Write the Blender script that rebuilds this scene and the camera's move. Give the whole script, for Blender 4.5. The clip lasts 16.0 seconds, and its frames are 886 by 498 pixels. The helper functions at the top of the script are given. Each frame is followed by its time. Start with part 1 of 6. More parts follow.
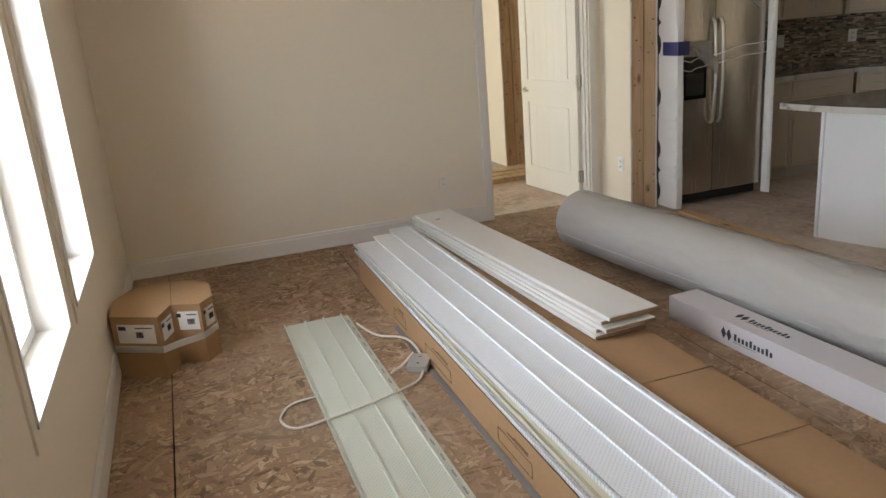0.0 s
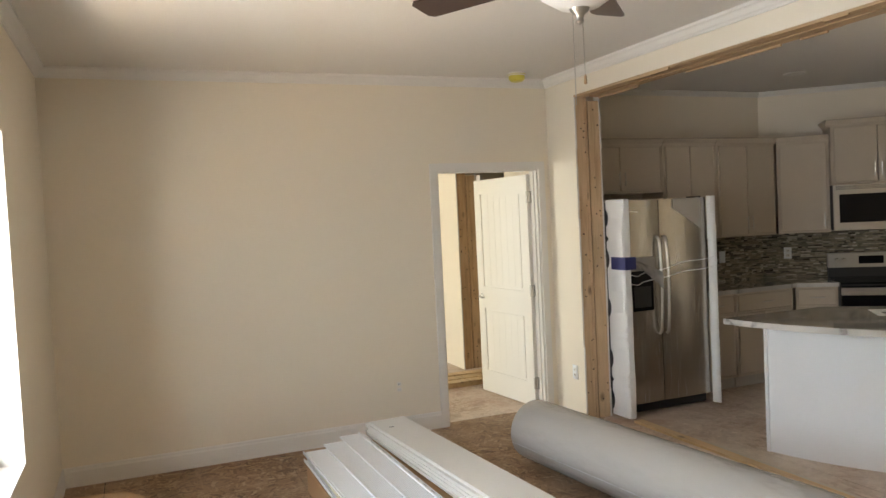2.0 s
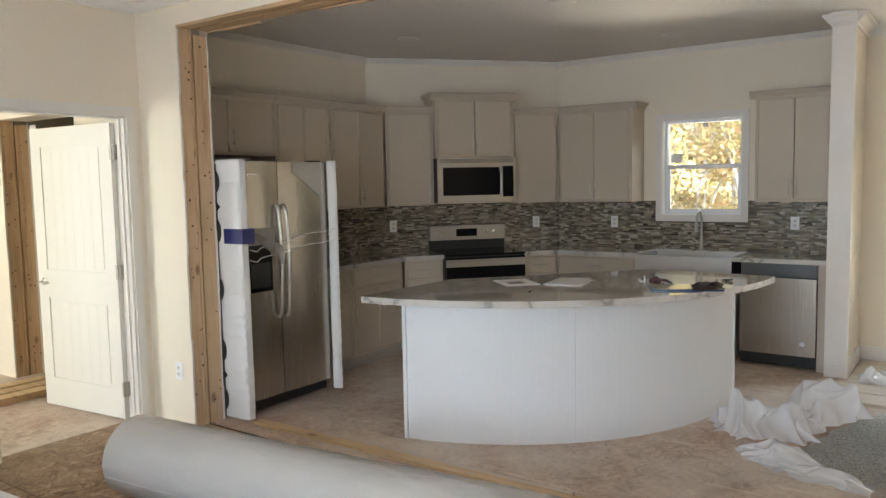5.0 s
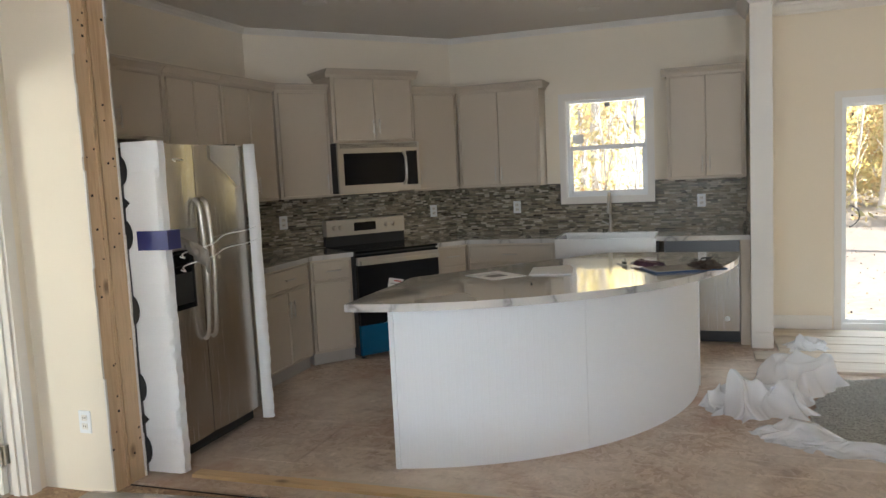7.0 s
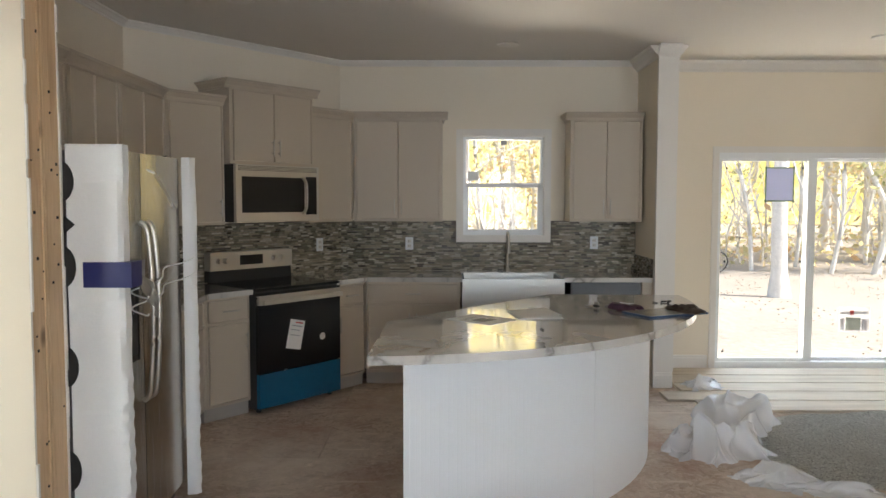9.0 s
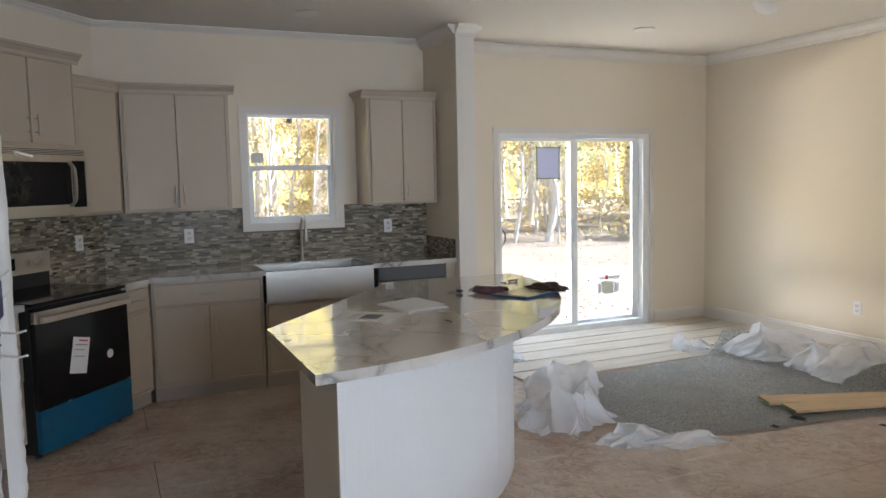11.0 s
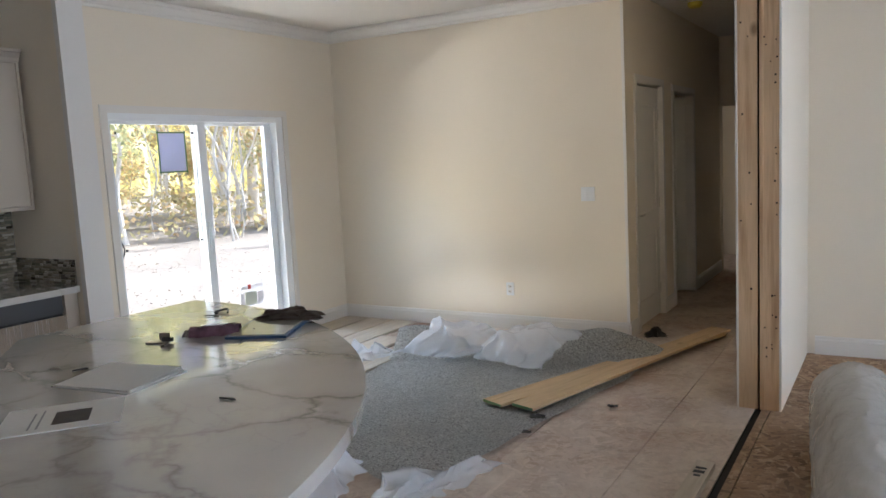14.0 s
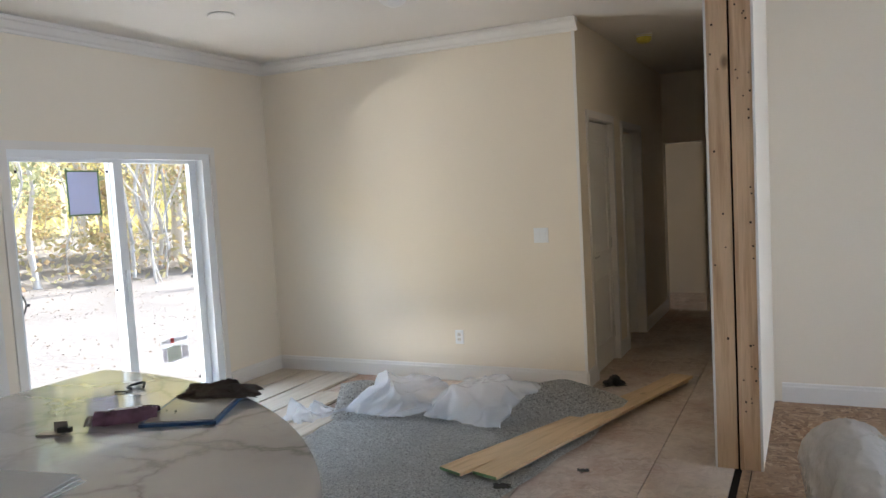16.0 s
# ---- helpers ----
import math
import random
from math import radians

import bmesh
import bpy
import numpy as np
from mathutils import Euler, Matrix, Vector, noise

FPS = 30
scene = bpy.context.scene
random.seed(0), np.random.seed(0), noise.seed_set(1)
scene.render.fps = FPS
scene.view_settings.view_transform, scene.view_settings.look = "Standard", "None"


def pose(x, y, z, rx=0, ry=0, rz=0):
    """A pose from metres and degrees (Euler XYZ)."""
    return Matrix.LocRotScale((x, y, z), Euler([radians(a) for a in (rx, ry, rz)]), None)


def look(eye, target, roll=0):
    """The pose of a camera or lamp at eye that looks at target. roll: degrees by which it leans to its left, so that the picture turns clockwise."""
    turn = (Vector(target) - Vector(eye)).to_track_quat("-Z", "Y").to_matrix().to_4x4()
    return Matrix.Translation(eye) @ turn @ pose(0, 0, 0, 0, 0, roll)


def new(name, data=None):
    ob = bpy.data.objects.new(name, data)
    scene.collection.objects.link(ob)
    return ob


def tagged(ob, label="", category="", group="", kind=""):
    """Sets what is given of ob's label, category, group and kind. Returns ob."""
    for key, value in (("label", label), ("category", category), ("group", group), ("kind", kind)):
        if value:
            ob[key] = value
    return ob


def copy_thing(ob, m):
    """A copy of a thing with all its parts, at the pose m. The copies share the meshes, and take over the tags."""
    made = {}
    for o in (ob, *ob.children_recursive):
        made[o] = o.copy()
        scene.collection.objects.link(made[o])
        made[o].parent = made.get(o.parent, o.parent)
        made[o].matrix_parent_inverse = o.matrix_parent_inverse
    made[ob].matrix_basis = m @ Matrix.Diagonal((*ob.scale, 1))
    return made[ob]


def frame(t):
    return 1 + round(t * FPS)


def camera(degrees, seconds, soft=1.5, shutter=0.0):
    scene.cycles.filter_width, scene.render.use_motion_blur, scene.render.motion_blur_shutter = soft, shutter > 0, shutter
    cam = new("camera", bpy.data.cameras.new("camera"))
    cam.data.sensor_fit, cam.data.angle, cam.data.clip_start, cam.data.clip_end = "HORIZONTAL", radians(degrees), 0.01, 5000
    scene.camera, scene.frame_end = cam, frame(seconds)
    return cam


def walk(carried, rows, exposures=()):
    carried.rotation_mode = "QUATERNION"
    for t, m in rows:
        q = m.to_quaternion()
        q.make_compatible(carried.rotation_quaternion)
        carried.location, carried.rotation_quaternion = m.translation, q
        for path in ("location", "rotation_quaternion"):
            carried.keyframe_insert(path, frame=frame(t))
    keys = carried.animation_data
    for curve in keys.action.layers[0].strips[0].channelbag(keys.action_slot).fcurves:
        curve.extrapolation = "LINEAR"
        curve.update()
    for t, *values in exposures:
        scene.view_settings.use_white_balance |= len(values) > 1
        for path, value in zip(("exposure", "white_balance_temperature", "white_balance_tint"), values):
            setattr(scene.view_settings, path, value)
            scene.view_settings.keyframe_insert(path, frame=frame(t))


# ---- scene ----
cam = camera(60.6, 16.0)

PATH = [
    (0, (0.479, 0.289, 1.612), (1.084, 2.105, 1.034), -4.6),
    (0.5, (0.495, 0.246, 1.589), (1.117, 2.044, 0.972), -4.3),
    (1, (0.507, 0.28, 1.633), (1.186, 2.116, 1.228), -3.2),
    (1.5, (0.505, 0.274, 1.691), (1.221, 2.133, 1.507), -2.9),
    (2, (0.52, 0.239, 1.701), (1.275, 2.089, 1.618), -2.8),
    (2.5, (0.515, 0.27, 1.693), (1.409, 2.055, 1.586), -2.6),
    (3, (0.547, 0.304, 1.658), (1.705, 1.923, 1.46), -2.7),
    (3.5, (0.594, 0.369, 1.601), (1.949, 1.815, 1.33), -1.8),
    (4, (0.743, 0.59, 1.571), (2.212, 1.918, 1.293), -0.3),
    (4.5, (0.847, 0.832, 1.582), (2.367, 2.112, 1.357), -0.6),
    (5, (0.821, 1.243, 1.599), (2.439, 2.405, 1.423), -1.1),
    (5.2, (0.829, 1.393, 1.603), (2.502, 2.475, 1.434), -1.1),
    (7.3, (0.921, 2.857, 1.547), (2.809, 3.486, 1.345), -2.9),
    (7.5, (0.964, 3.009, 1.556), (2.853, 3.634, 1.364), -2.8),
    (8, (0.954, 3.381, 1.55), (2.878, 3.903, 1.391), -1.7),
    (8.5, (0.978, 3.686, 1.559), (2.951, 3.965, 1.39), -2.9),
    (9, (1.145, 3.985, 1.557), (3.141, 3.991, 1.43), 0.1),
    (9.5, (1.238, 4.313, 1.552), (3.211, 3.996, 1.458), -1.5),
    (9.7, (1.265, 4.426, 1.561), (3.22, 4.024, 1.437), -0.9),
    (11.8, (2.169, 5.176, 1.587), (3.859, 4.118, 1.432), -1.5),
    (12, (2.284, 5.219, 1.592), (3.929, 4.091, 1.441), -1.0),
    (12.5, (2.495, 5.17, 1.522), (3.958, 3.821, 1.316), -1.0),
    (13, (2.733, 5.207, 1.535), (3.931, 3.622, 1.301), -1.7),
    (13.5, (3.011, 5.07, 1.531), (4.061, 3.387, 1.273), -2.5),
    (14, (3.273, 4.939, 1.558), (4.306, 3.243, 1.32), -3.0),
    (14.5, (3.475, 4.795, 1.608), (4.414, 3.033, 1.491), -2.1),
    (15, (3.58, 4.682, 1.654), (4.406, 2.861, 1.681), -2.6),
    (15.5, (3.587, 4.626, 1.634), (4.413, 2.804, 1.641), -3.1),
    (16, (3.6, 4.596, 1.589), (4.473, 2.803, 1.436), -3.2),
]
walk(cam, [(t, look(eye, target, roll)) for t, eye, target, roll in PATH], [(0, 1.1, 6750, 14), (1.0, 1.15, 7100, 16), (2.0, 1.38, 6900, 13), (3.5, 1.38, 6650, 12), (5.0, 1.65, 6350, 12), (8.5, 1.5, 6500, 12), (12, 1.49, 5850, 14), (16, 1.42, 5600, 13)])

# ---- world, sun, window light and added bounce lamps ----
world = bpy.data.worlds.new("world")
scene.world = world
world.use_nodes = True
wn = world.node_tree
sky = wn.nodes.new("ShaderNodeTexSky")
sky.sky_type = "NISHITA"
sky.sun_disc = False
sky.sun_elevation = radians(50)
sky.sun_rotation = radians(200)
wn.links.new(sky.outputs[0], wn.nodes["Background"].inputs[0])
wn.nodes["Background"].inputs[1].default_value = 0.15

sun = new("sun", bpy.data.lights.new("sun", "SUN"))
sun.data.energy, sun.data.angle, sun.data.color = 5.0, radians(0.6), (1.0, 0.93, 0.82)
sun.matrix_world = look((-2.20, -6.04, 7.66), (0, 0, 0))


def window_light(name, centre, target, w, h, power, colour, spread=180):
    lamp = new(name, bpy.data.lights.new(name, "AREA"))
    lamp.data.shape, lamp.data.size, lamp.data.size_y = "RECTANGLE", w, h
    lamp.data.energy, lamp.data.color = power, colour
    lamp.data.spread = radians(spread)
    lamp.matrix_world = look(centre, target)
    return lamp


window_light("daylight_west", (-0.62, 3.80, 1.45), (3, 3.80, 1.40), 1.0, 2.0, 30, (0.80, 0.90, 1.0))
window_light("daylight_west", (-0.62, 2.77, 1.45), (3, 2.77, 1.40), 1.0, 2.0, 32, (0.80, 0.90, 1.0))
# lamp behind the unseen window added for the south end
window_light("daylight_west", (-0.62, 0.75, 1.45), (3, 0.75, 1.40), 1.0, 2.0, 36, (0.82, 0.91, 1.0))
# unseen lamp added as warm bounce off the west ground
window_light("ground_bounce_lamp", (-1.60, 2.30, -0.30), (3.6, 2.4, 2.75), 4.4, 0.6, 74, (1.0, 0.76, 0.48))
# hidden lamp added to lift the dining wall, as bounce off the yard
window_light("ground_bounce_lamp", (13.0, 3.6, -0.10), (5.8, -1.0, 1.5), 2.4, 0.6, 125, (1.0, 0.92, 0.76))
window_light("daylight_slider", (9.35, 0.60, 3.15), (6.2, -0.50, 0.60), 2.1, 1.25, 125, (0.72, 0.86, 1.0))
# lamp added outside the end room's unseen opening
window_light("daylight_end_room", (8.3, -5.65, 1.50), (4.9, -5.4, 1.0), 1.0, 1.0, 4, (1.0, 0.96, 0.88))
# hidden lamp below the sill, added as bounce from the near yard
window_light("ground_bounce_lamp", (8.80, 0.60, -0.40), (6.2, 0.25, 1.6), 2.2, 0.45, 24, (1.0, 0.93, 0.80))
window_light("daylight_bedroom", (-0.20, 8.0, 1.45), (4, 7.2, 1.2), 1.3, 1.4, 34, (0.92, 1.0, 0.94))


# ---- materials ----
def tint(c, f):
    return (min(c[0] * f, 1), min(c[1] * f, 1), min(c[2] * f, 1), 1)


class Nodes:
    """A principled material with its nodes at hand."""

    def __init__(self, name):
        self.m = bpy.data.materials.new(name)
        self.m.use_nodes = True
        self.t = self.m.node_tree
        self.b = self.t.nodes["Principled BSDF"]
        self.co = self.t.nodes.new("ShaderNodeTexCoord").outputs["Object"]

    def add(self, kind, **values):
        n = self.t.nodes.new(kind)
        for k, v in values.items():
            n.inputs[k].default_value = v
        return n

    def link(self, a, b):
        self.t.links.new(a, b)

    def mapped(self, scale=(1, 1, 1), turn=(0, 0, 0), source=None):
        n = self.add("ShaderNodeMapping", Scale=scale, Rotation=turn)
        self.link(source or self.co, n.inputs["Vector"])
        return n.outputs[0]

    def noise(self, scale, detail=3.0, source=None, rough=0.55):
        n = self.add("ShaderNodeTexNoise", Scale=scale, Detail=detail, Roughness=rough)
        self.link(source or self.co, n.inputs["Vector"])
        return n.outputs[0]

    def ramp(self, source, stops):
        n = self.t.nodes.new("ShaderNodeValToRGB")
        e = n.color_ramp.elements
        while len(e) < len(stops):
            e.new(0.5)
        for el, (at, c) in zip(e, stops):
            el.position = at
            el.color = (*c[:3], 1)
        self.link(source, n.inputs[0])
        return n.outputs[0]

    def mix(self, a, b, fac, kind="MIX"):
        n = self.t.nodes.new("ShaderNodeMix")
        n.data_type, n.blend_type = "RGBA", kind
        for v, i in ((fac, 0), (a, 6), (b, 7)):
            if isinstance(v, (int, float)):
                n.inputs[i].default_value = v
            elif isinstance(v, tuple):
                n.inputs[i].default_value = (*v[:3], 1)
            else:
                self.link(v, n.inputs[i])
        return n.outputs[2]

    def bump(self, height, strength, distance):
        n = self.add("ShaderNodeBump", Strength=strength, Distance=distance)
        self.link(height, n.inputs["Height"])
        self.link(n.outputs[0], self.b.inputs["Normal"])

    def colour(self, source):
        self.link(source, self.b.inputs["Base Color"])

    def set(self, rough=None, metal=None, coat=None, spec=None):
        for key, v in (("Roughness", rough), ("Metallic", metal), ("Coat Weight", coat), ("Specular IOR Level", spec)):
            if v is not None:
                self.b.inputs[key].default_value = v
        return self.m


def plain(name, base, rough=0.6, metal=0.0, grain=60.0, stain=1.5, var=0.06, bump=0.15, dist=0.002, coat=0.0):
    """A surface with fine grain, broad stains and a little relief."""
    n = Nodes(name)
    fine, broad = n.noise(grain, 4), n.noise(stain, 3)
    c = n.mix(tint(base, 1 - var), tint(base, 1 + var), broad)
    c = n.mix(c, n.ramp(fine, [(0.3, tint(base, 1 - var)), (0.7, tint(base, 1 + var))]), 0.4)
    n.colour(c)
    r = n.add("ShaderNodeMapRange")
    n.link(broad, r.inputs[0])
    r.inputs[3].default_value, r.inputs[4].default_value = max(rough - 0.08, 0.02), min(rough + 0.08, 1)
    n.link(r.outputs[0], n.b.inputs["Roughness"])
    if bump:
        n.bump(fine, bump, dist)
    return n.set(None, metal, coat)


def wood(name, light, dark, scale=1.0, axis=1, rough=0.6, knots=True):
    """Sawn timber with grain along one axis and a few knots."""
    n = Nodes(name)
    inf = n.t.nodes.new("ShaderNodeObjectInfo")
    shift = n.t.nodes.new("ShaderNodeVectorMath")
    shift.operation = "MULTIPLY_ADD"
    n.link(inf.outputs["Random"], shift.inputs[0])
    shift.inputs[1].default_value = (7, 11, 5)
    n.link(n.co, shift.inputs[2])
    s = [14 * scale] * 3
    s[axis] = 0.9 * scale
    v = n.mapped(tuple(s), source=shift.outputs[0])
    g = n.noise(1.6, 5, v, 0.6)
    fine = [160 * scale] * 3
    fine[axis] = 6 * scale
    f = n.noise(1.0, 3, n.mapped(tuple(fine), source=shift.outputs[0]))
    c = n.ramp(g, [(0.3, dark), (0.52, light), (0.75, tint(light, 0.85))])
    c = n.mix(c, tint(dark, 0.8), n.ramp(f, [(0.55, (0, 0, 0)), (0.8, (0.5, 0.5, 0.5))]))
    if knots:
        k = n.add("ShaderNodeTexVoronoi", Scale=3.2)
        ks = [1.6] * 3
        ks[axis] = 0.9
        n.link(n.mapped(tuple(ks), source=shift.outputs[0]), k.inputs["Vector"])
        c = n.mix(c, tint(dark, 0.45), n.ramp(k.outputs[0], [(0.05, (0.9, 0.9, 0.9)), (0.14, (0, 0, 0))]))
    broad = n.noise(2.2, 2, shift.outputs[0])
    c = n.mix(c, tint(light, 0.7), n.ramp(broad, [(0.45, (0, 0, 0)), (0.8, (0.5, 0.5, 0.5))]))
    n.colour(c)
    n.bump(f, 0.25, 0.001)
    return n.set(rough)


def strand_board(name, tones, dust, dusty, seed=0.0, flake=1.0, stain=None):
    """Oriented strand board: long flakes lying in three directions."""
    n = Nodes(name)
    warp = n.noise(9, 2)
    base = n.mix(n.co, warp, 0.02)
    best, tone = None, None
    for i, a in enumerate((0.25, 0.95, 1.55, 2.2, 2.8)):
        v = n.add("ShaderNodeTexVoronoi", Scale=1.0)
        n.link(n.mapped(((13 + 2 * i) * flake, (48 + 6 * i) * flake, 1), (0, 0, 0), n.mapped((1, 1, 1), (0, 0, a + seed), base)), v.inputs["Vector"])
        sep = n.t.nodes.new("ShaderNodeSeparateColor")
        n.link(v.outputs["Color"], sep.inputs[0])
        if best is None:
            best, tone = sep.outputs[0], sep.outputs[1]
        else:
            gt = n.t.nodes.new("ShaderNodeMath")
            gt.operation = "GREATER_THAN"
            n.link(sep.outputs[0], gt.inputs[0])
            n.link(best, gt.inputs[1])
            t2 = n.t.nodes.new("ShaderNodeMix")
            n.link(gt.outputs[0], t2.inputs[0])
            n.link(tone, t2.inputs[2])
            n.link(sep.outputs[1], t2.inputs[3])
            tone = t2.outputs[0]
            mx = n.t.nodes.new("ShaderNodeMath")
            mx.operation = "MAXIMUM"
            n.link(sep.outputs[0], mx.inputs[0])
            n.link(best, mx.inputs[1])
            best = mx.outputs[0]
    c = n.ramp(tone, [(i / (len(tones) - 1), t) for i, t in enumerate(tones)])
    fibre = n.noise(1.0, 3, n.mapped((40, 150, 10), (0, 0, 0), n.mapped((1, 1, 1), (0, 0, 0.7))))
    c = n.mix(c, tint(tones[0], 0.7), n.ramp(fibre, [(0.5, (0, 0, 0)), (0.8, (0.5, 0.5, 0.5))]))
    worn = n.ramp(n.noise(1.3, 5, None, 0.65), [(0.38, (0, 0, 0)), (0.68, (dusty, dusty, dusty))])
    c = n.mix(c, dust, worn)
    spots = n.ramp(n.noise(5.5, 6, None, 0.7), [(0.6, (0, 0, 0)), (0.72, (0.45, 0.45, 0.45))])
    c = n.mix(c, tint(dust, 1.35), spots)
    scuff = n.ramp(n.noise(0.7, 4, n.mapped((1, 1, 1), (0, 0, 2.0))), [(0.5, (0, 0, 0)), (0.75, (0.5, 0.5, 0.5))])
    c = n.mix(c, tint(tones[0], 0.75), scuff)
    if stain:
        c = n.mix(c, stain, n.ramp(n.noise(0.85, 5, n.mapped((1, 1, 1), (0, 0, 0.5)), 0.7), [(0.5, (0, 0, 0)), (0.66, (0.6, 0.6, 0.6))]))
        c = n.mix(c, tint(tones[0], 0.55), n.ramp(n.noise(2.6, 5, n.mapped((1, 1, 1), (0, 0, 1.4)), 0.65), [(0.58, (0, 0, 0)), (0.74, (0.55, 0.55, 0.55))]))
    streak = n.noise(1.0, 4, n.mapped((9, 0.8, 1), (0, 0, 0.35)), 0.65)
    c = n.mix(c, tint(dust, 1.3), n.ramp(streak, [(0.62, (0, 0, 0)), (0.72, (0.4, 0.4, 0.4))]))
    n.colour(c)
    n.bump(best, 0.2, 0.0012)
    return n.set(0.72)


def marble(name):
    n = Nodes(name)
    warp = n.add("ShaderNodeTexNoise", Scale=2.6, Detail=5.0, Roughness=0.6)
    n.link(n.co, warp.inputs["Vector"])
    bent = n.mix(n.mapped((1.0, 1.7, 1.0), (0, 0, 0.6)), warp.outputs["Color"], 0.34)
    cell = n.add("ShaderNodeTexVoronoi", Scale=3.0)
    cell.feature = "DISTANCE_TO_EDGE"
    n.link(bent, cell.inputs["Vector"])
    mask = n.ramp(n.noise(1.9, 3, n.mapped((1, 1, 1), (0, 0, 1.1))), [(0.36, (0.12, 0.12, 0.12)), (0.62, (1, 1, 1))])
    veins = n.mix((0, 0, 0), n.ramp(cell.outputs["Distance"], [(0.0, (0.95, 0.95, 0.95)), (0.018, (0.6, 0.6, 0.6)), (0.05, (0.2, 0.2, 0.2)), (0.16, (0, 0, 0))]), mask)
    fine = n.add("ShaderNodeTexVoronoi", Scale=8.5)
    fine.feature = "DISTANCE_TO_EDGE"
    n.link(bent, fine.inputs["Vector"])
    thin = n.mix((0, 0, 0), n.ramp(fine.outputs["Distance"], [(0.0, (0.5, 0.5, 0.5)), (0.02, (0.2, 0.2, 0.2)), (0.06, (0, 0, 0))]), n.ramp(n.noise(2.7, 3), [(0.48, (0, 0, 0)), (0.65, (1, 1, 1))]))
    cloud = n.noise(1.1, 3)
    c = n.mix((0.66, 0.63, 0.585), (0.50, 0.475, 0.44), n.ramp(cloud, [(0.35, (0, 0, 0)), (0.7, (1, 1, 1))]))
    c = n.mix(c, (0.22, 0.205, 0.19), veins)
    c = n.mix(c, (0.42, 0.395, 0.365), thin)
    n.colour(c)
    n.bump(n.noise(90, 2), 0.03, 0.0005)
    n.b.inputs["Coat Roughness"].default_value = 0.05
    return n.set(0.16, coat=1.0)


def brushed(name, base, rough, axis=2):
    n = Nodes(name)
    s = [220.0] * 3
    s[axis] = 3.0
    f = n.noise(1.0, 3, n.mapped(tuple(s)))
    b = n.noise(1.2, 3)
    n.colour(n.mix(tint(base, 0.9), tint(base, 1.08), b))
    r = n.add("ShaderNodeMapRange")
    n.link(f, r.inputs[0])
    r.inputs[3].default_value, r.inputs[4].default_value = rough - 0.07, rough + 0.09
    n.link(r.outputs[0], n.b.inputs["Roughness"])
    n.bump(f, 0.05, 0.0004)
    return n.set(None, 1.0)


def glass(name):
    m = bpy.data.materials.new(name)
    m.use_nodes = True
    t = m.node_tree
    t.nodes.remove(t.nodes["Principled BSDF"])
    out = t.nodes["Material Output"]
    tr, gl, lw, pw, ma, mx = (t.nodes.new("ShaderNode" + k) for k in ("BsdfTransparent", "BsdfGlossy", "LayerWeight", "Math", "Math", "MixShader"))
    tr.inputs[0].default_value = (0.96, 0.975, 0.97, 1)
    gl.inputs["Roughness"].default_value = 0.02
    pw.operation, ma.operation = "POWER", "MULTIPLY_ADD"
    pw.inputs[1].default_value, ma.inputs[1].default_value, ma.inputs[2].default_value = 5.0, 0.9, 0.012
    t.links.new(lw.outputs["Facing"], pw.inputs[0])
    t.links.new(pw.outputs[0], ma.inputs[0])
    t.links.new(ma.outputs[0], mx.inputs[0])
    t.links.new(tr.outputs[0], mx.inputs[1])
    t.links.new(gl.outputs[0], mx.inputs[2])
    t.links.new(mx.outputs[0], out.inputs[0])
    return m


def film_sheet(name, clear, base=(0.85, 0.87, 0.9), rough=0.22, stretch=(22, 22, 22), relief=0.5):
    """Thin polythene: partly clear, with gloss on its folds."""
    n = Nodes(name)
    n.b.inputs["Base Color"].default_value = (*base, 1)
    n.bump(n.noise(1.0, 4, n.mapped(stretch)), relief, 0.01 if relief < 0.6 else 0.04)
    n.set(rough)
    out = n.t.nodes["Material Output"]
    tr = n.t.nodes.new("ShaderNodeBsdfTransparent")
    tl = n.t.nodes.new("ShaderNodeBsdfTranslucent")
    tl.inputs[0].default_value = (*base, 1)
    m1, m2 = n.t.nodes.new("ShaderNodeMixShader"), n.t.nodes.new("ShaderNodeMixShader")
    m1.inputs[0].default_value, m2.inputs[0].default_value = 0.35, clear
    n.link(n.b.outputs[0], m1.inputs[1])
    n.link(tl.outputs[0], m1.inputs[2])
    n.link(m1.outputs[0], m2.inputs[1])
    n.link(tr.outputs[0], m2.inputs[2])
    n.link(m2.outputs[0], out.inputs[0])
    return n.m


def speckle(name, dark, mid, pale, scale):
    """Looped carpet: tufts of three tones."""
    n = Nodes(name)
    v = n.add("ShaderNodeTexVoronoi", Scale=scale)
    n.link(n.co, v.inputs["Vector"])
    sep = n.t.nodes.new("ShaderNodeSeparateColor")
    n.link(v.outputs["Color"], sep.inputs[0])
    c = n.ramp(sep.outputs[0], [(0.0, dark), (0.35, mid), (0.7, mid), (1.0, pale)])
    c = n.mix(c, tint(mid, 0.75), n.ramp(n.noise(3.0, 4), [(0.45, (0, 0, 0)), (0.75, (0.5, 0.5, 0.5))]))
    n.colour(c)
    n.bump(v.outputs[0], 0.5, 0.003)
    return n.set(0.95, spec=0.1)


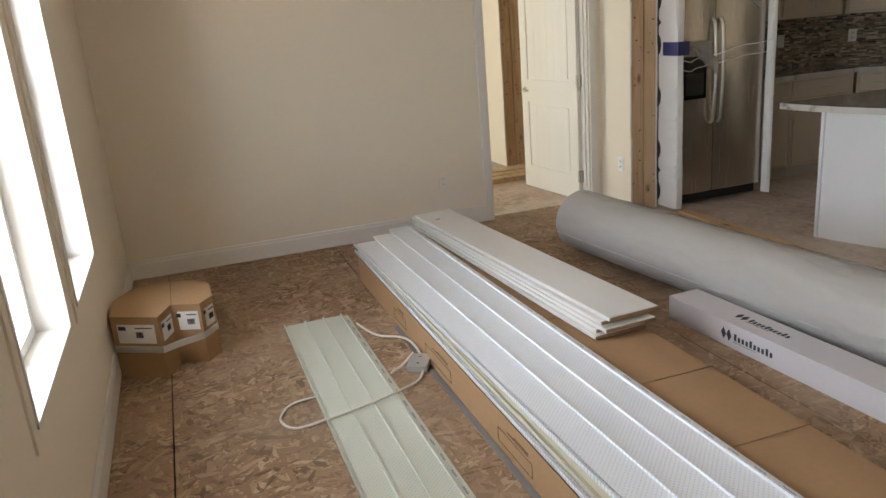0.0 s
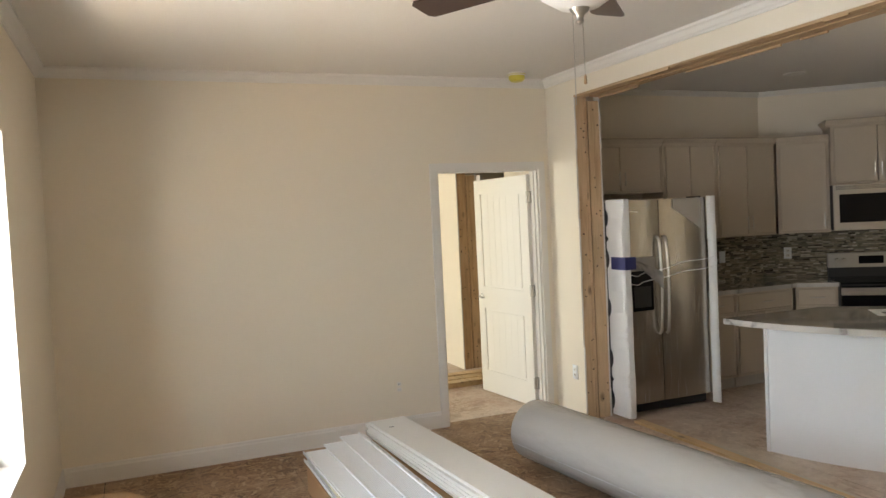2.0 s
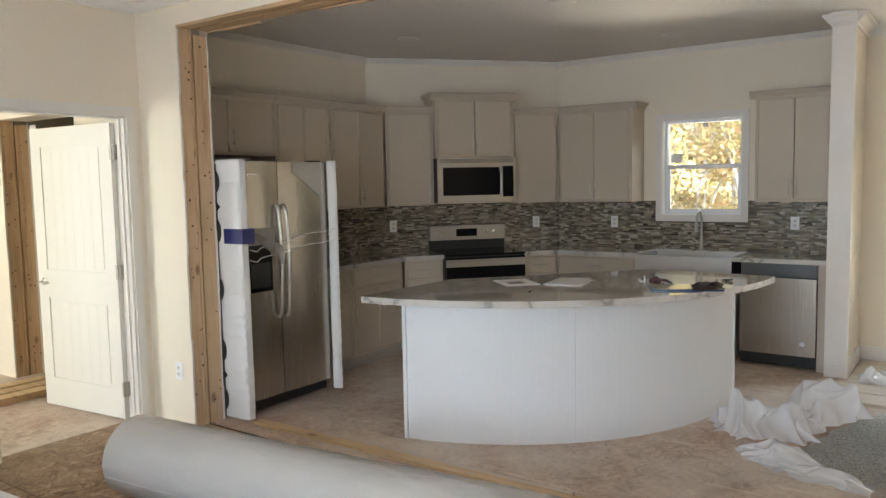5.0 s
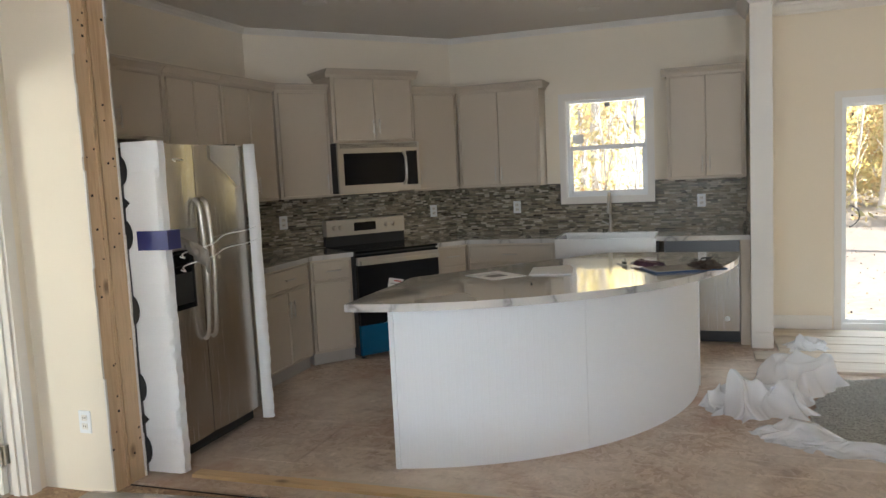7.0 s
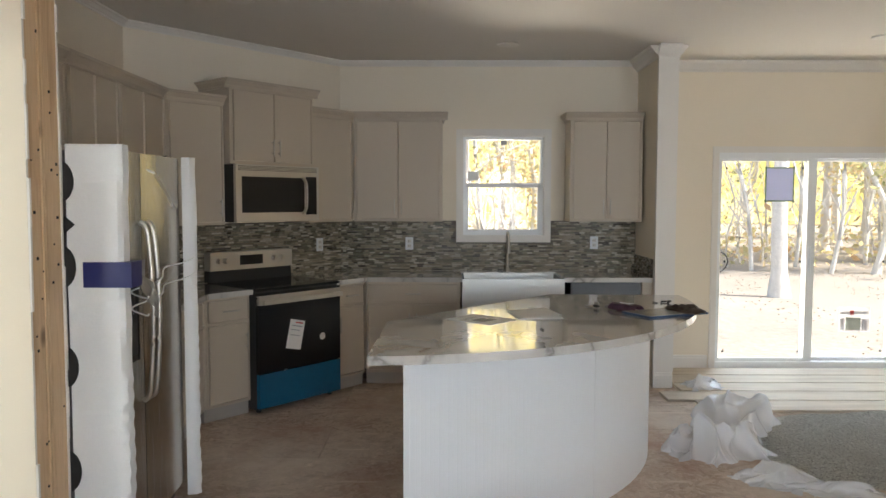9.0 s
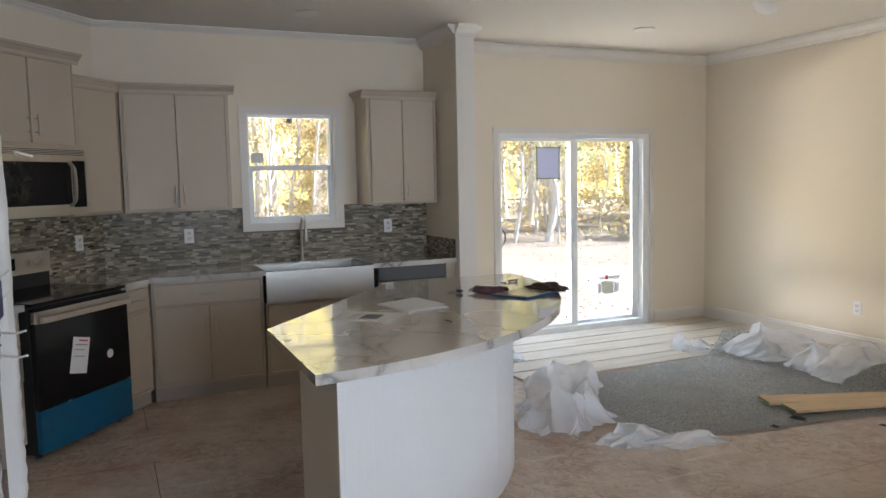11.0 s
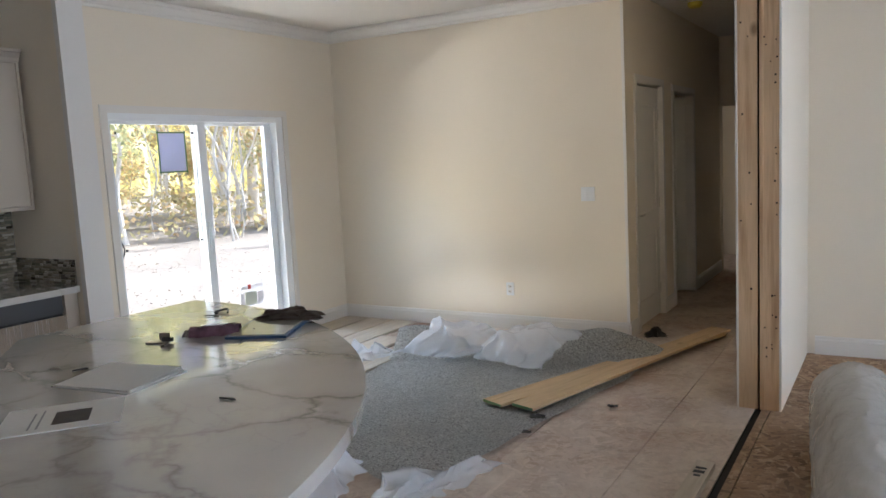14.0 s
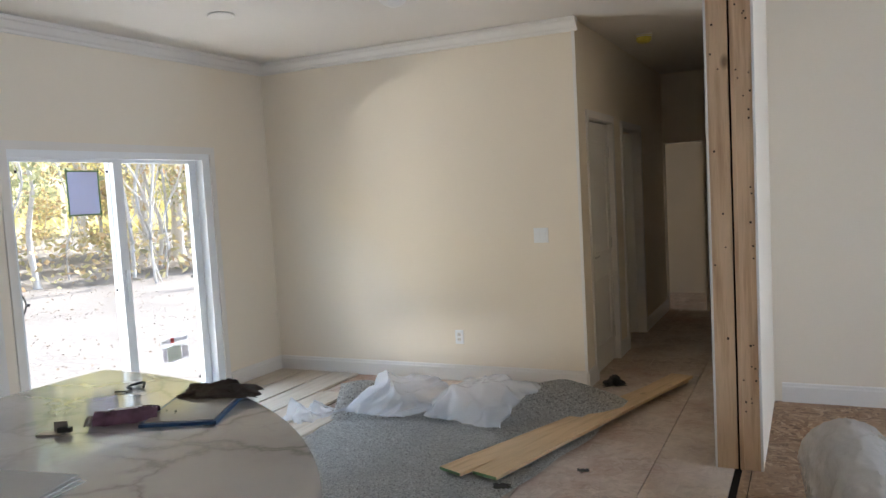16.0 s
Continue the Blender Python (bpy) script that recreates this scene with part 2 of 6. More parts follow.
def mosaic(name):
    n = Nodes(name)
    g = n.t.nodes.new("ShaderNodeNewGeometry")
    stops = [(0.0, (0.045, 0.034, 0.022)), (0.14, (0.10, 0.085, 0.052)), (0.30, (0.22, 0.175, 0.115)), (0.45, (0.40, 0.345, 0.25)),
             (0.58, (0.15, 0.145, 0.10)), (0.74, (0.34, 0.285, 0.20)), (0.88, (0.60, 0.54, 0.43)), (1.0, (0.13, 0.10, 0.07))]
    c = n.ramp(g.outputs["Random Per Island"], stops)
    c = n.mix(c, (0.30, 0.27, 0.22), n.ramp(n.noise(70, 4), [(0.5, (0, 0, 0)), (0.8, (0.5, 0.5, 0.5))]))
    n.colour(c)
    r = n.ramp(g.outputs["Random Per Island"], [(0.0, (0.25, 0.25, 0.25)), (0.4, (0.6, 0.6, 0.6)), (0.45, (0.24, 0.24, 0.24)), (0.75, (0.3, 0.3, 0.3)), (0.8, (0.6, 0.6, 0.6)), (1.0, (0.5, 0.5, 0.5))])
    n.link(r, n.b.inputs["Roughness"])
    n.bump(n.noise(25, 2), 0.1, 0.002)
    return n.set(spec=0.3)


def leafy(name, tones):
    n = Nodes(name)
    g = n.t.nodes.new("ShaderNodeNewGeometry")
    n.colour(n.ramp(g.outputs["Random Per Island"], [(i / (len(tones) - 1), t) for i, t in enumerate(tones)]))
    n.set(0.6)
    tl = n.t.nodes.new("ShaderNodeBsdfTranslucent")
    n.link(n.ramp(g.outputs["Random Per Island"], [(i / (len(tones) - 1), tint(t, 1.6)) for i, t in enumerate(tones)]), tl.inputs[0])
    mx = n.t.nodes.new("ShaderNodeMixShader")
    mx.inputs[0].default_value = 0.4
    n.link(n.b.outputs[0], mx.inputs[1])
    n.link(tl.outputs[0], mx.inputs[2])
    n.link(mx.outputs[0], n.t.nodes["Material Output"].inputs[0])
    return n.m


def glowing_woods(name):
    """Far woods with sunlight put in as glow: gold and olive foliage broken by pale gaps and stems."""
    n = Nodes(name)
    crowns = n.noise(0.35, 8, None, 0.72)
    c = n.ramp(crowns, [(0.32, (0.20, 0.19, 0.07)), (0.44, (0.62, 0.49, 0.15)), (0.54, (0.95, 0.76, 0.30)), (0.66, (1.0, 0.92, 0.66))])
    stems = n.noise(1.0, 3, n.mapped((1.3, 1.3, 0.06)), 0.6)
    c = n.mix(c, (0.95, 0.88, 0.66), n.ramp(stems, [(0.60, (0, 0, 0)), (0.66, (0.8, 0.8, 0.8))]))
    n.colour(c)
    # emission stands in for sun on the far foliage
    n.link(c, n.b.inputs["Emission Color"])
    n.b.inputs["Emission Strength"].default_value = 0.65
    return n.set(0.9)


def perforated(name, base):
    """Vinyl soffit: rows of small holes."""
    n = Nodes(name)
    v = n.add("ShaderNodeTexVoronoi", Scale=1.0, Randomness=0.0)
    v.voronoi_dimensions = "2D"
    n.link(n.mapped((72, 72, 1), (0, 0, 0.785)), v.inputs["Vector"])
    holes = n.ramp(v.outputs[0], [(0.14, (1, 1, 1)), (0.2, (0, 0, 0))])
    patch = n.ramp(n.noise(0.8, 1), [(0.3, (0.35, 0.35, 0.35)), (0.6, (0.75, 0.75, 0.75))])
    c = n.mix(n.mix(tint(base, 0.95), tint(base, 1.03), n.noise(3, 4)), tint(base, 0.55), n.mix((0, 0, 0), patch, holes))
    n.colour(c)
    n.bump(n.noise(60, 3), 0.05, 0.001)
    return n.set(0.38)


WALL = plain("wall_paint", (0.80, 0.715, 0.58), 0.75, grain=240, stain=0.7, var=0.025, bump=0.12, dist=0.001)
CEIL = plain("ceiling_paint", (0.74, 0.695, 0.63), 0.85, grain=160, stain=0.6, var=0.03, bump=0.25, dist=0.0015)
TRIM = plain("trim_white", (0.76, 0.72, 0.66), 0.42, grain=120, stain=2, var=0.02, bump=0.05)
VINYL = plain("window_vinyl", (0.83, 0.84, 0.84), 0.35, grain=90, stain=2, var=0.02, bump=0.03)
DOORW = plain("door_white", (0.78, 0.75, 0.68), 0.45, grain=130, stain=1.5, var=0.02, bump=0.08)
STUD = wood("stud_pine", (0.68, 0.47, 0.275), (0.47, 0.285, 0.15), 1.0, 2)
STUD_Y = wood("header_pine", (0.55, 0.37, 0.205), (0.33, 0.19, 0.09), 1.0, 1)
PLANK_Y = wood("plank_pine", (0.68, 0.48, 0.265), (0.46, 0.30, 0.15), 0.8, 1)
PLANK_PALE = wood("plank_pale", (0.60, 0.52, 0.41), (0.46, 0.38, 0.28), 0.6, 1, knots=False)
OSB_L = strand_board("osb_living", [(0.12, 0.064, 0.032), (0.22, 0.127, 0.066), (0.31, 0.19, 0.102), (0.27, 0.16, 0.088), (0.37, 0.24, 0.138), (0.50, 0.365, 0.235)], (0.43, 0.305, 0.20), 0.68, flake=0.82)
OSB_K = strand_board("osb_kitchen", [(0.38, 0.275, 0.20), (0.47, 0.355, 0.27), (0.53, 0.41, 0.315), (0.59, 0.465, 0.37)], (0.70, 0.61, 0.51), 0.85, 0.8, flake=0.72, stain=(0.40, 0.225, 0.15))
CAB = plain("cabinet_grey", (0.52, 0.44, 0.34), 0.48, grain=150, stain=1.5, var=0.025, bump=0.05)
CABIN = plain("cabinet_side", (0.42, 0.38, 0.33), 0.5, grain=150, stain=1.5, var=0.025, bump=0.05)
NICKEL = brushed("brushed_nickel", (0.55, 0.52, 0.47), 0.32)
STEEL = brushed("brushed_steel", (0.56, 0.54, 0.51), 0.34, 0)
STEELV = brushed("fridge_steel", (0.51, 0.475, 0.425), 0.24, 2)
DARKSTEEL = brushed("dark_steel", (0.10, 0.10, 0.10), 0.4, 0)
BLACKG = plain("black_glass", (0.008, 0.008, 0.009), 0.08, grain=40, stain=1, var=0.2, bump=0)
BLACKG.node_tree.nodes["Principled BSDF"].inputs["Specular IOR Level"].default_value = 0.22
BLACKP = plain("black_plastic", (0.018, 0.018, 0.018), 0.5, grain=90, stain=1, var=0.2)
BLUE = plain("blue_film", (0.005, 0.10, 0.19), 0.25, grain=15, stain=3, var=0.15, bump=0.15)
TAPE = plain("blue_tape", (0.02, 0.025, 0.13), 0.4, grain=60, stain=8, var=0.15)
FOAM = plain("white_foam", (0.80, 0.79, 0.77), 0.6, grain=80, stain=3, var=0.03, bump=0.3, dist=0.004)
MARBLE = marble("marble_top")
MOSAIC = mosaic("mosaic_tile")
GROUT = plain("grout", (0.13, 0.112, 0.09), 0.9)
BEAD = plain("bead_panel", (0.80, 0.80, 0.80), 0.4, grain=120, stain=1.4, var=0.015, bump=0.03)
GLASS = glass("pane_glass")
SOFFIT = perforated("soffit_white", (0.83, 0.85, 0.88))
SOFFIT_G = perforated("soffit_greenish", (0.60, 0.61, 0.52))
CREAM = plain("soffit_cream", (0.66, 0.63, 0.48), 0.5)
LAMI = plain("white_laminate", (0.76, 0.74, 0.70), 0.42, grain=100, stain=1, var=0.03, bump=0.05)
CHIP = plain("chipboard_edge", (0.36, 0.25, 0.155), 0.95, grain=300, stain=20, var=0.35, bump=0.2)
KRAFT = plain("cardboard", (0.40, 0.24, 0.12), 0.8, grain=35, stain=1.1, var=0.08, bump=0.12)
KRAFT_D = plain("cardboard_dark", (0.27, 0.165, 0.09), 0.85, grain=35, stain=2, var=0.1, bump=0.15)
CARTON = plain("white_carton", (0.60, 0.565, 0.575), 0.6, grain=60, stain=1.5, var=0.04, bump=0.08)
PRINT = plain("print_black", (0.025, 0.025, 0.03), 0.6)
PAPER = plain("paper", (0.78, 0.77, 0.74), 0.7, grain=60, stain=8, var=0.03)
GREYBAR = plain("print_grey", (0.35, 0.35, 0.36), 0.7)
REDBAR = plain("print_red", (0.5, 0.06, 0.05), 0.6)
GREENBAR = plain("print_green", (0.16, 0.28, 0.12), 0.6)
STRAPW = plain("strap_white", (0.85, 0.84, 0.82), 0.4)
ROLLM = plain("vinyl_roll", (0.47, 0.43, 0.385), 0.45, grain=70, stain=1.3, var=0.05, bump=0.1)
ROLLW = film_sheet("roll_wrap", 0.52, (0.72, 0.70, 0.67), 0.14, (9, 9, 3), 0.6)
PLASTIC = film_sheet("plastic_sheet", 0.34, (0.93, 0.94, 0.96), 0.16)
CARPET = speckle("carpet_grey", (0.24, 0.23, 0.205), (0.58, 0.565, 0.515), (0.80, 0.79, 0.74), 150)
UNDER = plain("carpet_back", (0.10, 0.095, 0.085), 0.95, grain=140, stain=5, var=0.3, bump=0.5)
GAP = plain("dark_gap", (0.012, 0.010, 0.008), 0.95)
CABLE = plain("cable_white", (0.70, 0.66, 0.58), 0.5)
SHADE = plain("frosted_glass", (0.80, 0.77, 0.72), 0.35, grain=30, stain=4, var=0.03)
BLADE = plain("fan_blade", (0.045, 0.024, 0.017), 0.4, grain=50, stain=3, var=0.2)
YELLOWP = plain("yellow_cover", (0.62, 0.52, 0.06), 0.4)
BROWNBAG = plain("dark_pouch", (0.11, 0.08, 0.06), 0.6, grain=40, stain=9, var=0.4, bump=0.5, dist=0.006)
BLUEFOLDER = plain("blue_folder", (0.02, 0.06, 0.13), 0.4)
# broad dark patches in the soil colour imitate streaky tree shade
SOIL = plain("sandy_soil", (0.27, 0.235, 0.20), 0.95, grain=8, stain=0.35, var=0.5, bump=0.8, dist=0.04)
BARK = plain("bark", (0.70, 0.65, 0.58), 0.9, grain=22, stain=2, var=0.35, bump=0.8, dist=0.02)
LEAF_Y = leafy("leaves_autumn", [(0.29, 0.27, 0.14), (0.58, 0.51, 0.29), (0.45, 0.41, 0.22), (0.58, 0.45, 0.26), (0.45, 0.30, 0.17)])
LEAF_G = leafy("leaves_green", [(0.20, 0.22, 0.10), (0.37, 0.37, 0.19), (0.50, 0.48, 0.27), (0.27, 0.28, 0.13)])


# ---- building helpers ----
def bx(bm, x0, x1, y0, y1, z0, z1):
    """One box into bm."""
    v = [bm.verts.new(p) for p in ((x0, y0, z0), (x1, y0, z0), (x1, y1, z0), (x0, y1, z0), (x0, y0, z1), (x1, y0, z1), (x1, y1, z1), (x0, y1, z1))]
    for f in ((0, 3, 2, 1), (4, 5, 6, 7), (0, 1, 5, 4), (1, 2, 6, 5), (2, 3, 7, 6), (3, 0, 4, 7)):
        bm.faces.new([v[i] for i in f])


def boxes(*dims):
    bm = bmesh.new()
    for d in dims:
        bx(bm, *d)
    return bm


def soft(bm, r, segments=2):
    """Round the edges of what bm holds."""
    sharp = [e for e in bm.edges if len(e.link_faces) == 2 and e.calc_face_angle(0) > 0.6]
    bmesh.ops.bevel(bm, geom=sharp, offset=r, segments=segments, affect="EDGES", profile=0.7, clamp_overlap=True)
    return bm


def prism(points, z0, z1, bm=None):
    """A plan outline, anticlockwise, raised from z0 to z1."""
    bm = bm or bmesh.new()
    lo = [bm.verts.new((x, y, z0)) for x, y in points]
    hi = [bm.verts.new((x, y, z1)) for x, y in points]
    bm.faces.new(lo[::-1])
    bm.faces.new(hi)
    for i in range(len(points)):
        j = (i + 1) % len(points)
        bm.faces.new((lo[i], lo[j], hi[j], hi[i]))
    return bm


def lathe(profile, steps=24, at=(0, 0, 0), bm=None):
    """(radius, z) pairs turned about z."""
    bm = bm or bmesh.new()
    rings = []
    for r, z in profile:
        rings.append([bm.verts.new((at[0] + max(r, 1e-4) * math.cos(2 * math.pi * i / steps), at[1] + max(r, 1e-4) * math.sin(2 * math.pi * i / steps), at[2] + z)) for i in range(steps)])
    for a, b in zip(rings, rings[1:]):
        for i in range(steps):
            j = (i + 1) % steps
            bm.faces.new((a[i], a[j], b[j], b[i]))
    bm.faces.new(rings[0][::-1])
    bm.faces.new(rings[-1])
    return bm


def tube(points, r, steps=8, bm=None):
    """A round bar through the points."""
    bm = bm or bmesh.new()
    pts = [Vector(p) for p in points]
    rings = []
    up = Vector((0, 0, 1))
    for i, p in enumerate(pts):
        d = (pts[min(i + 1, len(pts) - 1)] - pts[max(i - 1, 0)]).normalized()
        side = d.cross(up)
        side = side.normalized() if side.length > 0.05 else d.cross(Vector((1, 0, 0))).normalized()
        top = side.cross(d)
        rings.append([bm.verts.new(p + r * (math.cos(2 * math.pi * k / steps) * side + math.sin(2 * math.pi * k / steps) * top)) for k in range(steps)])
    for a, b in zip(rings, rings[1:]):
        for k in range(steps):
            m = (k + 1) % steps
            bm.faces.new((a[k], a[m], b[m], b[k]))
    bm.faces.new(rings[0][::-1])
    bm.faces.new(rings[-1])
    return bm


def curve_points(points, n=8):
    """A smooth line through the points."""
    p = [Vector(q) for q in points]
    out = []
    for i in range(len(p) - 1):
        a, b, c, d = p[max(i - 1, 0)], p[i], p[i + 1], p[min(i + 2, len(p) - 1)]
        for k in range(n):
            t = k / n
            out.append(0.5 * ((2 * b) + (c - a) * t + (2 * a - 5 * b + 4 * c - d) * t * t + (3 * b - a - 3 * c + d) * t ** 3))
    return out + [p[-1]]


def sweep(bm, profile, a, b, out):
    """A moulding: (out, up) pairs drawn from a to b; out is the way off the wall."""
    a, b, o = Vector(a), Vector(b), Vector(out).normalized()
    ends = [[bm.verts.new(q + o * u + Vector((0, 0, v))) for u, v in profile] for q in (a, b)]
    for i in range(len(profile)):
        j = (i + 1) % len(profile)
        bm.faces.new((ends[0][i], ends[0][j], ends[1][j], ends[1][i]))
    bm.faces.new(ends[0])
    bm.faces.new(ends[1][::-1])


def mesh_of(name, bm, material, smooth=False):
    bmesh.ops.recalc_face_normals(bm, faces=bm.faces)
    me = bpy.data.meshes.new(name)
    bm.to_mesh(me)
    bm.free()
    me.materials.append(material)
    if smooth:
        me.shade_smooth()
        me.set_sharp_from_angle(angle=radians(40))
    return me


def part(name, bm, material, parent, label="", smooth=False):
    ob = new(name, mesh_of(name, bm, material, smooth))
    ob.parent = parent
    if label:
        ob["label"] = label
    return ob


def solid(name, bm, material, label, category, group="", kind="", smooth=False, m=None):
    ob = new(name, mesh_of(name, bm, material, smooth))
    if m is not None:
        ob.matrix_world = m
    return tagged(ob, label, category, group, kind)


def thing(name, m, label, category, group="", kind=""):
    ob = new(name)
    ob.empty_display_size = 0.1
    ob.matrix_world = m
    return tagged(ob, label, category, group, kind)


# ---- plan, in metres ----
X_W, Y_N, Y_S, Z_C = -0.012, 5.91, -1.06, 2.82      # living room: west, north and south wall faces, ceiling
M0, M1 = 3.845, 4.09                                # the two faces of the wall between the halves
O0, O1, Z_H = 0.335, 5.475, 2.612                      # opening in it
X_E, Y_KN = 8.11, 6.25                              # kitchen: east and north wall faces
A, B = Vector((6.54, 6.25)), Vector((8.11, 4.945))  # the slanting kitchen wall
DIAG = math.degrees(math.atan2(B.y - A.y, B.x - A.x))
LEN = (B - A).length
WING0, WING1, WING_X = 2.10, 2.24, 7.40
X_H = 5.167                                         # hall's east face
T = 0.14


def wall(name, dims, label, material=WALL):
    return solid(name, boxes(*dims), material, label, "wall", kind="structure")


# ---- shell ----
# the first opening is unseen, added to let light into the south end
W_ADDED, W1, W2, WZ0, WZ1 = (0.35, 1.15), (2.37, 3.17), (3.40, 4.20), 0.65, 2.20
wall("wall_west", [(X_W - T, X_W, Y_S - T, W_ADDED[0], 0, Z_C), (X_W - T, X_W, W_ADDED[1], W1[0], 0, Z_C), (X_W - T, X_W, W_ADDED[0], W_ADDED[1], 0, WZ0), (X_W - T, X_W, W_ADDED[0], W_ADDED[1], WZ1, Z_C), (X_W - T, X_W, W1[1], W2[0], 0, Z_C), (X_W - T, X_W, W2[1], Y_N, 0, Z_C),
                   (X_W - T, X_W, W1[0], W1[1], 0, WZ0), (X_W - T, X_W, W1[0], W1[1], WZ1, Z_C),
                   (X_W - T, X_W, W2[0], W2[1], 0, WZ0), (X_W - T, X_W, W2[0], W2[1], WZ1, Z_C)], "cream painted drywall with tall window openings")
D0, D1, DZ = 2.807, 3.735, 2.075
wall("wall_north", [(X_W - T, D0, Y_N, Y_N + 0.12, 0, Z_C), (D1, M0, Y_N, Y_N + 0.12, 0, Z_C), (D0, D1, Y_N, Y_N + 0.12, DZ, Z_C)],
     "cream painted drywall with a bedroom doorway")
wall("wall_south", [(X_W - T, M0 + 0.01, Y_S - T, Y_S, 0, Z_C)], "plain cream painted drywall of the living room")
wall("wall_dining", [(X_H, X_E + T, Y_S - T, Y_S, 0, Z_C)], "plain cream painted drywall of the dining area")
K0, K1, KZ0, KZ1 = 3.078, 3.828, 1.235, 2.15
S0, S1, SZ = -0.298, 1.49, 2.0
wall("wall_east", [(X_E, X_E + T, Y_S, S0, 0, Z_C), (X_E, X_E + T, S0, S1, SZ, Z_C), (X_E, X_E + T, S1, K0, 0, Z_C), (X_E, X_E + T, K0, K1, 0, KZ0),
                   (X_E, X_E + T, K0, K1, KZ1, Z_C), (X_E, X_E + T, K1, B.y, 0, Z_C)], "cream drywall with the kitchen window and patio door openings")
nrm = Vector((math.sin(radians(DIAG)), -math.cos(radians(DIAG))))
solid("wall_slanting", prism([tuple(A), tuple(B), tuple(B + Vector((0.3, 0.0))), tuple(A + Vector((0.0, 0.3)))], 0, Z_C), WALL, "cream drywall set across the kitchen corner", "wall", kind="structure")
wall("wall_kitchen_north", [(M1, A.x, Y_KN, Y_KN + T, 0, Z_C)], "cream drywall behind the refrigerator and cabinets")
wall("wall_wing", [(WING_X, X_E, WING0, WING1, 0, Z_C)], "short cream wing wall beside the dishwasher")
# the wall between the two halves: each half brings its own sheet, with studs bared at the opening
wall("wall_between_north", [(M0, M0 + 0.012, O1, Y_N, 0, Z_C), (M1 - 0.012, M1, O1 + 0.01, Y_KN, 0, Z_C), (M0 + 0.02, M1 - 0.02, O1 + 0.06, Y_KN, 0, Z_C)], "cream drywall end between living room and kitchen")
wall("wall_between_south", [(M0, M0 + 0.012, -1.07, O0, 0, Z_C), (M1 - 0.012, M1, -6.3, O0 - 0.008, 0, Z_C), (M0 + 0.02, M1 - 0.02, -6.3, O0 - 0.06, 0, Z_C)], "cream drywall end beside the hall")
wall("wall_between_head", [(M0, M0 + 0.012, O0, O1, Z_H + 0.012, Z_C), (M1 - 0.012, M1, O0, O1, Z_H + 0.015, Z_C), (M0 + 0.02, M1 - 0.02, O0, O1, Z_H + 0.06, Z_C)], "strip of drywall above the wide opening")
# hall
HD0, HD1, HN0, HN1 = -2.12, -1.345, -3.34, -2.54
wall("wall_hall_east", [(X_H, X_H + 0.12, HD1, Y_S - T, 0, Z_C), (X_H, X_H + 0.12, HN1, HD0, 0, Z_C), (X_H, X_H + 0.12, -4.75, HN0, 0, Z_C), (X_H, X_H + 0.12, HD0, HD1, 2.10, Z_C), (X_H, X_H + 0.12, HN0, HN1, 2.08, Z_C),
                        (X_H + 1.2, X_H + 1.3, -4.0, -2.2, 0, Z_C), (X_H + 0.12, X_H + 1.2, -2.3, -2.2, 0, Z_C), (X_H + 0.12, X_H + 1.2, -4.0, -3.9, 0, Z_C)], "cream drywall along the dim hall")
# includes an unseen opening in the far east wall, added for daylight
wall("wall_hall_end", [(M1, 4.72, -4.87, -4.75, 0, Z_C), (4.72, X_H + 1.0, -4.87, -4.75, 2.0, Z_C), (5.16, X_H + 1.0, -4.87, -4.75, 0, 2.0), (M1 - 0.3, X_E + T, -6.44, -6.2, -0.3, Z_C), (X_E, X_E + T, -5.1, Y_S - T, -0.3, Z_C), (X_E, X_E + T, -6.2, -5.1, -0.3, 0.9), (X_E, X_E + T, -6.2, -5.1, 2.0, Z_C)], "cream drywall at the end of the hall")
# bedroom beyond the doorway
BM0, BM1 = 6.75, 7.93
wall("wall_bedroom", [(X_W - T, X_W, Y_N + 0.12, 7.3, 0, Z_C), (X_W - T, X_W, 8.7, 10.2, 0, Z_C), (X_W - T, X_W, 7.3, 8.7, 0, 0.7), (X_W - T, X_W, 7.3, 8.7, 2.2, Z_C), (X_W - T, 6.6, 10.2, 10.34, 0, Z_C),
                      (M0, M0 + 0.012, Y_N + 0.12, BM0, 0, Z_C), (M0, M0 + 0.012, BM1, 10.2, 0, Z_C), (M0 + 0.02, M1 - 0.02, BM1 + 0.06, 10.2, 0, Z_C), (M0, M1, BM0, BM1, 2.18, Z_C),
                      (6.5, 6.64, Y_KN + T, 10.2, 0, Z_C)], "warm white drywall of the bedroom")
ceil = solid("ceiling", boxes((X_W - T, M0, Y_S - T, Y_N + 0.1, Z_C, Z_C + 0.1), (M0, X_E + T + 0.1, -6.3, Y_KN + 0.4, Z_C + 0.004, Z_C + 0.1), (X_W - T, 6.7, Y_N + 0.1, 10.4, Z_C + 0.006, Z_C + 0.1)),
             CEIL, "off-white painted drywall ceiling with light texture", "ceiling", kind="structure")

# floors: sheets laid with narrow joints over a dark bed
solid("floor", boxes((X_W - T, X_E + T, -6.3, 10.3, -0.30, -0.012)), GAP, "dark bed beneath the floor sheets", "floor", kind="structure")


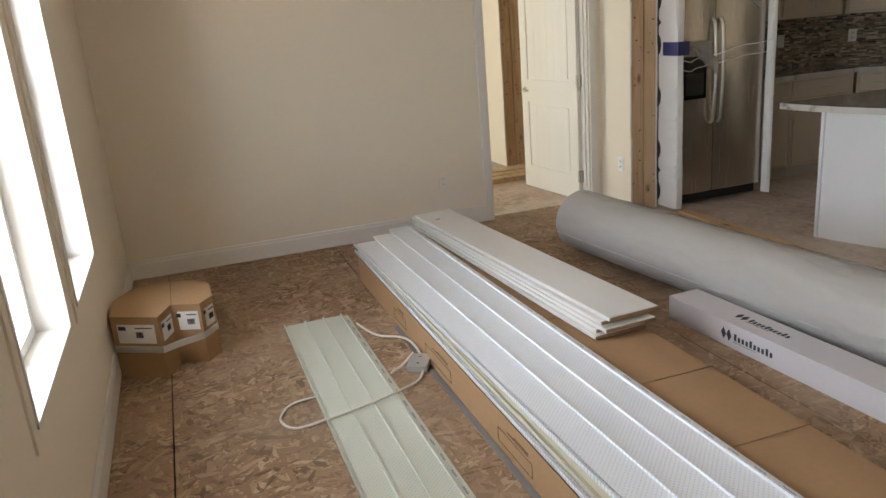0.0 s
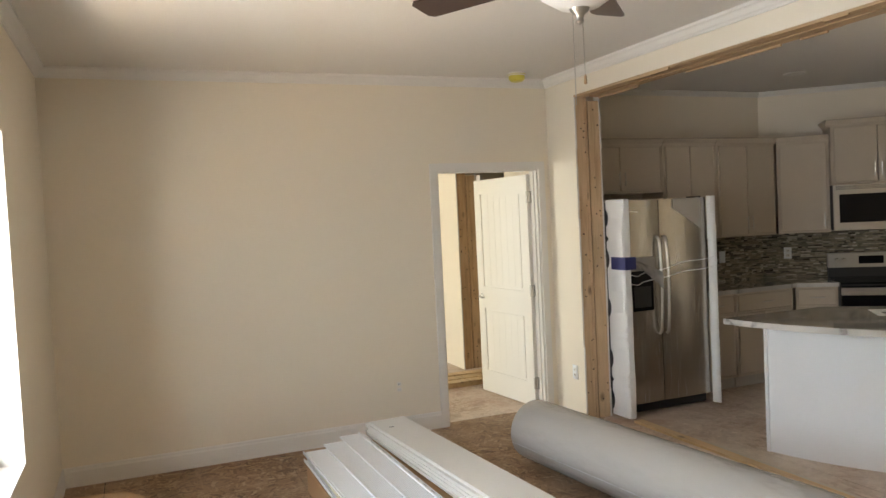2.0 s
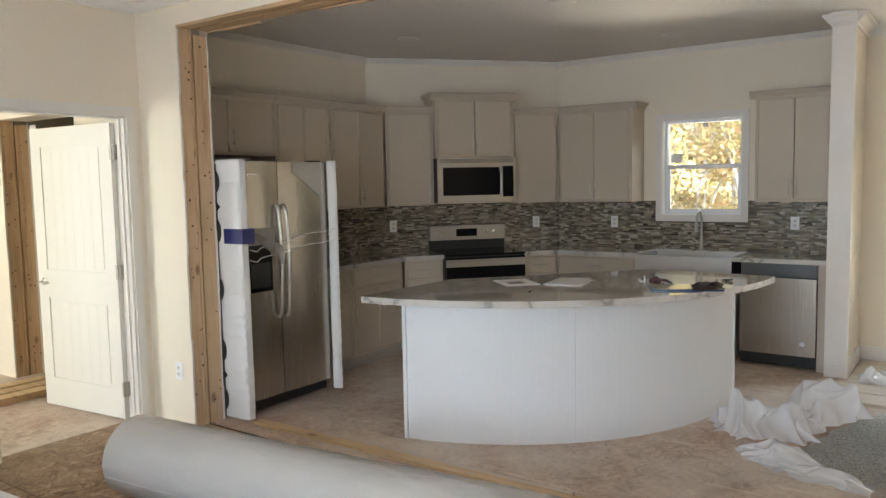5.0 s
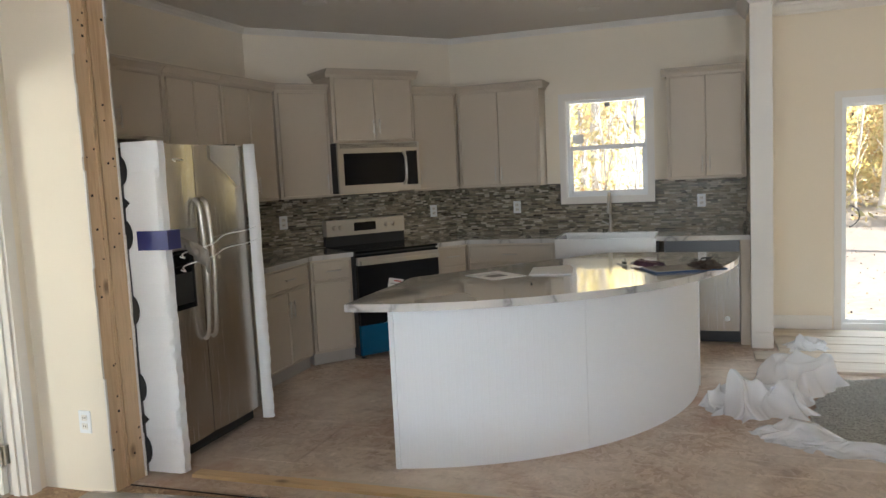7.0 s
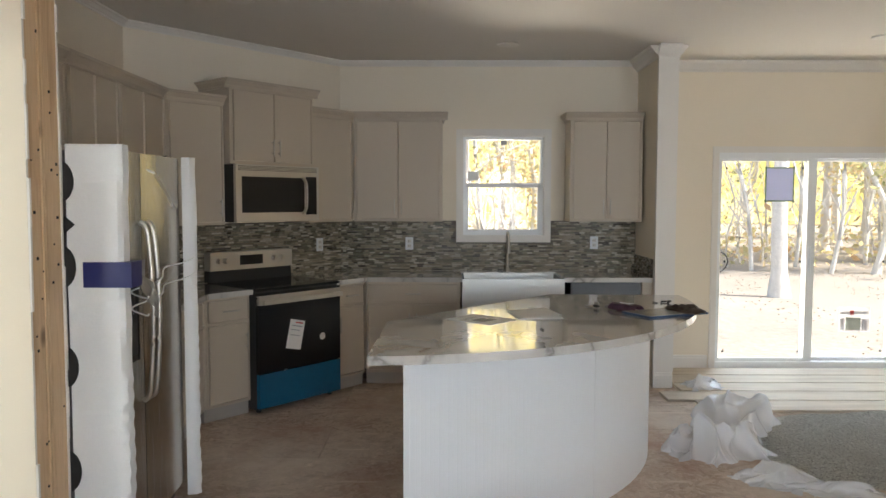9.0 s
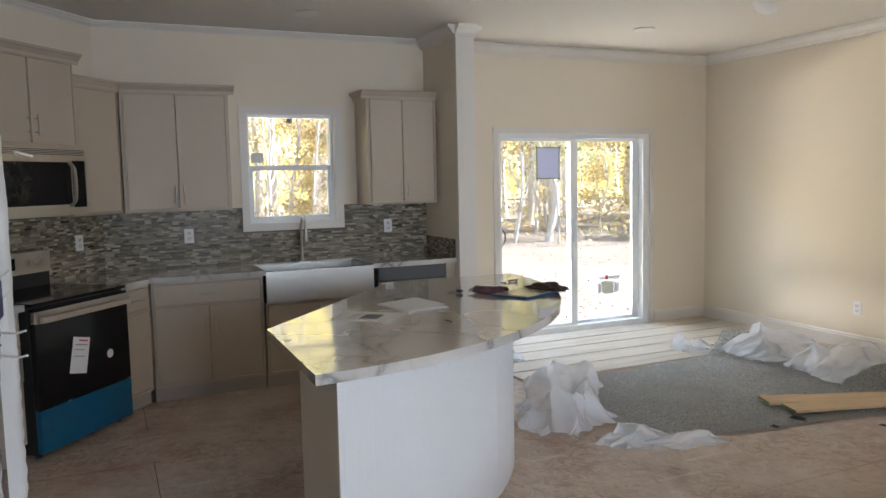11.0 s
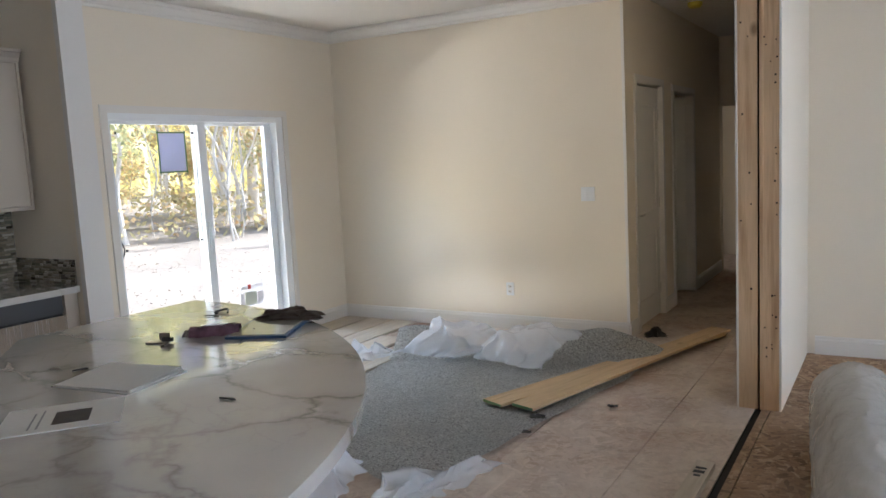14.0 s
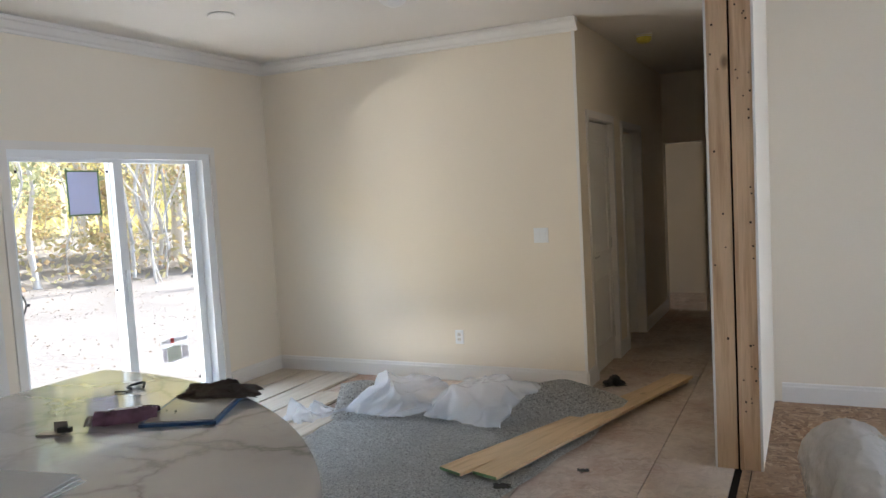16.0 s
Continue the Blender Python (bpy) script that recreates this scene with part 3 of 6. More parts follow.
def floor_sheets(name, x0, x1, y0, y1, wx, wy, mat, label, gap=0.003, first=0.0):
    root = thing(name, Matrix(), label, "floor", kind="structure")
    x = x0 - wx + first if first else x0
    row = 0
    while x < x1 - 0.02:
        xe = min(x + wx, x1)
        y = y0 - (row % 2) * wy * 0.5
        while y < y1 - 0.02:
            a, b = max(y, y0), min(y + wy, y1)
            if b - a > 0.02:
                part("floor_sheet", boxes((max(x, x0) + gap, xe - gap, a + gap, b - gap, -0.012, 0.0)), mat, root)
            y += wy
        x = xe
        row += 1
    return root


floor_sheets("floor_living", X_W, M0 + 0.11, Y_S, Y_N + 0.1, 1.22, 2.44, OSB_L, "brown strand board subfloor, dusty and scuffed, with open joints", first=0.257)
floor_sheets("floor_kitchen", M0 + 0.145, X_E, -6.2, Y_KN, 0.61, 7.3, OSB_K, "pale brown strand board subfloor, dusty and trodden", 0.0022, 0.42)
floor_sheets("floor_bedroom", X_W, 6.5, Y_N + 0.1, 10.2, 1.22, 2.44, OSB_K, "dusty strand board subfloor of the bedroom", 0.0015)

# mouldings
CROWN = [(0, 0), (0.012, 0), (0.018, 0.012), (0.03, 0.02), (0.05, 0.045), (0.062, 0.052), (0.066, 0.068), (0, 0.068)]
BASEB = [(0, 0), (0.014, 0), (0.014, 0.105), (0.010, 0.115), (0.009, 0.128), (0.004, 0.135), (0, 0.135)]


def run(name, profile, z, lines, label, mat=TRIM):
    for a, b, o in lines:
        bm = bmesh.new()
        sweep(bm, profile, (*a, z), (*b, z), (*o, 0))
        solid(name, bm, mat, label, "trim", kind="structure")


ZC = Z_C - 0.095
SMALL_CROWN = [(u * 0.72, v * 0.72) for u, v in CROWN]
LARGE_CROWN = [(u * 1.3, v * 1.397) for u, v in CROWN]
CROWN_LABEL = "white painted crown moulding under the ceiling"
run("crown_moulding", CROWN, Z_C - 0.068, [((X_W, Y_S), (X_W, Y_N), (1, 0)), ((X_W, Y_N), (M0, Y_N), (0, -1)), ((X_W, Y_S), (M0, Y_S), (0, 1)), ((M0, Y_S), (M0, Y_N), (-1, 0))], CROWN_LABEL)
run("crown_moulding", SMALL_CROWN, Z_C - 0.049, [((M1, Y_KN), (A.x, Y_KN), (0, -1)), (tuple(A), tuple(B), tuple(nrm)), ((X_E, B.y), (X_E, WING1), (-1, 0)), ((M1, O0), (M1, O1), (1, 0))], CROWN_LABEL)
run("crown_moulding", LARGE_CROWN, ZC, [((X_E, WING1), (WING_X - 0.02, WING1), (0, 1)), ((WING_X, WING0 - 0.02), (WING_X, WING1 + 0.02), (-1, 0)), ((X_E, WING0), (WING_X - 0.02, WING0), (0, -1)), ((X_E, WING0), (X_E, Y_S), (-1, 0)),
                                        ((X_E, Y_S), (X_H - 0.03, Y_S), (0, 1))], CROWN_LABEL)
run("baseboard", BASEB, 0.0, [((X_W, Y_S), (X_W, Y_N), (1, 0)), ((X_W, Y_N), (D0 - 0.06, Y_N), (0, -1)), ((X_W, Y_S), (M0 - 0.05, Y_S), (0, 1)), ((X_E, Y_S), (X_H, Y_S), (0, 1)),
                              ((X_E, Y_S), (X_E, S0 - 0.07), (-1, 0)), ((X_E, S1 + 0.07), (X_E, WING0), (-1, 0)), ((X_E, WING0), (WING_X, WING0), (0, -1)), ((X_H, Y_S), (X_H, HD1 + 0.07), (-1, 0)), ((WING_X, WING0), (WING_X, WING1), (-1, 0)),
                              ((X_H, HD0 - 0.07), (X_H, HN1 + 0.06), (-1, 0)), ((X_H, HN0 - 0.06), (X_H, -4.75), (-1, 0))],
    "white painted baseboard")
solid("corner_trim", soft(boxes((WING_X - 0.012, WING_X + 0.03, WING0 - 0.012, WING0, 0.135, ZC), (WING_X - 0.012, WING_X, WING0, WING1, 0.135, ZC), (WING_X - 0.012, WING_X + 0.03, WING1, WING1 + 0.012, 0.0, ZC)), 0.003), TRIM, "white casing round the wing wall end", "trim", kind="structure")
tq = 0.004
solid("corner_trim", boxes((X_H - tq, X_H + 0.02, Y_S, Y_S + tq, 0.135, ZC)), TRIM, "white corner bead at the hall corner", "trim", kind="structure")


# bared studs of the opening, with nail heads and torn drywall edges
def bare_frame(name, y, side, x0, x1, z1, label):
    root = thing(name, pose(0, y, 0), label, "wall frame", kind="structure")
    w = (x1 - x0 - 0.03) / 2
    part("stud", soft(boxes((x0 + 0.012, x0 + 0.012 + w * 0.98, min(0, side * 0.038), max(0, side * 0.038), 0.0, z1)), 0.003), STUD, root)
    part("stud", soft(boxes((x1 - 0.012 - w * 0.98, x1 - 0.012, min(0, side * 0.042), max(0, side * 0.042), 0.0, z1 - 0.03)), 0.003), STUD, root)
    part("gap_filler", boxes((x0 + 0.012 + w * 0.98, x1 - 0.012 - w * 0.98, min(side * 0.02, side * 0.06), max(side * 0.02, side * 0.06), 0.0, z1)), GAP, root)
    part("stud", boxes((x0 + 0.012 + w * 1.0 - 0.024, x0 + 0.012 + w * 1.0 - 0.006, min(-side * 0.006, side * 0.04), max(-side * 0.006, side * 0.04), 0.0, z1 * 0.97)), STUD, root)
    rnd = random.Random(int(y * 100) + 7)
    bm = bmesh.new()
    for i in range(34):
        z = rnd.uniform(0.1, z1 - 0.1)
        x = rnd.choice((x0 + 0.03, x0 + 0.05, x0 + w * 0.8, x1 - 0.035, x1 - w * 0.7)) + rnd.uniform(-0.008, 0.008)
        yy = -side * 0.003
        r = rnd.uniform(0.003, 0.006)
        bx(bm, x - r, x + r, min(yy, 0), max(yy, 0), z - r, z + r)
    part("nail_head", bm, GAP, root, "dark nail heads and knots")
    bm = bmesh.new()
    for xe in (x0, x1 - 0.012):
        z = 0.0
        while z < z1:
            h = rnd.uniform(0.05, 0.2)
            d = -side * rnd.uniform(0.0, 0.010)
            bx(bm, xe, xe + 0.012, min(d, side * 0.01), max(d, side * 0.01), z, min(z + h, z1))
            z += h
    part("torn_edge", bm, TRIM, root, "ragged pale drywall edge")
    return root


bare_frame("bare_studs", O1, 1, M0 + 0.001, M1 - 0.001, Z_H, "bare pine studs nailed together at the opening's end")
bare_frame("bare_studs", O0, -1, M0 + 0.001, M1 - 0.001, Z_H, "bare pine studs nailed together at the opening's end")
bare_frame("bare_studs", BM1, 1, M0 + 0.001, M1 - 0.001, 2.18, "bare pine studs of the bedroom opening")
head = thing("bare_header", pose(0, 0, Z_H), "bare timber header with torn drywall edge", "beam", kind="structure")
part("beam", soft(boxes((M0 + 0.013, M0 + 0.105, O0, O1, 0, 0.06)), 0.003), STUD_Y, head)
part("beam", soft(boxes((M1 - 0.105, M1 - 0.013, O0, O1, 0.003, 0.06)), 0.003), STUD_Y, head)
bm = bmesh.new()
rnd = random.Random(3)
for xe in (M0, M1 - 0.012):
    y = O0
    while y < O1:
        w = rnd.uniform(0.06, 0.35)
        bx(bm, xe, xe + 0.012, y, min(y + w, O1), rnd.uniform(-0.012, 0.006), 0.014)
        y += w
part("torn_edge", bm, STUD_Y, head, "ragged drywall edge under the header")

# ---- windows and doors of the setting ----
# the last of the three windows is the unseen one, added for its light
for i, (a, b) in enumerate((W1, W2, W_ADDED)):
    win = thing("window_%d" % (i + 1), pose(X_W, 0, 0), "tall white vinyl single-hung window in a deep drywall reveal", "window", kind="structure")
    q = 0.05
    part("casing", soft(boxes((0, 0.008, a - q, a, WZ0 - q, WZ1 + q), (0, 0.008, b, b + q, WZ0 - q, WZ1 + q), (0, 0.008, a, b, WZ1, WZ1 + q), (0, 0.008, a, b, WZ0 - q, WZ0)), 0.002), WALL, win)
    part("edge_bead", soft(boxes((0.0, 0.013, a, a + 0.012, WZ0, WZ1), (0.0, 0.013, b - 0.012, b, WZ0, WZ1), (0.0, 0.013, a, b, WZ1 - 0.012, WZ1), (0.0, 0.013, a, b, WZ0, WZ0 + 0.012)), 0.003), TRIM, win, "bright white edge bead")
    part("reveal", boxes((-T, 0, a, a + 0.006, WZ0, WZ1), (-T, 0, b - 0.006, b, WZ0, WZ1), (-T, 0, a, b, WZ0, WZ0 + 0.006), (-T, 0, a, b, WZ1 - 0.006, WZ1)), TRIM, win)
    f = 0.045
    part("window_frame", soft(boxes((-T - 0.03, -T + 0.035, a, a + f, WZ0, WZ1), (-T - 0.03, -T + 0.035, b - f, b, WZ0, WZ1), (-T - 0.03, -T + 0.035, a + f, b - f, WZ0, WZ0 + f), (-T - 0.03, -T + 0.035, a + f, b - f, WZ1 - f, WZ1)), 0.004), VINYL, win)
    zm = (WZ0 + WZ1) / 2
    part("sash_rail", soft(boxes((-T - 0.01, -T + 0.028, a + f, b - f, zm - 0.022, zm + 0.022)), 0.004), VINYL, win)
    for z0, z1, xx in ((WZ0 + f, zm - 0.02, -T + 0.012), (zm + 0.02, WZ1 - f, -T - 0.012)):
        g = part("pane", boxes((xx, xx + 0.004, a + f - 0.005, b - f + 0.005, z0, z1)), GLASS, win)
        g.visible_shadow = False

win = thing("window_4", pose(X_E, 0, 0), "white vinyl single-hung kitchen window over the sink", "window", kind="structure")
q = 0.058
part("casing", soft(boxes((-0.016, 0, K0 - q, K0, KZ0 - q, KZ1 + q), (-0.016, 0, K1, K1 + q, KZ0 - q, KZ1 + q), (-0.016, 0, K0, K1, KZ1, KZ1 + q), (-0.016, 0, K0, K1, KZ0 - q, KZ0)), 0.003), TRIM, win)
part("reveal", boxes((0, T, K0, K0 + 0.006, KZ0, KZ1), (0, T, K1 - 0.006, K1, KZ0, KZ1), (0, T, K0, K1, KZ0, KZ0 + 0.006), (0, T, K0, K1, KZ1 - 0.006, KZ1)), TRIM, win)
f = 0.03
part("window_frame", soft(boxes((0.06, 0.15, K0 + 0.006, K0 + f, KZ0, KZ1), (0.06, 0.15, K1 - f, K1 - 0.006, KZ0, KZ1), (0.06, 0.15, K0 + f, K1 - f, KZ0, KZ0 + f), (0.06, 0.15, K0 + f, K1 - f, KZ1 - f, KZ1)), 0.003), VINYL, win)
zm = 1.70
part("sash_rail", soft(boxes((0.07, 0.12, K0 + f, K1 - f, zm - 0.02, zm + 0.02)), 0.003), VINYL, win)
part("sash", soft(boxes((0.07, 0.1, K0 + f, K0 + f + 0.025, KZ0 + f, zm), (0.07, 0.1, K1 - f - 0.025, K1 - f, KZ0 + f, zm), (0.07, 0.1, K0 + f, K1 - f, KZ0 + f, KZ0 + f + 0.028)), 0.003), VINYL, win)
for z0, z1, xx in ((KZ0 + f, zm, 0.085), (zm, KZ1 - f, 0.115)):
    part("pane", boxes((xx, xx + 0.004, K0 + f, K1 - f, z0, z1)), GLASS, win).visible_shadow = False
part("sticker", boxes((0.108, 0.110, K1 - 0.155, K1 - 0.05, 1.745, 1.83)), PAPER, win, "grey paper sticker on the glass")
part("latch", soft(boxes((0.10, 0.112, 3.42, 3.47, KZ1 - 0.075, KZ1 - 0.035)), 0.004), GREYBAR, win, "small grey hanging tab")

sl = thing("door_patio", pose(X_E, 0, 0), "white vinyl sliding glass patio door with stickers still on", "sliding door", kind="structure")
q = 0.055
part("casing", soft(boxes((-0.016, 0, S0 - q, S0, 0, SZ + q), (-0.016, 0, S1, S1 + q, 0, SZ + q), (-0.016, 0, S0, S1, SZ, SZ + q)), 0.003), TRIM, sl)
part("frame", soft(boxes((-0.004, T, S0, S0 + 0.08, 0, SZ), (-0.004, T, S1 - 0.012, S1, 0, SZ), (-0.004, T, S0 + 0.081, S1 - 0.013, SZ - 0.05, SZ), (-0.004, T, S0 + 0.081, S1 - 0.013, 0, 0.07)), 0.004), VINYL, sl)
for a, b, xx, nm in ((0.58, S1 - 0.012, 0.025, "fixed_panel"), (S0 + 0.08, 0.655, 0.075, "sliding_panel")):
    e = 0.05 if nm == "sliding_panel" else 0.028
    fr = part(nm, soft(boxes((xx, xx + 0.04, a, a + 0.075, 0.045, SZ - 0.03), (xx, xx + 0.04, b - e, b, 0.045, SZ - 0.03), (xx, xx + 0.04, a + 0.07, b - e, 0.045, 0.10), (xx, xx + 0.04, a + 0.07, b - e, SZ - 0.075, SZ - 0.03)), 0.004), VINYL, sl)
    g = part("pane", boxes((xx + 0.018, xx + 0.022, a + 0.065, b - e + 0.005, 0.095, SZ - 0.07)), GLASS, fr)
    g.visible_shadow = False
    dots = bmesh.new()
    for yy in (a + 0.12, b - e - 0.05):
        for zz in (0.16, 1.0, SZ - 0.14):
            bx(dots, xx + 0.014, xx + 0.019, yy - 0.008, yy + 0.008, zz - 0.009, zz + 0.009)
    part("spacer_dots", dots, BLACKP, fr, "small dark spacer pads on the glass")
part("handle", soft(boxes((0.005, 0.03, 0.60, 0.63, 0.9, 1.14)), 0.006), VINYL, sl)
part("outer_pull", tube(curve_points([(0.10, 1.41, 1.08), (0.15, 1.38, 1.075), (0.18, 1.335, 1.04), (0.18, 1.32, 0.99), (0.18, 1.335, 0.94), (0.15, 1.38, 0.905), (0.10, 1.41, 0.90)], 5), 0.006, 8), BLACKP, sl, "dark looped pull outside the glass", True)
note = part("notice", boxes((0.033, 0.036, 0.79, 1.04, 1.565, 1.86)), film_sheet("lilac_paper", 0.0, (0.60, 0.60, 0.70), 0.7, (3, 3, 3), 0.1), sl, "pale lilac paper taped inside the glass")
part("tape_strip", boxes((0.030, 0.033, 0.775, 1.055, 1.555, 1.565), (0.030, 0.033, 0.775, 1.055, 1.858, 1.868), (0.030, 0.033, 0.782, 0.792, 1.54, 1.88), (0.030, 0.033, 1.038, 1.048, 1.54, 1.88)), GREENBAR, note, "dark tape edges")
st = part("sticker", boxes((0.084, 0.087, 0.01, 0.30, 0.34, 0.57)), film_sheet("sticker_paper", 0.35, (0.85, 0.84, 0.84), 0.6, (3, 3, 3), 0.1), sl, "white maker's sticker with coloured bars on the glass")
PALEBAR = film_sheet("pale_print", 0.2, (0.66, 0.64, 0.66), 0.7, (3, 3, 3), 0.1)
part("print_bars", boxes((0.080, 0.084, 0.03, 0.28, 0.505, 0.53)), PALEBAR, st)
part("print_bars", boxes((0.079, 0.084, 0.165, 0.20, 0.50, 0.54)), REDBAR, st, "red block")
part("print_picture", boxes((0.080, 0.084, 0.10, 0.24, 0.355, 0.475)), plain("faded_print", (0.62, 0.65, 0.55), 0.7), st, "green and grey picture")
for y0, y1, z0, z1 in ((0.03, 0.09, 0.36, 0.46), (0.25, 0.285, 0.36, 0.47)):
    part("print_bars", boxes((0.080, 0.084, y0, y1, z0, z1)), PALEBAR, st)


def door_leaf(root, w, h, panels, planks=True):
    """A leaf in the local x direction with its hinge at 0: raised panels with plank grooves on both faces."""
    th = 0.035
    zp = [(p0, p1) for p0, p1 in panels]
    dims = [(0, 0.11, 0, th, 0.012, h), (w - 0.11, w, 0, th, 0.012, h)]
    zs = [0.012] + [z for p in zp for z in p] + [h]
    for a, b in zip(zs[::2], zs[1::2]):
        dims.append((0.11, w - 0.11, 0, th, a, b))
    leaf = part("leaf", soft(boxes(*dims), 0.004), DOORW, root)
    for a, b in zp:
        bm = bmesh.new()
        n = 6 if planks else 1
        pw = (w - 0.22 - 0.05) / n
        for i in range(n):
            bx(bm, 0.135 + i * pw + 0.0007, 0.135 + (i + 1) * pw - 0.0007, 0.003, th - 0.003, a + 0.025, b - 0.025)
        bx(bm, 0.11, w - 0.11, 0.008, th - 0.008, a, b)
        part("panel", bm, DOORW, leaf)
    return leaf


def lever(root, x, z, ys, d):
    """Round rose and lever on both faces of a leaf."""
    for y, s in ys:
        k = part("door_handle", lathe([(0.001, 0), (0.026, 0), (0.028, 0.004), (0.02, 0.008), (0.01, 0.012), (0.008, 0.04), (0.0, 0.04)], 16), NICKEL, root, "brushed nickel lever handle", True)
        k.matrix_local = pose(x, y, z, -90 * s if s > 0 else 90, 0, 0)
        part("lever", tube(curve_points([(0, 0, 0.035), (0.02 * d, 0, 0.042), (0.06 * d, 0.002, 0.042), (0.1 * d, 0.004, 0.038)], 4), 0.007), NICKEL, k, smooth=True)


dr = thing("door_1", pose(D1 - 0.018, Y_N + 0.115, 0, 0, 0, 96), "white two-panel plank-style door, standing open into the bedroom", "door", kind="structure")
lf = door_leaf(dr, 0.885, 2.035, ((0.22, 0.82), (1.02, 1.90)))
lever(dr, 0.82, 0.93, ((0.035, 1), (0.0, -1)), -1)
for z in (0.22, 1.03, 1.84):
    part("hinge", soft(boxes((-0.016, 0.006, 0.036, 0.042, z - 0.05, z + 0.05), (-0.03, 0.001, -0.004, 0.034, z - 0.05, z + 0.05)), 0.002), NICKEL, dr)
cs = thing("door_casing", pose(0, 0, 0), "white door casing and jambs of the bedroom doorway", "door frame", kind="structure")
q = 0.06
part("casing", soft(boxes((D0 - q, D0, Y_N - 0.016, Y_N, 0, DZ + q), (D1, D1 + q, Y_N - 0.016, Y_N, 0, DZ + q), (D0, D1, Y_N - 0.016, Y_N, DZ, DZ + q)), 0.003), TRIM, cs)
part("jamb", soft(boxes((D0, D0 + 0.015, Y_N, Y_N + 0.12, 0, DZ), (D1 - 0.015, D1, Y_N, Y_N + 0.12, 0, DZ), (D0, D1, Y_N, Y_N + 0.12, DZ - 0.015, DZ)), 0.002), TRIM, cs)
part("door_stop", soft(boxes((D0 + 0.015, D0 + 0.027, Y_N + 0.04, Y_N + 0.075, 0, DZ - 0.015), (D1 - 0.027, D1 - 0.015, Y_N + 0.04, Y_N + 0.075, 0, DZ - 0.015)), 0.002), TRIM, cs)
jb = thing("door_casing", pose(M1 + 0.04, BM1 - 0.1, 0), "white jamb with bare hinges in the bedroom opening", "door frame", kind="structure")
part("jamb", soft(boxes((-0.03, 0.0, 0, 0.1, 0, 2.15)), 0.003), TRIM, jb)
for z in (0.3, 1.1, 1.85):
    part("hinge", soft(boxes((-0.034, -0.03, 0.0, 0.07, z - 0.05, z + 0.05)), 0.001), NICKEL, jb)

hd = thing("door_2", pose(X_H + 0.03, HD1, 0, 0, 0, -90), "white two-panel hall closet door, closed", "door", kind="structure")
door_leaf(hd, HD1 - HD0, 2.08, ((0.22, 0.80), (1.0, 1.92)), False)
lever(hd, 0.075, 0.98, ((0.0, -1),), 1)
for z in (0.25, 1.05, 1.85):
    part("hinge", soft(boxes((HD1 - HD0 - 0.012, HD1 - HD0 + 0.008, -0.006, 0.002, z - 0.05, z + 0.05)), 0.002), NICKEL, hd)
q = 0.06
ajar = thing("door_3", pose(X_H + 0.09, HN0 + 0.008, 0, 0, 0, 42), "white two-panel hall door, ajar into a dark room", "door", kind="structure")
door_leaf(ajar, HN1 - HN0 - 0.016, 2.06, ((0.22, 0.80), (1.0, 1.90)), False)
lever(ajar, HN1 - HN0 - 0.085, 0.98, ((0.035, 1), (0.0, -1)), -1)
for a, b, z in ((HD0, HD1, 2.10), (HN0, HN1, 2.08)):
    cs = thing("door_casing", pose(X_H, 0, 0), "white casing of a hall doorway", "door frame", kind="structure")
    part("casing", soft(boxes((-0.016, 0, a - q, a, 0, z + q), (-0.016, 0, b, b + q, 0, z + q), (-0.016, 0, a, b, z, z + q)), 0.003), TRIM, cs)
    part("jamb", boxes((0, 0.1, a, a + 0.006, 0, z), (0, 0.1, b - 0.006, b, 0, z), (0, 0.1, a, b, z - 0.006, z)), TRIM, cs)


# ---- kitchen ----
def pull(root, x, z, length, upright, y):
    """A bar pull on two posts."""
    h = length / 2
    e = [(x, y - 0.03, z - h), (x, y - 0.03, z + h)] if upright else [(x - h, y - 0.03, z), (x + h, y - 0.03, z)]
    bm = tube(e, 0.0055)
    for p in (-0.65, 0.65):
        c = (x, y, z + p * h) if upright else (x + p * h, y, z)
        tube([c, (c[0], y - 0.03, c[2])], 0.004, 6, bm)
    return part("handle", bm, NICKEL, root, "brushed nickel bar pull", True)


def shaker(root, name, x0, x1, z0, z1, y, rail=0.055):
    """A framed front with a sunk panel; its face is at -y."""
    th = 0.019
    bm = boxes((x0, x1, y - th, y, z0, z1))
    face = [f for f in bm.faces if f.calc_center_median().y < y - th + 0.001]
    bmesh.ops.inset_individual(bm, faces=face, thickness=rail)
    bmesh.ops.inset_individual(bm, faces=face, thickness=0.004, depth=-0.009)
    return part(name, bm, CAB, root)


CORNICE = [(0, -0.012), (0.012, -0.012), (0.014, 0.008), (0.035, 0.035), (0.045, 0.04), (0.048, 0.055), (0, 0.055)]


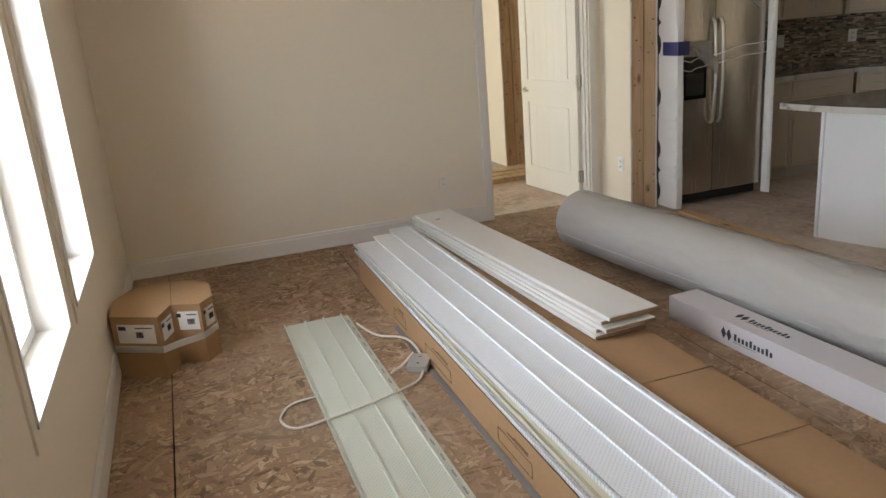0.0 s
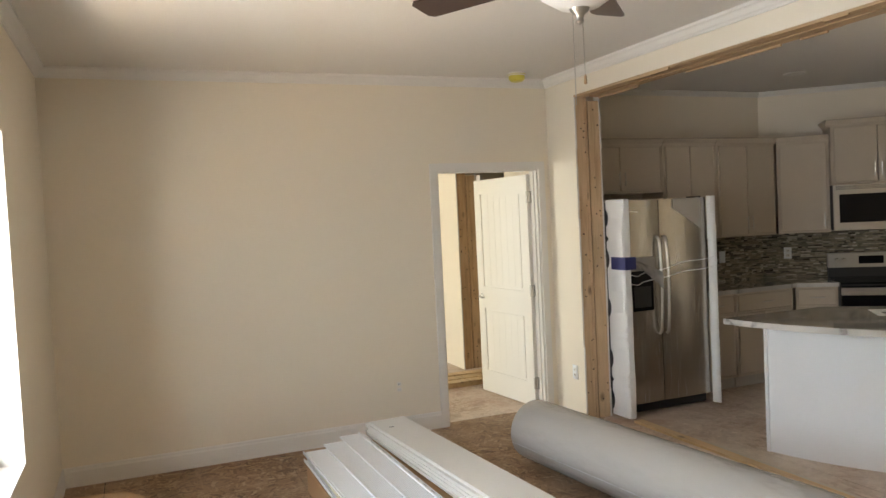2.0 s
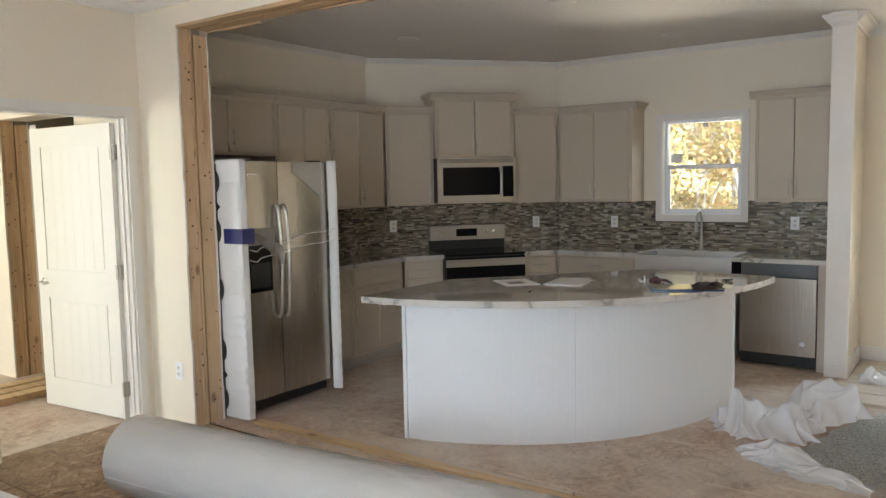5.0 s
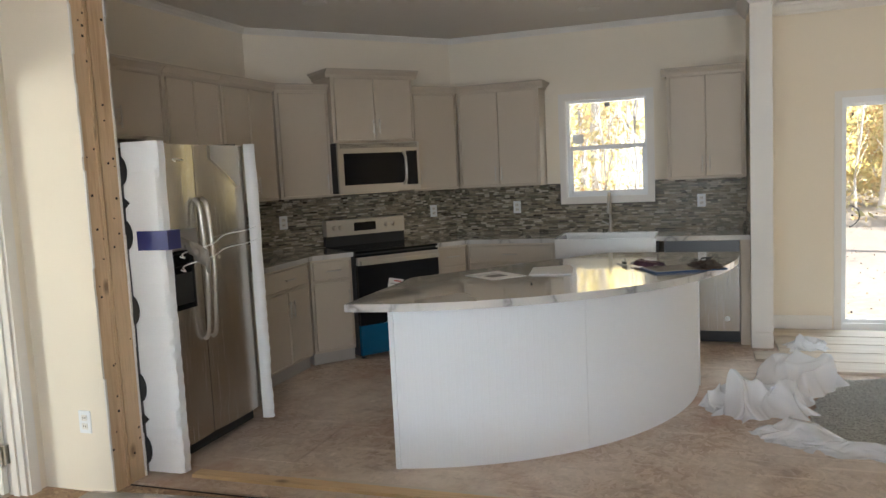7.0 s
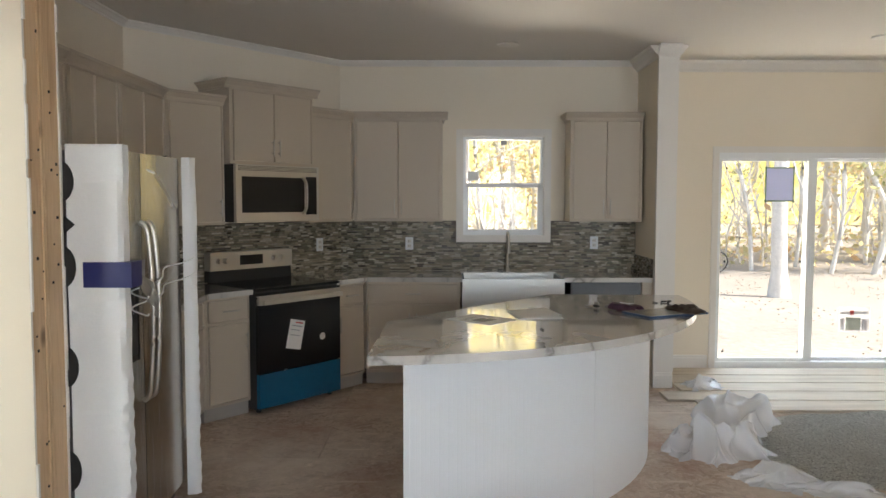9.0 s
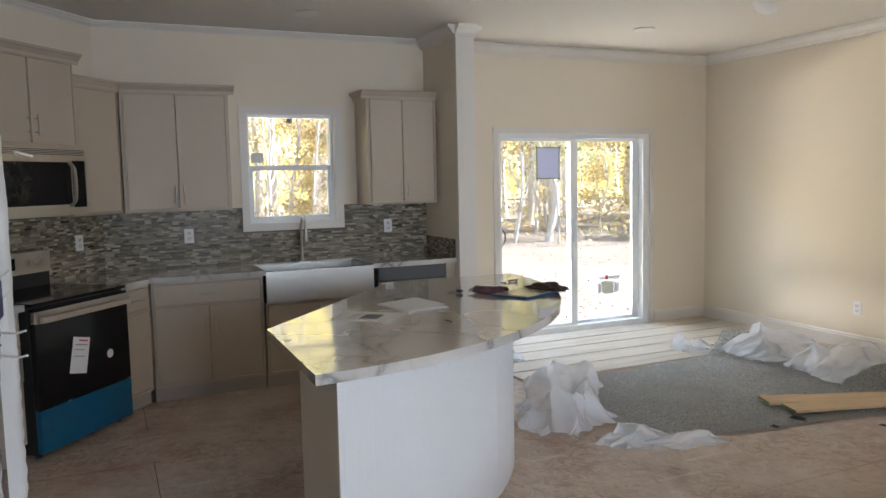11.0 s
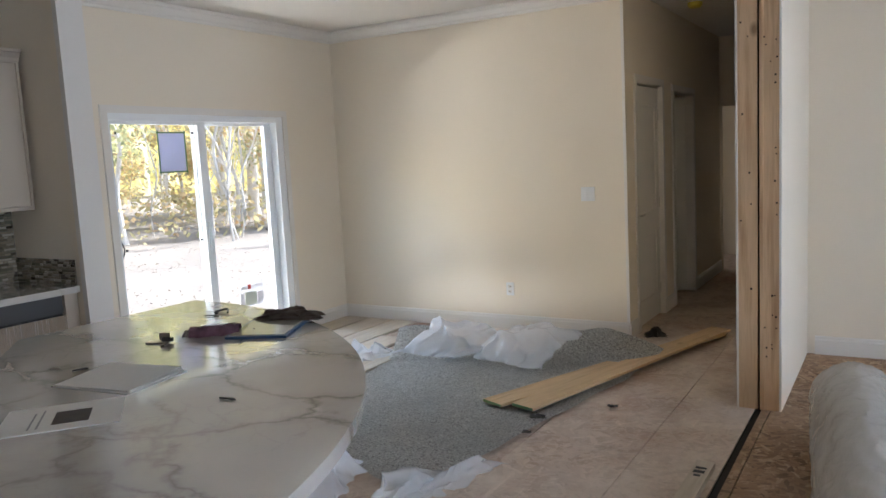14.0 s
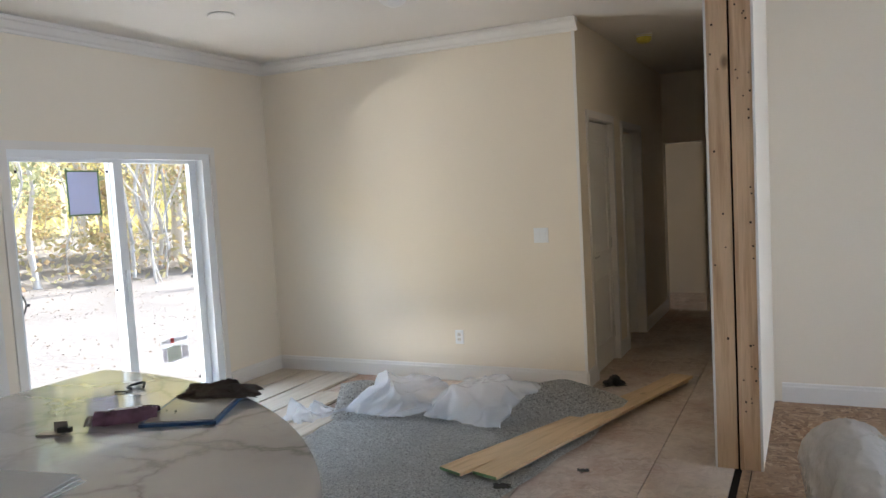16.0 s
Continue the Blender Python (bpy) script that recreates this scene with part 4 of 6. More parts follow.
def upper(m, w, z0, z1, depth, doors, label, ends=(False, False), pulls="low", single_right=False):
    """A wall cabinet; the local origin is at the wall, its front towards -y."""
    c = thing("wall_cabinet", m, label, "cabinet", "grey wall cabinets")
    part("body", soft(boxes((0.001, w - 0.001, -depth, -0.004, z0, z1)), 0.002), CAB, c)
    n = doors
    g, edge = 0.004, 0.028
    dw = (w - 2 * edge - g * (n - 1)) / n
    for i in range(n):
        a = edge + i * (dw + g)
        d = shaker(c, "door", a, a + dw, z0 + 0.022, z1 - 0.022, -depth - 0.001)
        hx = (a + dw - 0.028 if i == 0 else a + 0.028) if n == 2 else (a + dw - 0.028 if single_right else a + 0.028)
        pull(d, hx, z0 + 0.13, 0.13, True, -depth - 0.02)
    bm = bmesh.new()
    sweep(bm, CORNICE, (-0.0 - (0.045 if ends[0] else 0), -depth, z1), (w + (0.045 if ends[1] else 0), -depth, z1), (0, -1, 0))
    if ends[0]:
        sweep(bm, CORNICE, (0, -0.004, z1), (0, -depth, z1), (-1, 0, 0))
    if ends[1]:
        sweep(bm, CORNICE, (w, -0.004, z1), (w, -depth, z1), (1, 0, 0))
    part("cornice", bm, CAB, c)
    return c


def base(m, w, doors, label, drawers=True, sink=False, single_right=False, depth=0.60):
    c = thing("base_cabinet", m, label, "cabinet", "grey base cabinets")
    top = 0.875 if not sink else 0.66
    part("body", soft(boxes((0.001, w - 0.001, -depth, -0.004, 0.10, top)), 0.002), CAB, c)
    part("toe_kick", boxes((0.0, w, -depth + 0.03, -0.01, 0.0, 0.10)), CABIN, c)
    edge, g = 0.022, 0.004
    zt = top - 0.022
    if drawers:
        d = shaker(c, "drawer", edge, w - edge, zt - 0.15, zt, -depth - 0.001, 0.03)
        pull(d, w / 2, zt - 0.075, min(0.13, w * 0.45), False, -depth - 0.02)
        zt -= 0.172
    dw = (w - 2 * edge - g * (doors - 1)) / doors
    for i in range(doors):
        a = edge + i * (dw + g)
        d = shaker(c, "door", a, a + dw, 0.125, zt, -depth - 0.001)
        hx = (a + dw - 0.028 if i == 0 else a + 0.028) if doors == 2 else (a + dw - 0.028 if single_right else a + 0.028)
        pull(d, hx, zt - 0.13, 0.13, True, -depth - 0.02)
    return c


def north(x, z=0.0):
    return pose(x, Y_KN, z)


def slant(s, z=0.0):
    p = A + (B - A).normalized() * s
    return pose(p.x, p.y, z, 0, 0, DIAG)


def east(y, z=0.0):
    return pose(X_E, y, z, 0, 0, -90)


UZ0, UZ1, UD = 1.375, 2.27, 0.315
upper(north(4.115), 0.94, 1.835, UZ1, UD, 2, "grey painted two-door cabinet over the refrigerator")
upper(north(5.06), 0.615, UZ0, UZ1, UD, 2, "grey painted two-door wall cabinet beside the refrigerator")
upper(north(5.68), 0.735, UZ0, UZ1, UD, 2, "grey painted two-door wall cabinet")
R0, R1 = 0.60, 1.392
upper(slant(0.125), R0 - 0.13, UZ0, UZ1, UD, 1, "narrow grey one-door wall cabinet by the microwave", single_right=True)
upper(slant(R0), R1 - R0, 1.83, 2.395, 0.38, 2, "taller grey two-door cabinet above the microwave", (True, True))
upper(slant(R1 + 0.005), LEN - 0.15 - R1 - 0.005, UZ0, UZ1, UD, 1, "narrow grey wall cabinet beside the microwave")
upper(east(B.y - 0.16), 0.775, UZ0, UZ1, UD, 2, "grey two-door wall cabinet beside the kitchen window", (False, True))
upper(east(2.895), 0.63, UZ0, UZ1, UD, 2, "grey two-door wall cabinet next to the wing wall", (True, False))

base(north(5.12), 0.47, 1, "grey base cabinet with one drawer beside the refrigerator")
base(north(5.60), 0.70, 2, "grey base cabinet with one drawer over two doors")
base(slant(0.225), R0 - 0.23, 1, "narrow grey base cabinet beside the range", single_right=True)
base(slant(R1 + 0.005), LEN - 0.286 - R1 - 0.005, 1, "narrow grey base cabinet between range and corner")
base(east(B.y - 0.29), 0.80, 2, "grey base cabinet with a wide drawer over two doors")
base(east(3.845), 0.86, 2, "grey sink base cabinet with two doors", drawers=False, sink=True)

# worktops
ex = (B - A).normalized()
OV = 0.645


def corner_in(p, d1, d2, off):
    """Where the lines at distance off inside two walls that meet at p cross; d1 and d2 run along the walls in order."""
    n1, n2 = Vector((d1.y, -d1.x)), Vector((d2.y, -d2.x))
    k = off / (1 + n1.dot(n2))
    return p + (n1 + n2) * k


dN, dE = Vector((1, 0)), Vector((0, -1))
inA, inB = corner_in(A, dN, ex, OV), corner_in(B, ex, dE, OV)
pr0, pr1 = A + ex * (R0 - 0.003), A + ex * (R1 + 0.003)
solid("worktop", soft(prism([(5.11, Y_KN - 0.004), (5.11, Y_KN - OV), tuple(inA), tuple(pr0 + nrm * OV), tuple(pr0 + nrm * 0.004), tuple(A + Vector((0, -0.004)))], 0.877, 0.915), 0.008), MARBLE, "white and grey marbled worktop beside the refrigerator", "worktop")
SK0, SK1 = 2.988, 3.842
bm = prism([tuple(pr1 + nrm * 0.004), tuple(pr1 + nrm * OV), tuple(inB), (X_E - OV, SK1), (X_E - 0.004, SK1), (X_E - 0.004, B.y)], 0.877, 0.915)
bx(bm, X_E - 0.11, X_E - 0.004, SK0, SK1 - 0.0005, 0.877, 0.915)
bx(bm, X_E - OV, X_E - 0.004, WING1 + 0.002, SK0 - 0.0005, 0.877, 0.915)
solid("worktop", soft(bm, 0.007), MARBLE, "white and grey marbled worktop round the sink", "worktop")


# mosaic splashback: thin strips of glass and stone in running rows
def mosaic_run(m, length, z0, z1, label, skip=None, seed=1):
    root = thing("splashback", m, label, "tiles", kind="structure")
    part("grout_bed", boxes((0, length, -0.005, -0.001, z0, z1)) if not skip else
         boxes((0, skip[0], -0.005, -0.001, z0, z1), (skip[1], length, -0.005, -0.001, z0, z1), (skip[0], skip[1], -0.005, -0.001, z0, skip[2])), GROUT, root)
    r = random.Random(seed)
    verts, faces = [], []
    h, g = 0.0155, 0.0018
    z = z0 + g
    while z + h < z1 + 0.004:
        x = -r.uniform(0, 0.1)
        while x < length:
            w = r.choice((0.028, 0.04, 0.05, 0.05, 0.065, 0.09))
            a, b = max(x, 0), min(x + w - g, length)
            x += w
            if b - a < 0.006 or (skip and b > skip[0] and a < skip[1] and z + h > skip[2]):
                continue
            d = r.uniform(0.007, 0.0105)
            k = len(verts)
            e = 0.001
            t = min(z + h - g, z1)
            verts += [(a, -0.005, z), (b, -0.005, z), (b, -0.005, t), (a, -0.005, t), (a + e, -d, z + e), (b - e, -d, z + e), (b - e, -d, t - e), (a + e, -d, t - e)]
            faces += [(k + 4, k + 7, k + 6, k + 5), (k, k + 4, k + 5, k + 1), (k + 1, k + 5, k + 6, k + 2), (k + 2, k + 6, k + 7, k + 3), (k + 3, k + 7, k + 4, k)]
        z += h
    me = bpy.data.meshes.new("mosaic_strips")
    me.from_pydata(verts, [], faces)
    me.materials.append(MOSAIC)
    ob = new("mosaic_strips", me)
    ob.parent = root
    tagged(ob, "narrow glass and stone strips in brown, grey and cream", "", "", "stuff")


mosaic_run(north(5.05), A.x - 5.05, 0.916, UZ0, "brown and grey mosaic splashback beside the refrigerator", seed=1)
mosaic_run(slant(0), LEN, 0.916, UZ0, "brown and grey mosaic splashback behind the range", seed=2)
mosaic_run(east(B.y), B.y - WING1, 0.916, UZ0, "brown and grey mosaic splashback under the window", (B.y - K1 - 0.058, B.y - K0 + 0.058, KZ0 - 0.058), seed=3)
mosaic_run(pose(X_E, WING1, 0, 0, 0, 180), 0.62, 0.916, 1.07, "low mosaic splashback on the wing wall", seed=4)

# range
rg = thing("range", slant(R0 + 0.001), "black glass electric range with steel trim, film still on", "range")
RW, RD = R1 - R0 - 0.002, 0.70
part("body", soft(boxes((0.0, RW, -RD + 0.04, -0.02, 0.03, 0.90)), 0.003), BLACKP, rg)
part("cooktop", soft(boxes((-0.002, RW + 0.002, -RD + 0.01, -0.06, 0.90, 0.918)), 0.005), BLACKG, rg, "smooth black glass cooktop")
bp = part("backguard", soft(boxes((0.0, RW, -0.10, -0.02, 1.01, 1.152)), 0.006), STEEL, rg, "brushed steel control panel")
part("backguard_base", soft(boxes((0.0, RW, -0.085, -0.02, 0.918, 1.01)), 0.003), BLACKP, rg)
part("display", soft(boxes((0.27, 0.49, -0.103, -0.099, 1.045, 1.122)), 0.001), BLACKG, bp, "black clock display")
for x in (0.075, 0.135, 0.60, 0.675):
    k = part("knob", lathe([(0.0, 0), (0.024, 0), (0.024, 0.008), (0.018, 0.012), (0.016, 0.032), (0.0, 0.034)], 16), NICKEL, bp, smooth=True)
    k.matrix_local = pose(x, -0.10, 1.085, 90, 0, 0)
od = part("oven_door", soft(boxes((0.004, RW - 0.004, -RD, -RD + 0.038, 0.30, 0.885)), 0.006), BLACKG, rg, "black glass oven door")
part("door_trim", soft(boxes((0.004, RW - 0.004, -RD - 0.006, -RD + 0.03, 0.80, 0.868)), 0.005), STEEL, od, "brushed steel band")
part("oven_handle", soft(boxes((0.02, RW - 0.02, -RD - 0.05, -RD - 0.02, 0.805, 0.838), (0.05, 0.08, -RD - 0.03, -RD, 0.81, 0.833), (RW - 0.08, RW - 0.05, -RD - 0.03, -RD, 0.81, 0.833)), 0.008), STEEL, od, "brushed steel handle bar")
part("storage_drawer", soft(boxes((0.004, RW - 0.004, -RD, -RD + 0.038, 0.04, 0.292)), 0.005), BLUE, rg, "drawer front under blue protective film")
for x in (0.05, RW - 0.05):
    for y in (-RD + 0.08, -0.08):
        part("foot", lathe([(0.0, 0), (0.018, 0), (0.018, 0.03), (0, 0.03)], 10, (x, y, 0)), BLACKP, rg)
lb = part("leaflet", boxes((-0.07, 0.07, -0.003, 0.0, -0.10, 0.12)), PAPER, od, "white leaflet taped aslant to the oven door")
lb.matrix_local = pose(0.33, -RD - 0.002, 0.54, 0, 13, 0)
part("print_bars", boxes((-0.05, 0.05, -0.005, -0.003, 0.07, 0.078), (-0.05, 0.03, -0.005, -0.003, 0.04, 0.046), (-0.05, 0.04, -0.005, -0.003, 0.0, 0.006)), GREYBAR, lb)
part("print_bars", boxes((-0.02, 0.05, -0.0055, -0.003, 0.095, 0.105)), REDBAR, lb, "red line of print")
bd = part("round_sticker", lathe([(0, 0), (0.028, 0), (0.028, 0.002), (0, 0.002)], 20), PAPER, od, "round white sticker")
bd.matrix_local = pose(0.60, -RD, 0.50, 90, 0, 0)

# microwave
mw = thing("microwave", slant(R0 + 0.001, 1.395), "steel over-the-range microwave with a black glass door", "microwave")
MH, MD = 0.43, 0.42
part("body", soft(boxes((0.0, RW, -MD, -0.01, 0, MH)), 0.004), BLACKP, mw)
md = part("door", soft(boxes((0.0, RW, -MD - 0.03, -MD, 0.0, MH)), 0.006), STEEL, mw, "brushed steel door face")
part("window", soft(boxes((0.05, RW - 0.15, -MD - 0.033, -MD - 0.028, 0.07, MH - 0.09)), 0.004), BLACKG, md, "dark glass window")
part("control_strip", soft(boxes((RW - 0.135, RW - 0.025, -MD - 0.033, -MD - 0.028, 0.05, MH - 0.08)), 0.003), BLACKG, md, "black control strip")
part("handle", tube(curve_points([(RW - 0.165, -MD - 0.03, 0.06), (RW - 0.165, -MD - 0.07, 0.10), (RW - 0.165, -MD - 0.078, 0.2), (RW - 0.165, -MD - 0.07, 0.30), (RW - 0.165, -MD - 0.03, 0.34)], 5), 0.012), NICKEL, md, "curved steel handle", True)
part("vent_grille", boxes(*[(0.02, RW - 0.02, -MD - 0.032, -MD - 0.028, MH - 0.045 + i * 0.01, MH - 0.041 + i * 0.01) for i in range(4)]), DARKSTEEL, md)

# farmhouse sink and tap
sk = thing("sink", pose(X_E, 0, 0), "stainless steel farmhouse sink with a deep apron", "sink")
x0, x1 = -OV - 0.02, -0.112
part("apron", soft(boxes((x0, x0 + 0.025, SK0, SK1, 0.67, 0.905)), 0.008), STEEL, sk, "broad brushed steel apron")
part("basin", boxes((x0 + 0.025, x1, SK0 + 0.001, SK0 + 0.018, 0.69, 0.903), (x0 + 0.025, x1, SK1 - 0.018, SK1 - 0.001, 0.69, 0.903), (x1 - 0.018, x1, SK0 + 0.018, SK1 - 0.018, 0.69, 0.903), (x0 + 0.025, x1, SK0 + 0.018, SK1 - 0.018, 0.675, 0.69)), STEEL, sk)
part("drain", lathe([(0, 0), (0.055, 0), (0.05, 0.006), (0.03, 0.003), (0, 0.003)], 20, (-0.38, 3.415, 0.691)), NICKEL, sk, smooth=True)
tp = thing("kitchen_tap", pose(X_E - 0.075, 3.42, 0.915), "brushed nickel gooseneck kitchen tap", "tap")
part("base", lathe([(0, 0), (0.027, 0), (0.025, 0.02), (0.016, 0.035), (0.014, 0.12), (0, 0.12)], 20), NICKEL, tp, smooth=True)
part("spout", tube(curve_points([(0, 0, 0.1), (0, 0, 0.26), (-0.02, 0, 0.33), (-0.08, 0, 0.365), (-0.14, 0, 0.33), (-0.155, 0, 0.26)], 6), 0.011), NICKEL, tp, smooth=True)
part("spray_head", lathe([(0, 0), (0.013, 0), (0.017, 0.03), (0.014, 0.09), (0, 0.09)], 16, (-0.155, 0, 0.175)), NICKEL, tp, smooth=True)
part("lever", tube([(0, 0.0, 0.06), (0.0, 0.03, 0.075), (0.0, 0.08, 0.1)], 0.006), NICKEL, tp, smooth=True)

# dishwasher
dw = thing("dishwasher", east(2.93), "stainless steel dishwasher below the worktop", "dishwasher")
part("body", boxes((0.004, 0.60, -0.58, -0.02, 0.02, 0.872)), BLACKP, dw)
part("door", soft(boxes((0.006, 0.596, -0.625, -0.58, 0.115, 0.755)), 0.006), STEELV, dw, "brushed steel door")
# dark band fills the gap between door and worktop
part("top_band", soft(boxes((0.006, 0.596, -0.60, -0.58, 0.765, 0.868)), 0.004), DARKSTEEL, dw, "dark recessed band above the door")
part("toe_panel", boxes((0.006, 0.596, -0.56, -0.54, 0.01, 0.11)), BLACKP, dw)
bdg = part("round_sticker", lathe([(0, 0), (0.022, 0), (0.022, 0.002), (0, 0.002)], 18), PAPER, dw, "small round pale sticker")
bdg.matrix_local = pose(0.50, -0.625, 0.22, 90, 0, 0)
solid("end_panel", soft(boxes((X_E - 0.61, X_E - 0.005, WING1 + 0.002, 2.325, 0.0, 0.875)), 0.002), CAB, "grey filler panel beside the dishwasher", "panel")


# refrigerator with its foam guards
fr = thing("refrigerator", pose(4.165, Y_KN - 0.03, 0), "side-by-side stainless steel refrigerator, part unpacked", "refrigerator")
FW, FD, FH = 0.855, 0.80, 1.765
part("body", soft(boxes((0, FW, -FD, 0, 0.03, FH - 0.01)), 0.006), plain("fridge_side", (0.13, 0.125, 0.12), 0.5), fr)
SPL = 0.365
for a, b, lab in ((0.003, SPL - 0.003, "brushed steel freezer door"), (SPL + 0.003, FW - 0.003, "brushed steel refrigerator door")):
    bm = bmesh.new()
    n = 10
    pts = []
    for i in range(n + 1):
        u = i / n
        pts.append((a + (b - a) * u, -FD - 0.075 - 0.012 * math.sin(math.pi * u)))
    bm = prism(pts + [(b, -FD - 0.006), (a, -FD - 0.006)], 0.10, FH)
    d = part("door", soft(bm, 0.006), STEELV, fr, lab, True)
    hx = SPL - 0.035 if a < 0.1 else SPL + 0.035
    part("handle", tube(curve_points([(hx, -FD - 0.085, 0.66), (hx, -FD - 0.115, 0.70), (hx, -FD - 0.13, 0.88), (hx, -FD - 0.136, 1.06), (hx, -FD - 0.13, 1.24), (hx, -FD - 0.115, 1.42), (hx, -FD - 0.085, 1.46)], 6), 0.0125, 10), NICKEL, d, "long bowed steel handle", True)
    if a < 0.1:
        dp = part("dispenser", soft(boxes((0.06, 0.275, -FD - 0.094, -FD - 0.07, 0.86, 1.20)), 0.008), BLACKG, d, "black ice and water dispenser")
        part("dispenser_cavity", boxes((0.085, 0.25, -FD - 0.096, -FD - 0.093, 0.89, 1.06)), BLACKP, dp)
        part("loose_flap", soft(boxes((0.04, 0.285, -FD - 0.12, -FD - 0.096, 1.19, 1.30)), 0.004), film_sheet("flap_film", 0.3, (0.5, 0.48, 0.44)), dp, "crumpled clear packing film over the dispenser")
part("toe_grille", boxes((0.02, FW - 0.02, -FD - 0.03, -FD, 0.02, 0.095)), BLACKP, fr)
for x in (0.06, FW - 0.06):
    part("hinge_cap", soft(boxes((x - 0.035, x + 0.035, -FD - 0.05, -FD + 0.05, FH - 0.01, FH + 0.012)), 0.004), BLACKP, fr)
    part("foot", lathe([(0, 0), (0.02, 0), (0.02, 0.03), (0, 0.03)], 10, (x, -FD + 0.05, 0)), BLACKP, fr)
bm = bmesh.new()
gr = [[bm.verts.new((0.50 + 0.28 * i / 6 + 0.02 * noise.noise((i, j, 1)), -FD - 0.094 - 0.008 * abs(noise.noise((i * 1.3, j * 1.7, 4))), FH - 0.26 * (j / 6) * (0.3 + 0.7 * i / 6))) for j in range(7)] for i in range(7)]
for i in range(6):
    for j in range(6):
        bm.faces.new((gr[i][j], gr[i + 1][j], gr[i + 1][j + 1], gr[i][j + 1]))
part("peeling_film", bm, film_sheet("door_film", 0.55, (0.9, 0.88, 0.82)), fr, "peeling clear film on the door", True)


def foam_guard(name, x0, x1, y0, y1, z0, z1, rib, label, seed):
    """A ribbed foam edge guard, slightly uneven up its length."""
    bm = bmesh.new()
    n = 90
    rings = []
    for i in range(n + 1):
        z = z0 + (z1 - z0) * i / n
        low = 1.0 if z < 0.85 else 0.25
        d = rib * low * (0.5 + 0.5 * math.sin(z * 2 * math.pi / 0.075)) + 0.006 * noise.noise((0, seed, z * 5))
        s = 0.006 * noise.noise((seed, 3, z * 2))
        rings.append([bm.verts.new(p) for p in ((x0 + s, y1, z), (x0 + s + 0.004, y0 + 0.02, z), (x0 + s + 0.02, y0 - d + 0.004, z), (x1 - 0.02 + s, y0 - d, z), (x1 - d * 0.6 + s, y0 + 0.018, z), (x1 + s - d * 0.6, y1, z))])
    for a, b in zip(rings, rings[1:]):
        for k in range(6):
            m = (k + 1) % 6
            bm.faces.new((a[k], a[m], b[m], b[k]))
    bm.faces.new(rings[0][::-1])
    bm.faces.new(rings[-1])
    return solid(name, bm, FOAM, label, "packaging", smooth=True)


foam_guard("foam_guard", 4.097, 4.182, 5.245, 5.462, 0.02, 1.775, 0.006, "white ribbed foam guard wrapped round the refrigerator's edge", 1.0)
foam_guard("foam_guard", 5.018, 5.075, 5.27, 5.33, 0.02, 1.775, 0.005, "thin white foam guard along the refrigerator's other edge", 5.0)
# near-black plates set along the foam's outer edge
scallops = thing("packing_liner", pose(4.092, 5.50, 0), "black scalloped plates showing beside the foam", "packaging")
for i, (z, r, k) in enumerate(((1.63, 0.082, 14), (1.462, 0.05, 3), (1.296, 0.085, 14), (0.90, 0.085, 14), (0.48, 0.085, 14), (0.31, 0.05, 3), (0.14, 0.085, 14))):
    pts = []
    for j in range(k):
        a = -math.pi / 2 + math.pi * j / (k - 1)
        pts.append((-0.058 * math.cos(a) - 0.014 if k > 3 else -0.014 - (0.058 if j == 1 else 0), z + r * math.sin(a)))
    pts = [(0.0, z - r)] + pts + [(0.0, z + r)]
    bm = bmesh.new()
    vs = [[bm.verts.new((x, y, zz)) for y, zz in pts] for x in (-0.002, 0.002)]
    for q in range(len(pts)):
        w = (q + 1) % len(pts)
        bm.faces.new((vs[0][q], vs[0][w], vs[1][w], vs[1][q]))
    bm.faces.new(vs[0])
    bm.faces.new(vs[1][::-1])
    part("scallop", bm, BLACKP, scallops)
part("strip", boxes((-0.002, 0.002, -0.030, 0.05, 0.02, 1.74)), BLACKP, scallops)
solid("tape_band", soft(boxes((4.090, 4.192, 5.210, 5.40, 1.215, 1.315)), 0.012), TAPE, "dark blue packing tape on the foam", "tape")
for k, (z, zz) in enumerate(((1.16, 1.235), (1.09, 1.155), (1.66, 1.665))):
    pts = [(4.10, 5.15, z + 0.02), (4.2, 5.2, z), (4.35, 5.32, z + 0.01), (4.53, 5.265, z + 0.04), (4.75, 5.325, zz), (4.93, 5.30, zz + 0.01), (5.03, 5.27, zz + 0.03)] if k < 2 else [(4.06, 5.10, 1.66), (4.1, 5.145, 1.675), (4.18, 5.15, 1.67)]
    solid("packing_strap", tube(curve_points(pts, 5), 0.0035, 6), STRAPW, "loose white packing strap tied round the refrigerator", "strap", smooth=True)


# island
def arc3(p, q, r, n):
    """n + 1 points of the circle through p, q and r, from p to r."""
    ax, ay, bx_, by, cx, cy = *p, *q, *r
    d = 2 * (ax * (by - cy) + bx_ * (cy - ay) + cx * (ay - by))
    ux = ((ax * ax + ay * ay) * (by - cy) + (bx_ * bx_ + by * by) * (cy - ay) + (cx * cx + cy * cy) * (ay - by)) / d
    uy = ((ax * ax + ay * ay) * (cx - bx_) + (bx_ * bx_ + by * by) * (ax - cx) + (cx * cx + cy * cy) * (bx_ - ax)) / d
    rad = math.hypot(ax - ux, ay - uy)
    a0, a1 = math.atan2(ay - uy, ax - ux), math.atan2(cy - uy, cx - ux)
    while a1 < a0:
        a1 += 2 * math.pi
    return [(ux + rad * math.cos(a0 + (a1 - a0) * i / n), uy + rad * math.sin(a0 + (a1 - a0) * i / n)) for i in range(n + 1)]


isl = thing("kitchen_island", pose(0, 0, 0), "white beadboard kitchen island with a curved front", "island")
